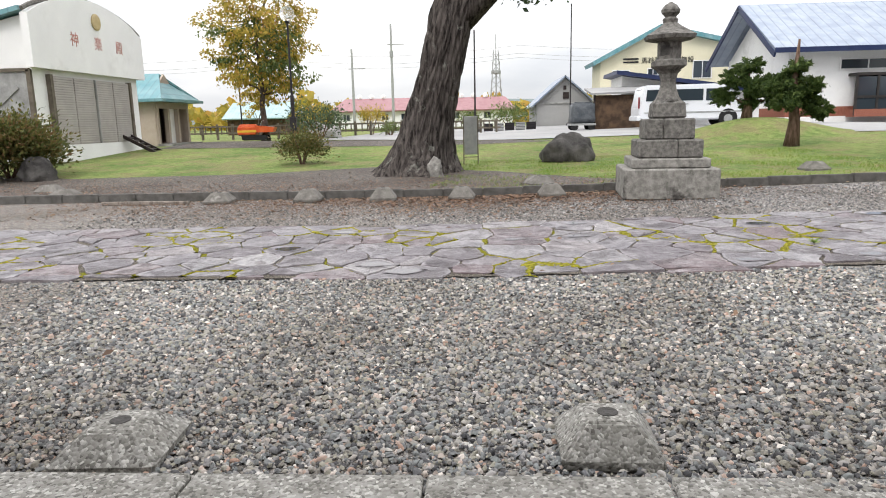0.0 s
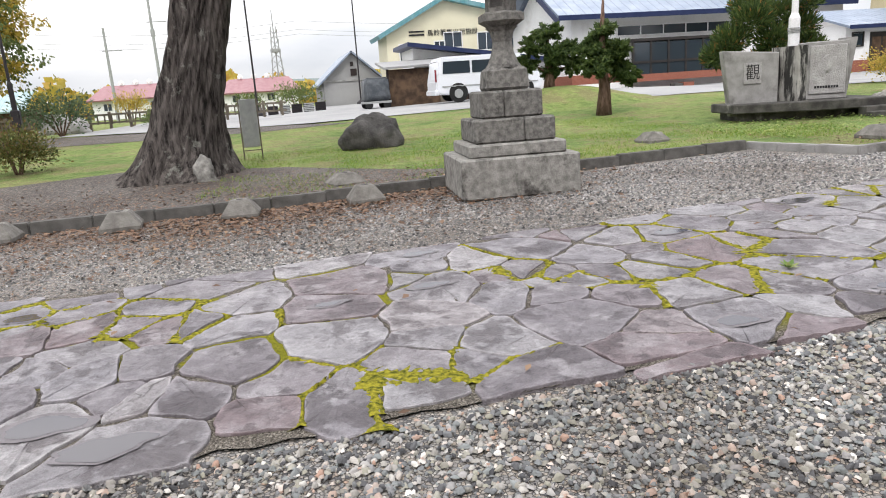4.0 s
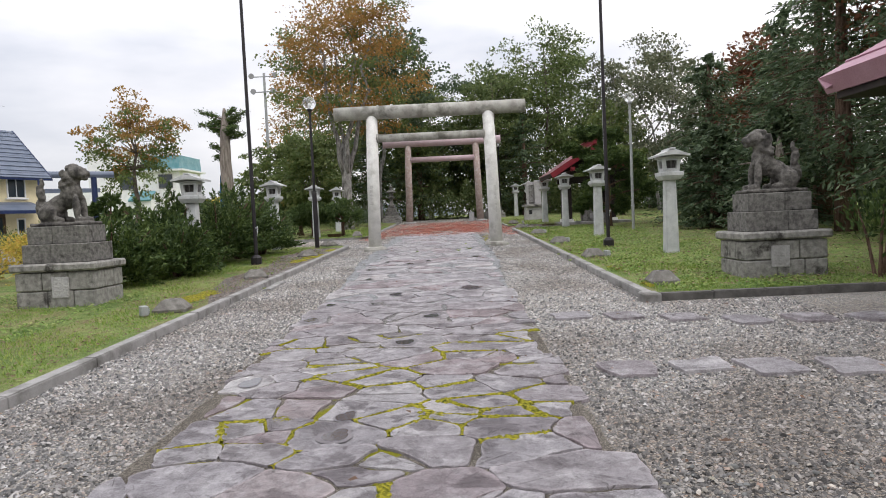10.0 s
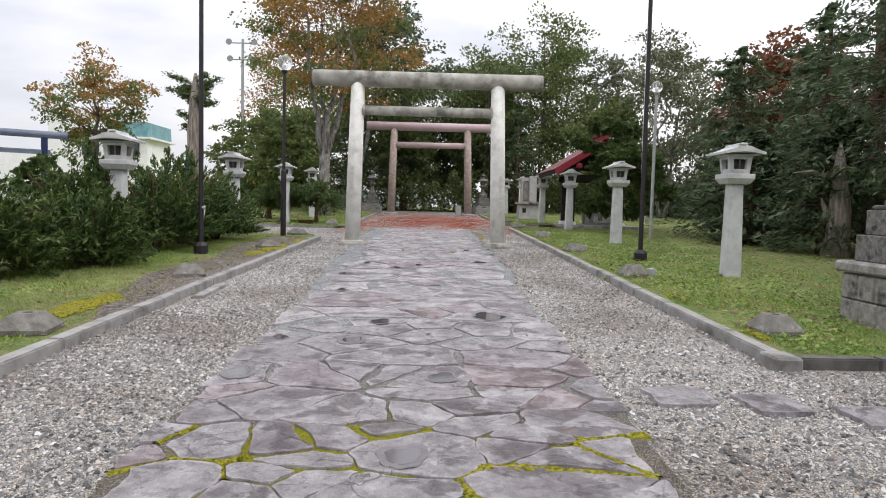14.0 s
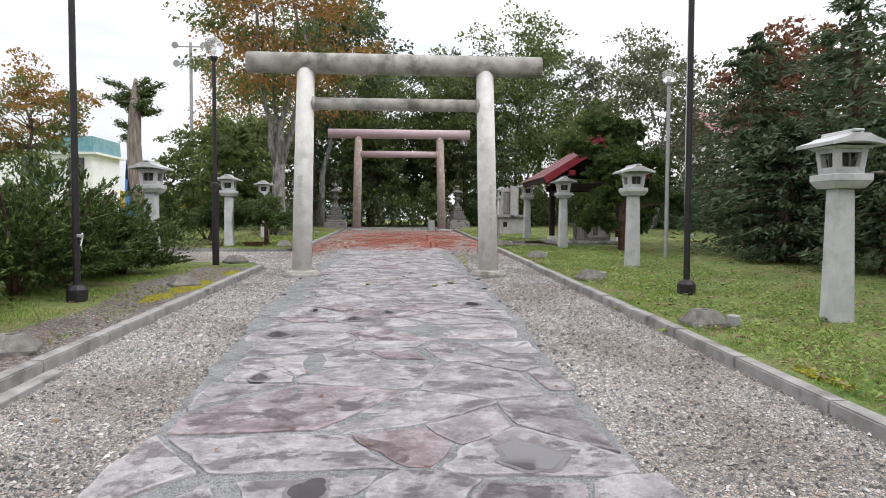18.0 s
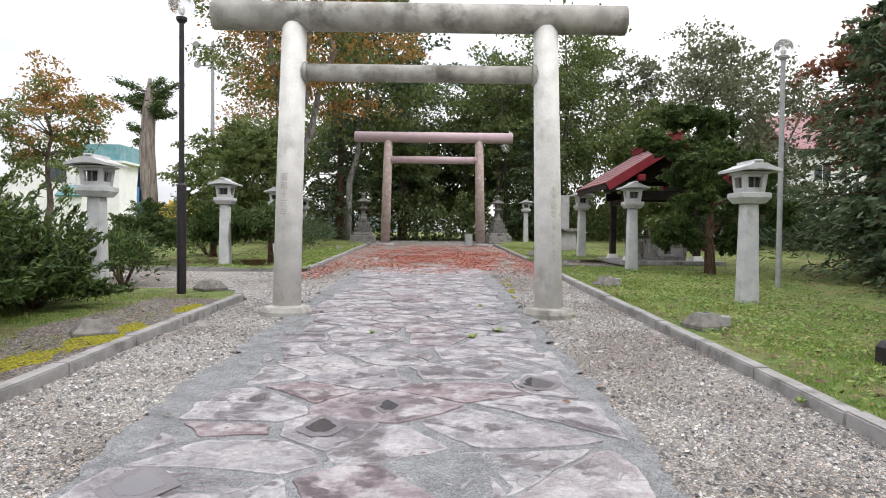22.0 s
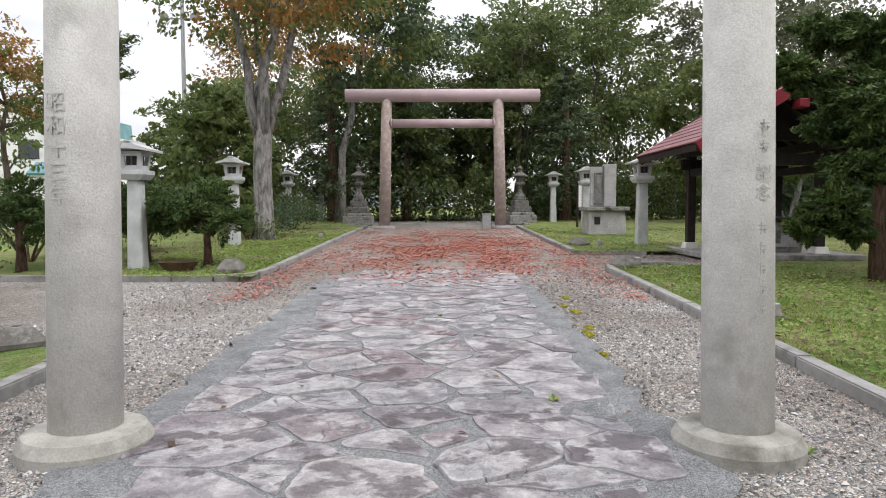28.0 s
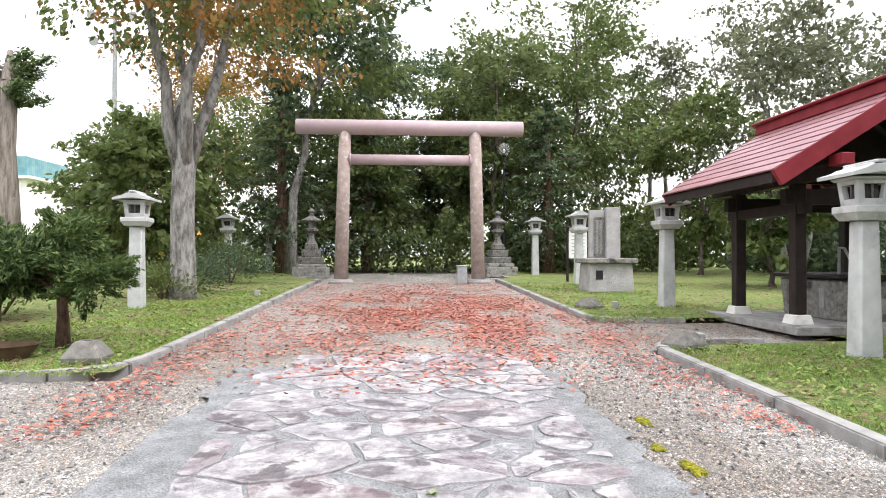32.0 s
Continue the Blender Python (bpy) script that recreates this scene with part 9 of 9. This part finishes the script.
        wob = 0.12 * wide * noise.noise(Vector((px * 0.8, 9.0, 0.0))) + 0.16 * wide * noise.noise(Vector((px * 2.9, 2.0, 0.0))) + 0.07 * noise.noise(Vector((px * 6.7, 8.0, 0.0)))
        high.append((px, PATH_Y1 - 0.03 + 0.38 * wide + wob))
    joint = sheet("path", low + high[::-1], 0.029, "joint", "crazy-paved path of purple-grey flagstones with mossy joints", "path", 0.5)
    for v in joint.data.vertices:
        v.co.z += 0.006 * smooth((v.co.x - 12) / 5) - 0.014 * (1 - smooth((v.co.x - 6) / 6))
    cells = crazy_cells(PATH_X0, PATH_X1, PATH_Y0 - 0.1, PATH_Y1 + 0.1, 0.47, rng)
    cells = [clip_cell(clip_cell(c, 0, -1, -(PATH_Y0 - 0.1 + rng.uniform(0, 0.24))), 0, 1, PATH_Y1 + 0.1 - rng.uniform(0, 0.24)) if len(c) > 2 else c for c in cells]
    rest_v, rest_f, rest_rim = [], [], []
    count = 0
    order = sorted(range(len(cells)), key=lambda i: abs(np.mean([p[0] for p in cells[i]]) - 10.5) if len(cells[i]) > 2 else 1e9)
    for i in order:
        c = cells[i]
        if len(c) < 3:
            continue
        pts, m, area = stone_outline(c, rng.choice([0.006, 0.010, 0.017, 0.03]) * (1.0 + 1.1 * smooth((np.mean([p[0] for p in c]) - 12) / 4)), rng)
        if len(pts) < 5 or area < 0.012:
            continue
        v, f, rim = stone_geometry(pts, m, rng)
        sl = 0.0234 if m[0] > 0 else 0.0
        if count < 300:
            ob = new("flagstone", stone_mesh("flagstone", v, f, rim))
            ob.parent = joint
            ob.location = (m[0], m[1], g(m[0], m[1]) + rng.normal(0, 0.003) - 0.016 * (1 - smooth((m[0] - 6) / 6)))
            ob.rotation_euler = (0, -math.atan(sl), 0)
            count += 1
            if area > 0.2 and rng.random() < (0.26 if m[0] < 16 else 0.2):
                r = math.sqrt(area) * rng.uniform(0.22, 0.40)
                off, sq, ph = rng.normal(0, 0.03, 2), rng.uniform(0.5, 0.9), rng.uniform(0, 6)
                ring = [(off[0] + r * (1 + 0.2 * math.sin(2 * a + ph) + 0.1 * math.sin(5 * a + ph) + 0.06 * math.sin(9 * a)) * math.cos(a), off[1] + r * sq * (1 + 0.18 * math.sin(3 * a + ph) + 0.07 * math.sin(7 * a)) * math.sin(a)) for a in np.linspace(0, 2 * math.pi, 41)[:-1]]
                for nm, sc, zz in (("damp_rim", 1.0, 0.0478), ("puddle", rng.uniform(0.6, 0.93), 0.0492)):
                    pv = [(off[0] + (a - off[0]) * sc, off[1] + (b - off[1]) * sc, zz) for a, b in ring] + [(off[0], off[1], zz)]
                    pd = new(nm, mesh_from(nm, pv, [(i, (i + 1) % 40, 40) for i in range(40)], "puddle" if nm == "puddle" else "damp"))
                    pd.parent = ob
                    pd["label"] = "small dark rainwater puddle in a worn hollow" if nm == "puddle" else "dark damp ring round a puddle"
        else:
            o = len(rest_v)
            z0 = g(m[0], m[1]) + rng.normal(0, 0.003) - 0.016 * (1 - smooth((m[0] - 6) / 6))
            rest_v += [(a + m[0], b + m[1], cz + z0 + a * sl) for a, b, cz in v]
            rest_f += [tuple(q + o for q in face) for face in f]
            rest_rim += rim
    ob = part("flagstones", stone_mesh("flagstones", rest_v, rest_f, rest_rim), "flag", joint)
    ob["kind"] = "stuff"
    # moss cushions along the joints of the near half
    mv, mf = [], []
    for c in cells:
        if len(c) < 3:
            continue
        for (xa, ya), (xb, yb) in zip(c, c[1:] + c[:1]):
            L = math.hypot(xb - xa, yb - ya)
            mx, my = (xa + xb) / 2, (ya + yb) / 2
            if L < 0.06 or not PATH_Y0 + 0.15 < my < PATH_Y1 - 0.15 or mx < -9:
                continue
            lush = noise.noise(Vector((mx * 0.75, my * 0.75, 4.0))) + 0.5 * noise.noise(Vector((mx * 2.7, my * 2.7, 1.0))) - 0.9 * smooth((mx - 10.5) / 3)
            if lush < 0.16:
                continue
            nx, ny = -(yb - ya) / L, (xb - xa) / L
            k = max(2, int(L / 0.022))
            o = len(mv)
            for j in range(k + 1):
                q = j / k
                x, y = xa + (xb - xa) * q, ya + (yb - ya) * q
                half = (0.004 + 0.115 * min(0.42, lush)) * (0.12 + 1.5 * abs(noise.noise(Vector((x * 7, y * 7, 2.0)))) + 3.4 * max(0.0, noise.noise(Vector((x * 2.4, y * 2.4, 6.0)))) + 1.0 * (2 * q - 1) ** 4)
                top = g(x, y) + 0.042 - 0.016 * (1 - smooth((x - 6) / 6))
                for e, z in ((-1, -0.016), (-0.55, 0.0), (0.0, 0.007), (0.55, 0.0), (1, -0.016)):
                    r = half * e * (1 + 0.5 * noise.noise(Vector((x * 31, y * 31, e))))
                    mv.append((x + nx * r, y + ny * r, top + z + 0.010 * noise.noise(Vector((x * 55, y * 55, e * 3)))))
            mf += [(o + 5 * j + e, o + 5 * j + e + 1, o + 5 * j + e + 6, o + 5 * j + e + 5) for j in range(k) for e in range(4)]
    moss = part("joint_moss", mesh_from("joint_moss", mv, mf, "moss", True), "moss", joint, "yellow-green moss filling the joints")
    moss["kind"] = "stuff"
    # square stepping stones that lead to the hall
    st = thing("stepping_stones", "rows of flat grey stepping stones set in the gravel", "stepping stones", (0, 0, 0), 0, "", "structure")
    for sx, sy in ((12.53, 5.58), (12.37, 4.93), (12.1, 4.27), (11.75, 3.59), (11.7, 2.87), (11.6, 2.15), (9.71, 5.55), (9.74, 4.9), (9.6, 4.33), (9.5, 3.65), (9.5, 2.95), (6.1, 5.3), (6.2, 4.45)):
        w, d = rng.uniform(0.4, 0.5), rng.uniform(0.4, 0.5)
        c = [(-w / 2, -d / 2), (w / 2, -d / 2 + rng.normal(0, 0.05)), (w / 2 + rng.normal(0, 0.05), d / 2), (-w / 2, d / 2 + rng.normal(0, 0.05))]
        pts, m, area = stone_outline(c, 0.0, rng)
        v, f, rim = stone_geometry(pts, m, rng, 0.03)
        ob = new("stepping_stone", stone_mesh("stepping_stone", v, f, rim))
        ob.parent = st
        ob.location = (sx, sy, g(sx) + 0.004)
        ob.rotation_euler = (0, -0.0234, rng.normal(0, 0.08))


build_path()


def moss_patch(x, y, rx, ry, turn, seed):
    """A low cushion of yellow-green moss with a ragged edge."""
    n = 40
    v, f = [], []
    for k, (sc, z) in enumerate(((1.0, 0.0), (0.85, 0.012), (0.5, 0.02))):
        for i in range(n):
            a = 2 * math.pi * i / n
            r = 1 + 0.55 * noise.noise(Vector((2 * math.cos(a) + seed, 2 * math.sin(a), seed))) + 0.4 * noise.noise(Vector((7 * math.cos(a), 7 * math.sin(a) + seed, 1)))
            v.append((rx * sc * r * math.cos(a), ry * sc * r * math.sin(a), z + 0.004 * noise.noise(Vector((i * 1.3, k, seed)))))
    v.append((0, 0, 0.02))
    for k in range(2):
        for i in range(n):
            j = (i + 1) % n
            f.append((k * n + i, k * n + j, (k + 1) * n + j, (k + 1) * n + i))
    f += [(2 * n + i, 2 * n + (i + 1) % n, 3 * n) for i in range(n)]
    ob = part("moss_patch", mesh_from("moss_patch", v, f, "moss", True), "moss")
    ob.matrix_world = pose(x, y, g(x, y) + (0.098 if y > 11 or y < 4 else 0.008), 0, -1.3, turn)
    tagged(ob, "bright yellow-green moss patch on bare soil" if y > 11 or y < 4 else "yellow-green moss patch in the gravel", "moss", "moss patches")


for i, (mx, my, ra, rb) in enumerate(((24.0, 11.35, 1.0, 0.28), (22.6, 11.45, 0.6, 0.2), (15.6, 11.7, 0.9, 0.25), (26.4, 11.2, 0.5, 0.18), (17.2, 3.85, 0.45, 0.1), (14.6, 3.95, 0.3, 0.08), (29.9, 5.8, 0.2, 0.05), (30.25, 5.72, 0.12, 0.05), (31.3, 5.68, 0.18, 0.06), (31.75, 5.75, 0.1, 0.05), (30.7, 5.95, 0.14, 0.04), (28.9, 5.86, 0.12, 0.05), (32.5, 5.6, 0.15, 0.06))):
    moss_patch(mx, my, ra, rb, 0, i * 3.7)


def round_top():
    """A pebble's upper side: flat worn crown and rounded flank."""
    ring = [(math.cos(2 * math.pi * i / 5), math.sin(2 * math.pi * i / 5)) for i in range(5)]
    v = np.array([(0.64 * a, 0.64 * b, 0.9) for a, b in ring] + [(1.06 * a, 1.06 * b, -0.35) for a, b in ring])
    f = [(0, 1, 2), (0, 2, 3), (0, 3, 4)]
    for i in range(5):
        j = (i + 1) % 5
        f += [(5 + i, 5 + j, j), (5 + i, j, i)]
    return v, np.array(f)


def broken_top():
    """A broken chip's upper side: five facets round a ridge."""
    v = np.array([(1.1, 0.1, -0.4), (0.3, 1.0, -0.4), (-0.9, 0.8, -0.4), (-1.0, -0.6, -0.4), (0.4, -1.0, -0.4), (0.3, 0.1, 0.95), (-0.35, -0.05, 0.8)])
    f = np.array([(0, 1, 5), (1, 2, 6), (1, 6, 5), (2, 3, 6), (3, 4, 6), (4, 5, 6), (4, 0, 5)])
    return v, f


def pebbles(name, x, y, lift, size, mat, label, rng, angular=False, category="pebbles"):
    """Loose stones as one field: flattened lumps of many sizes and turns, bedded in the ground."""
    n = len(x)
    V, F = broken_top() if angular else round_top()
    q = len(V)
    r = size * (0.5 + 1.0 * rng.random(n) ** 1.7)
    s = np.stack([r * (0.95 + 0.65 * rng.random(n)), r * (0.7 + 0.3 * rng.random(n)), r * ((0.62 if angular else 0.45) + 0.4 * rng.random(n))], 1)
    a, b = rng.uniform(0, 2 * math.pi, n), rng.normal(0, 0.3, n)
    P = V[None] * s[:, None] * (1 + 0.17 * rng.normal(size=(n, q, 1)))
    cb, sb = np.cos(b)[:, None], np.sin(b)[:, None]
    X, Y, Z = P[..., 0], P[..., 1] * cb - P[..., 2] * sb, P[..., 1] * sb + P[..., 2] * cb
    ca, sa = np.cos(a)[:, None], np.sin(a)[:, None]
    W = np.stack([X * ca - Y * sa + x[:, None], X * sa + Y * ca + y[:, None], Z + (gz(x, y) + lift + s[:, 2] * 0.15 + rng.random(n) * size * 0.75)[:, None]], -1)
    faces = (F[None] + q * np.arange(n)[:, None, None]).reshape(-1, 3)
    me = bpy.data.meshes.new(name)
    me.vertices.add(q * n)
    me.vertices.foreach_set("co", W.astype(np.float32).ravel())
    k = len(faces)
    me.loops.add(3 * k)
    me.loops.foreach_set("vertex_index", faces.astype(np.int32).ravel())
    me.polygons.add(k)
    me.polygons.foreach_set("loop_start", np.arange(0, 3 * k, 3, dtype=np.int32))
    me.polygons.foreach_set("use_smooth", np.full(k, not angular))
    me.materials.append(M[mat])
    me.update(calc_edges=True)
    return tagged(part(name, me, mat), label, category, "", "stuff")


def strew(rng, n, x0, x1, y0, y1, poly=None, hole=None):
    x, y = rng.uniform(x0, x1, n), rng.uniform(y0, y1, n)
    keep = np.ones(n, bool)
    if poly is not None:
        keep &= inside(x, y, poly)
    if hole is not None:
        keep &= ~((x > hole[0]) & (x < hole[1]) & (y > hole[2]) & (y < hole[3]))
    return x[keep], y[keep]


def build_loose():
    rng = np.random.default_rng(23)
    hole = (-13, 35, 6.1, 9.3)
    def field(name, spots, size, mat, label):
        got = [strew(rng, n, x0, x1, y0, y1, YARD, hole) for n, x0, x1, y0, y1 in spots]
        pebbles(name, np.concatenate([q[0] for q in got]), np.concatenate([q[1] for q in got]), 0.008 if mat == "pebble" else 0.0, size, mat, label, rng, name != "pebbles")

    field("pebbles", ((27000, -2.3, 2.9, 2.5, 4.7), (11000, -2.6, 3.2, 4.7, 6.1), (4500, -3.6, -2.3, 2.5, 6.1), (2500, -6, -3.6, 2.5, 6.1), (3000, 2.9, 7.5, 3.2, 6.1)), 0.0122, "pebble", "loose rounded grey and brown pebbles")
    field("gravel_chips", ((9000, -2.8, 3.4, 2.5, 6.1), (2500, -6.5, -2.3, 3.0, 6.1), (2500, 2.9, 6.0, 3.0, 6.1)), 0.011, "pebble", "small broken chips among the pebbles")
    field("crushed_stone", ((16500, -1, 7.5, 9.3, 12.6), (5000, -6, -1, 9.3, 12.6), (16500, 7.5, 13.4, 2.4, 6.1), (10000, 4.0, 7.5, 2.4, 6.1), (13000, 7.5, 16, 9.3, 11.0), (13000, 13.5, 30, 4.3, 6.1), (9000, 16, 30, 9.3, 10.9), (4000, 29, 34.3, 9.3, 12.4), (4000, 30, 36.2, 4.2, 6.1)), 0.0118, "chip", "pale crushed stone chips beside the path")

    def leaves(name, x, y, lift, size, mat, label):
        n = len(x)
        c = np.stack([x, y, gz(x, y) + lift + 0.006 + 0.012 * rng.random(n)], 1)
        a = rng.uniform(0, 2 * math.pi, n)
        d = unit(np.stack([np.cos(a), np.sin(a), rng.normal(0, 0.18, n)], 1))
        u = unit(np.stack([rng.normal(0, 0.22, n), rng.normal(0, 0.22, n), np.ones(n)], 1))
        ln = size * (0.55 + 0.8 * rng.random(n))
        tagged(part(name, quads_mesh(name, c, d, u, ln, ln * 0.55, mat, 0.16), mat), label, "fallen leaves", "", "stuff")

    # red leaf litter under the far maple, thick towards the gate
    x = np.concatenate([rng.normal(41.0, 3.6, 26000), rng.uniform(34, 51, 8000), rng.uniform(29, 52, 1200)])
    y = np.concatenate([rng.normal(6.9, 1.7, 26000), rng.uniform(4.4, 10.7, 8000), rng.uniform(4.4, 10.7, 1200)])
    k = inside(x, y, YARD) & (x > 33.5 + 0.9 * np.abs(y - 7.6) * (rng.random(len(x)) < 0.5)) & (x < 52)
    patchy = np.array([noise.noise(Vector((a * 0.55, b * 0.9, 7.0))) + 0.5 * noise.noise(Vector((a * 2.1, b * 2.1, 2.0))) for a, b in zip(x, y)])
    k &= patchy + 0.3 * rng.normal(size=len(x)) > -0.2
    leaves("leaf_litter", x[k], y[k], 0.032, 0.078, "litter", "thick scatter of red and orange fallen leaves")
    x, y = rng.uniform(32, 38, 1500), np.where(rng.random(1500) < 0.5, rng.normal(10.5, 0.25, 1500), rng.normal(4.5, 0.3, 1500))
    k = inside(x, y, YARD)
    leaves("leaf_drift", x[k], y[k], 0.03, 0.075, "litter", "red leaves drifted along the kerb")
    x, y = rng.uniform(-4, 34, 260), rng.uniform(3, 12, 260)
    leaves("stray_leaves", x, y, 0.045, 0.065, "litter_brown", "single stray fallen leaves")
    x, y = np.concatenate([rng.normal(0.6, 1.8, 3000), rng.uniform(-8, 4, 900), rng.uniform(-8, 2, 20)]), np.concatenate([12.75 - np.abs(rng.normal(0, 0.75, 3000)), rng.uniform(10, 12.7, 900), rng.uniform(11, 12, 20)])
    leaves("brown_litter", x, y, 0.02, 0.07, "litter_brown", "brown leaves gathered at the kerb")
    x, y = rng.normal(-2.0, 3.2, 9000), 12.7 - np.abs(rng.normal(0, 1.3, 9000))
    k = inside(x, y, YARD) & (y > 9.5)
    leaves("leaf_scraps", x[k], y[k], 0.012, 0.045, "litter_brown", "brown leaf scraps lying among the gravel")
    x, y = rng.uniform(-16, 3.6, 7000), 13.05 + np.abs(rng.normal(0, 1.9, 7000))
    k = y < 17.5 - 1.1 * np.maximum(x - 0.4, 0)
    leaves("bed_leaves", x[k], y[k], 0.106, 0.055, "litter_brown", "brown leaves strewn over the bare ground round the old tree")
    x, y = rng.uniform(14, 50, 10000), 4.0 - 9 * rng.random(10000) ** 1.3
    leaves("lawn_leaves", x, y, 0.115, 0.07, "litter_brown", "brown leaves lying in the grass")
    x, y = rng.uniform(8.2, 28, 2600), 11.2 + np.abs(rng.normal(0, 1.0, 2600))
    leaves("kerb_leaves", x, y, 0.105, 0.05, "litter_brown", "small brown leaves lying in the grass behind the kerb")
    x, y = rng.uniform(34.3, 50, 2600), rng.uniform(11.0, 15, 2600)
    leaves("verge_leaves", x, y, 0.10, 0.09, "litter_brown", "fallen leaves in the ground cover")

    # blades of grass near the walk
    xs, ys = [], []
    for n, x0, x1, y0, y1 in ((30000, 13.6, 36, 2.2, 4.05), (14000, 13.6, 36, -0.5, 2.2), (14000, 39, 50, 1, 4.1), (34000, 8.3, 28, 11.3, 14.5), (24000, 34.2, 46, 11.0, 13.6), (26000, -1, 9, 13.3, 20)):
        xs.append(rng.uniform(x0, x1, n))
        ys.append(rng.uniform(y0, y1, n))
    x, y = np.concatenate(xs), np.concatenate(ys)
    patch = np.array([noise.noise(Vector((a * 0.8, b * 0.8, 3.0))) for a, b in zip(x, y)])
    bare = (x < 28) & (x > 14.6) & (y > 11) & (y < 12.2) & (rng.random(len(x)) < 0.7)
    k = (patch + 0.15 * rng.normal(size=len(x)) > 0.0) & ~bare
    x, y = x[k], y[k]
    n = len(x)
    h = 0.035 + 0.05 * rng.random(n) ** 2
    a = rng.uniform(0, 2 * math.pi, n)
    d = unit(np.stack([0.55 * np.cos(a), 0.55 * np.sin(a), np.ones(n)], 1))
    c = np.stack([x, y, gz(x, y) + 0.085], 1) + d * (h / 2)[:, None]
    u = unit(np.stack([np.cos(a + 1.0), np.sin(a + 1.0), 0 * a], 1))
    tagged(part("grass_blades", quads_mesh("grass_blades", c, d, u, h, np.full(n, 0.011), "blade"), "blade"), "short grass blades along the kerbs", "grass", "", "stuff")

    # low broad-leaved weeds and clover through the lawns
    xs, ys = [], []
    for n, x0, x1, y0, y1 in ((30000, 13.7, 36, 0.2, 3.95), (6000, 38.8, 50, 0.5, 4.1), (9000, 34.2, 46, 11.0, 14.2), (5000, 13.6, 36, -4, 0.2), (7000, 8.3, 17, 12.7, 16)):
        xs.append(rng.uniform(x0, x1, n))
        ys.append(rng.uniform(y0, y1, n))
    x, y = np.concatenate(xs), np.concatenate(ys)
    patch = np.array([noise.noise(Vector((a * 0.9, b * 0.9, 8.0))) + 0.6 * noise.noise(Vector((a * 3.1, b * 3.1, 5.0))) for a, b in zip(x, y)])
    k = patch + 0.2 * rng.normal(size=len(x)) > -0.12
    x, y = x[k], y[k]
    n = len(x)
    a = rng.uniform(0, 2 * math.pi, n)
    d = unit(np.stack([np.cos(a), np.sin(a), rng.uniform(-0.1, 0.7, n)], 1))
    u = unit(np.stack([rng.normal(0, 0.35, n), rng.normal(0, 0.35, n), np.ones(n)], 1))
    ln = 0.035 + 0.045 * rng.random(n)
    c = np.stack([x, y, gz(x, y) + 0.10 + 0.05 * rng.random(n)], 1)
    tagged(part("lawn_clover", quads_mesh("lawn_clover", c, d, u, ln, ln * 0.55, "clover", 0.1), "clover"), "low clover and broad-leaved weeds in the lawn", "grass", "", "stuff")


build_loose()


def weed(x, y, size, seed, lift=0.03):
    """A small rosette of toothed leaves growing out of a joint."""
    rng = np.random.default_rng(seed)
    t = thing("weed", "small green weed growing from a joint", "weed", (x, y, g(x, y) + lift), 0, "weeds")
    n = 16
    a = rng.uniform(0, 2 * math.pi, n)
    d = unit(np.stack([np.cos(a), np.sin(a), rng.uniform(0.15, 0.9, n)], 1))
    ln = size * (0.6 + 0.6 * rng.random(n))
    u = unit(np.stack([-0.4 * np.cos(a), -0.4 * np.sin(a), np.ones(n)], 1))
    part("leaves", quads_mesh("leaves", d * (ln / 2)[:, None], d, u, ln, ln * 0.4, "clover", 0.12), "clover", t)


for i, (wx, wy, ws) in enumerate(((24.85, 6.56, 0.12), (24.39, 6.91, 0.1), (24.64, 8.19, 0.07), (3.41, 7.12, 0.075), (19.71, 4.32, 0.1), (27.34, 6.62, 0.07), (30.81, 7.49, 0.06), (21.5, 4.3, 0.08), (26.3, 5.25, 0.08), (16.9, 10.85, 0.08))):
    weed(wx, wy, ws, 500 + i)
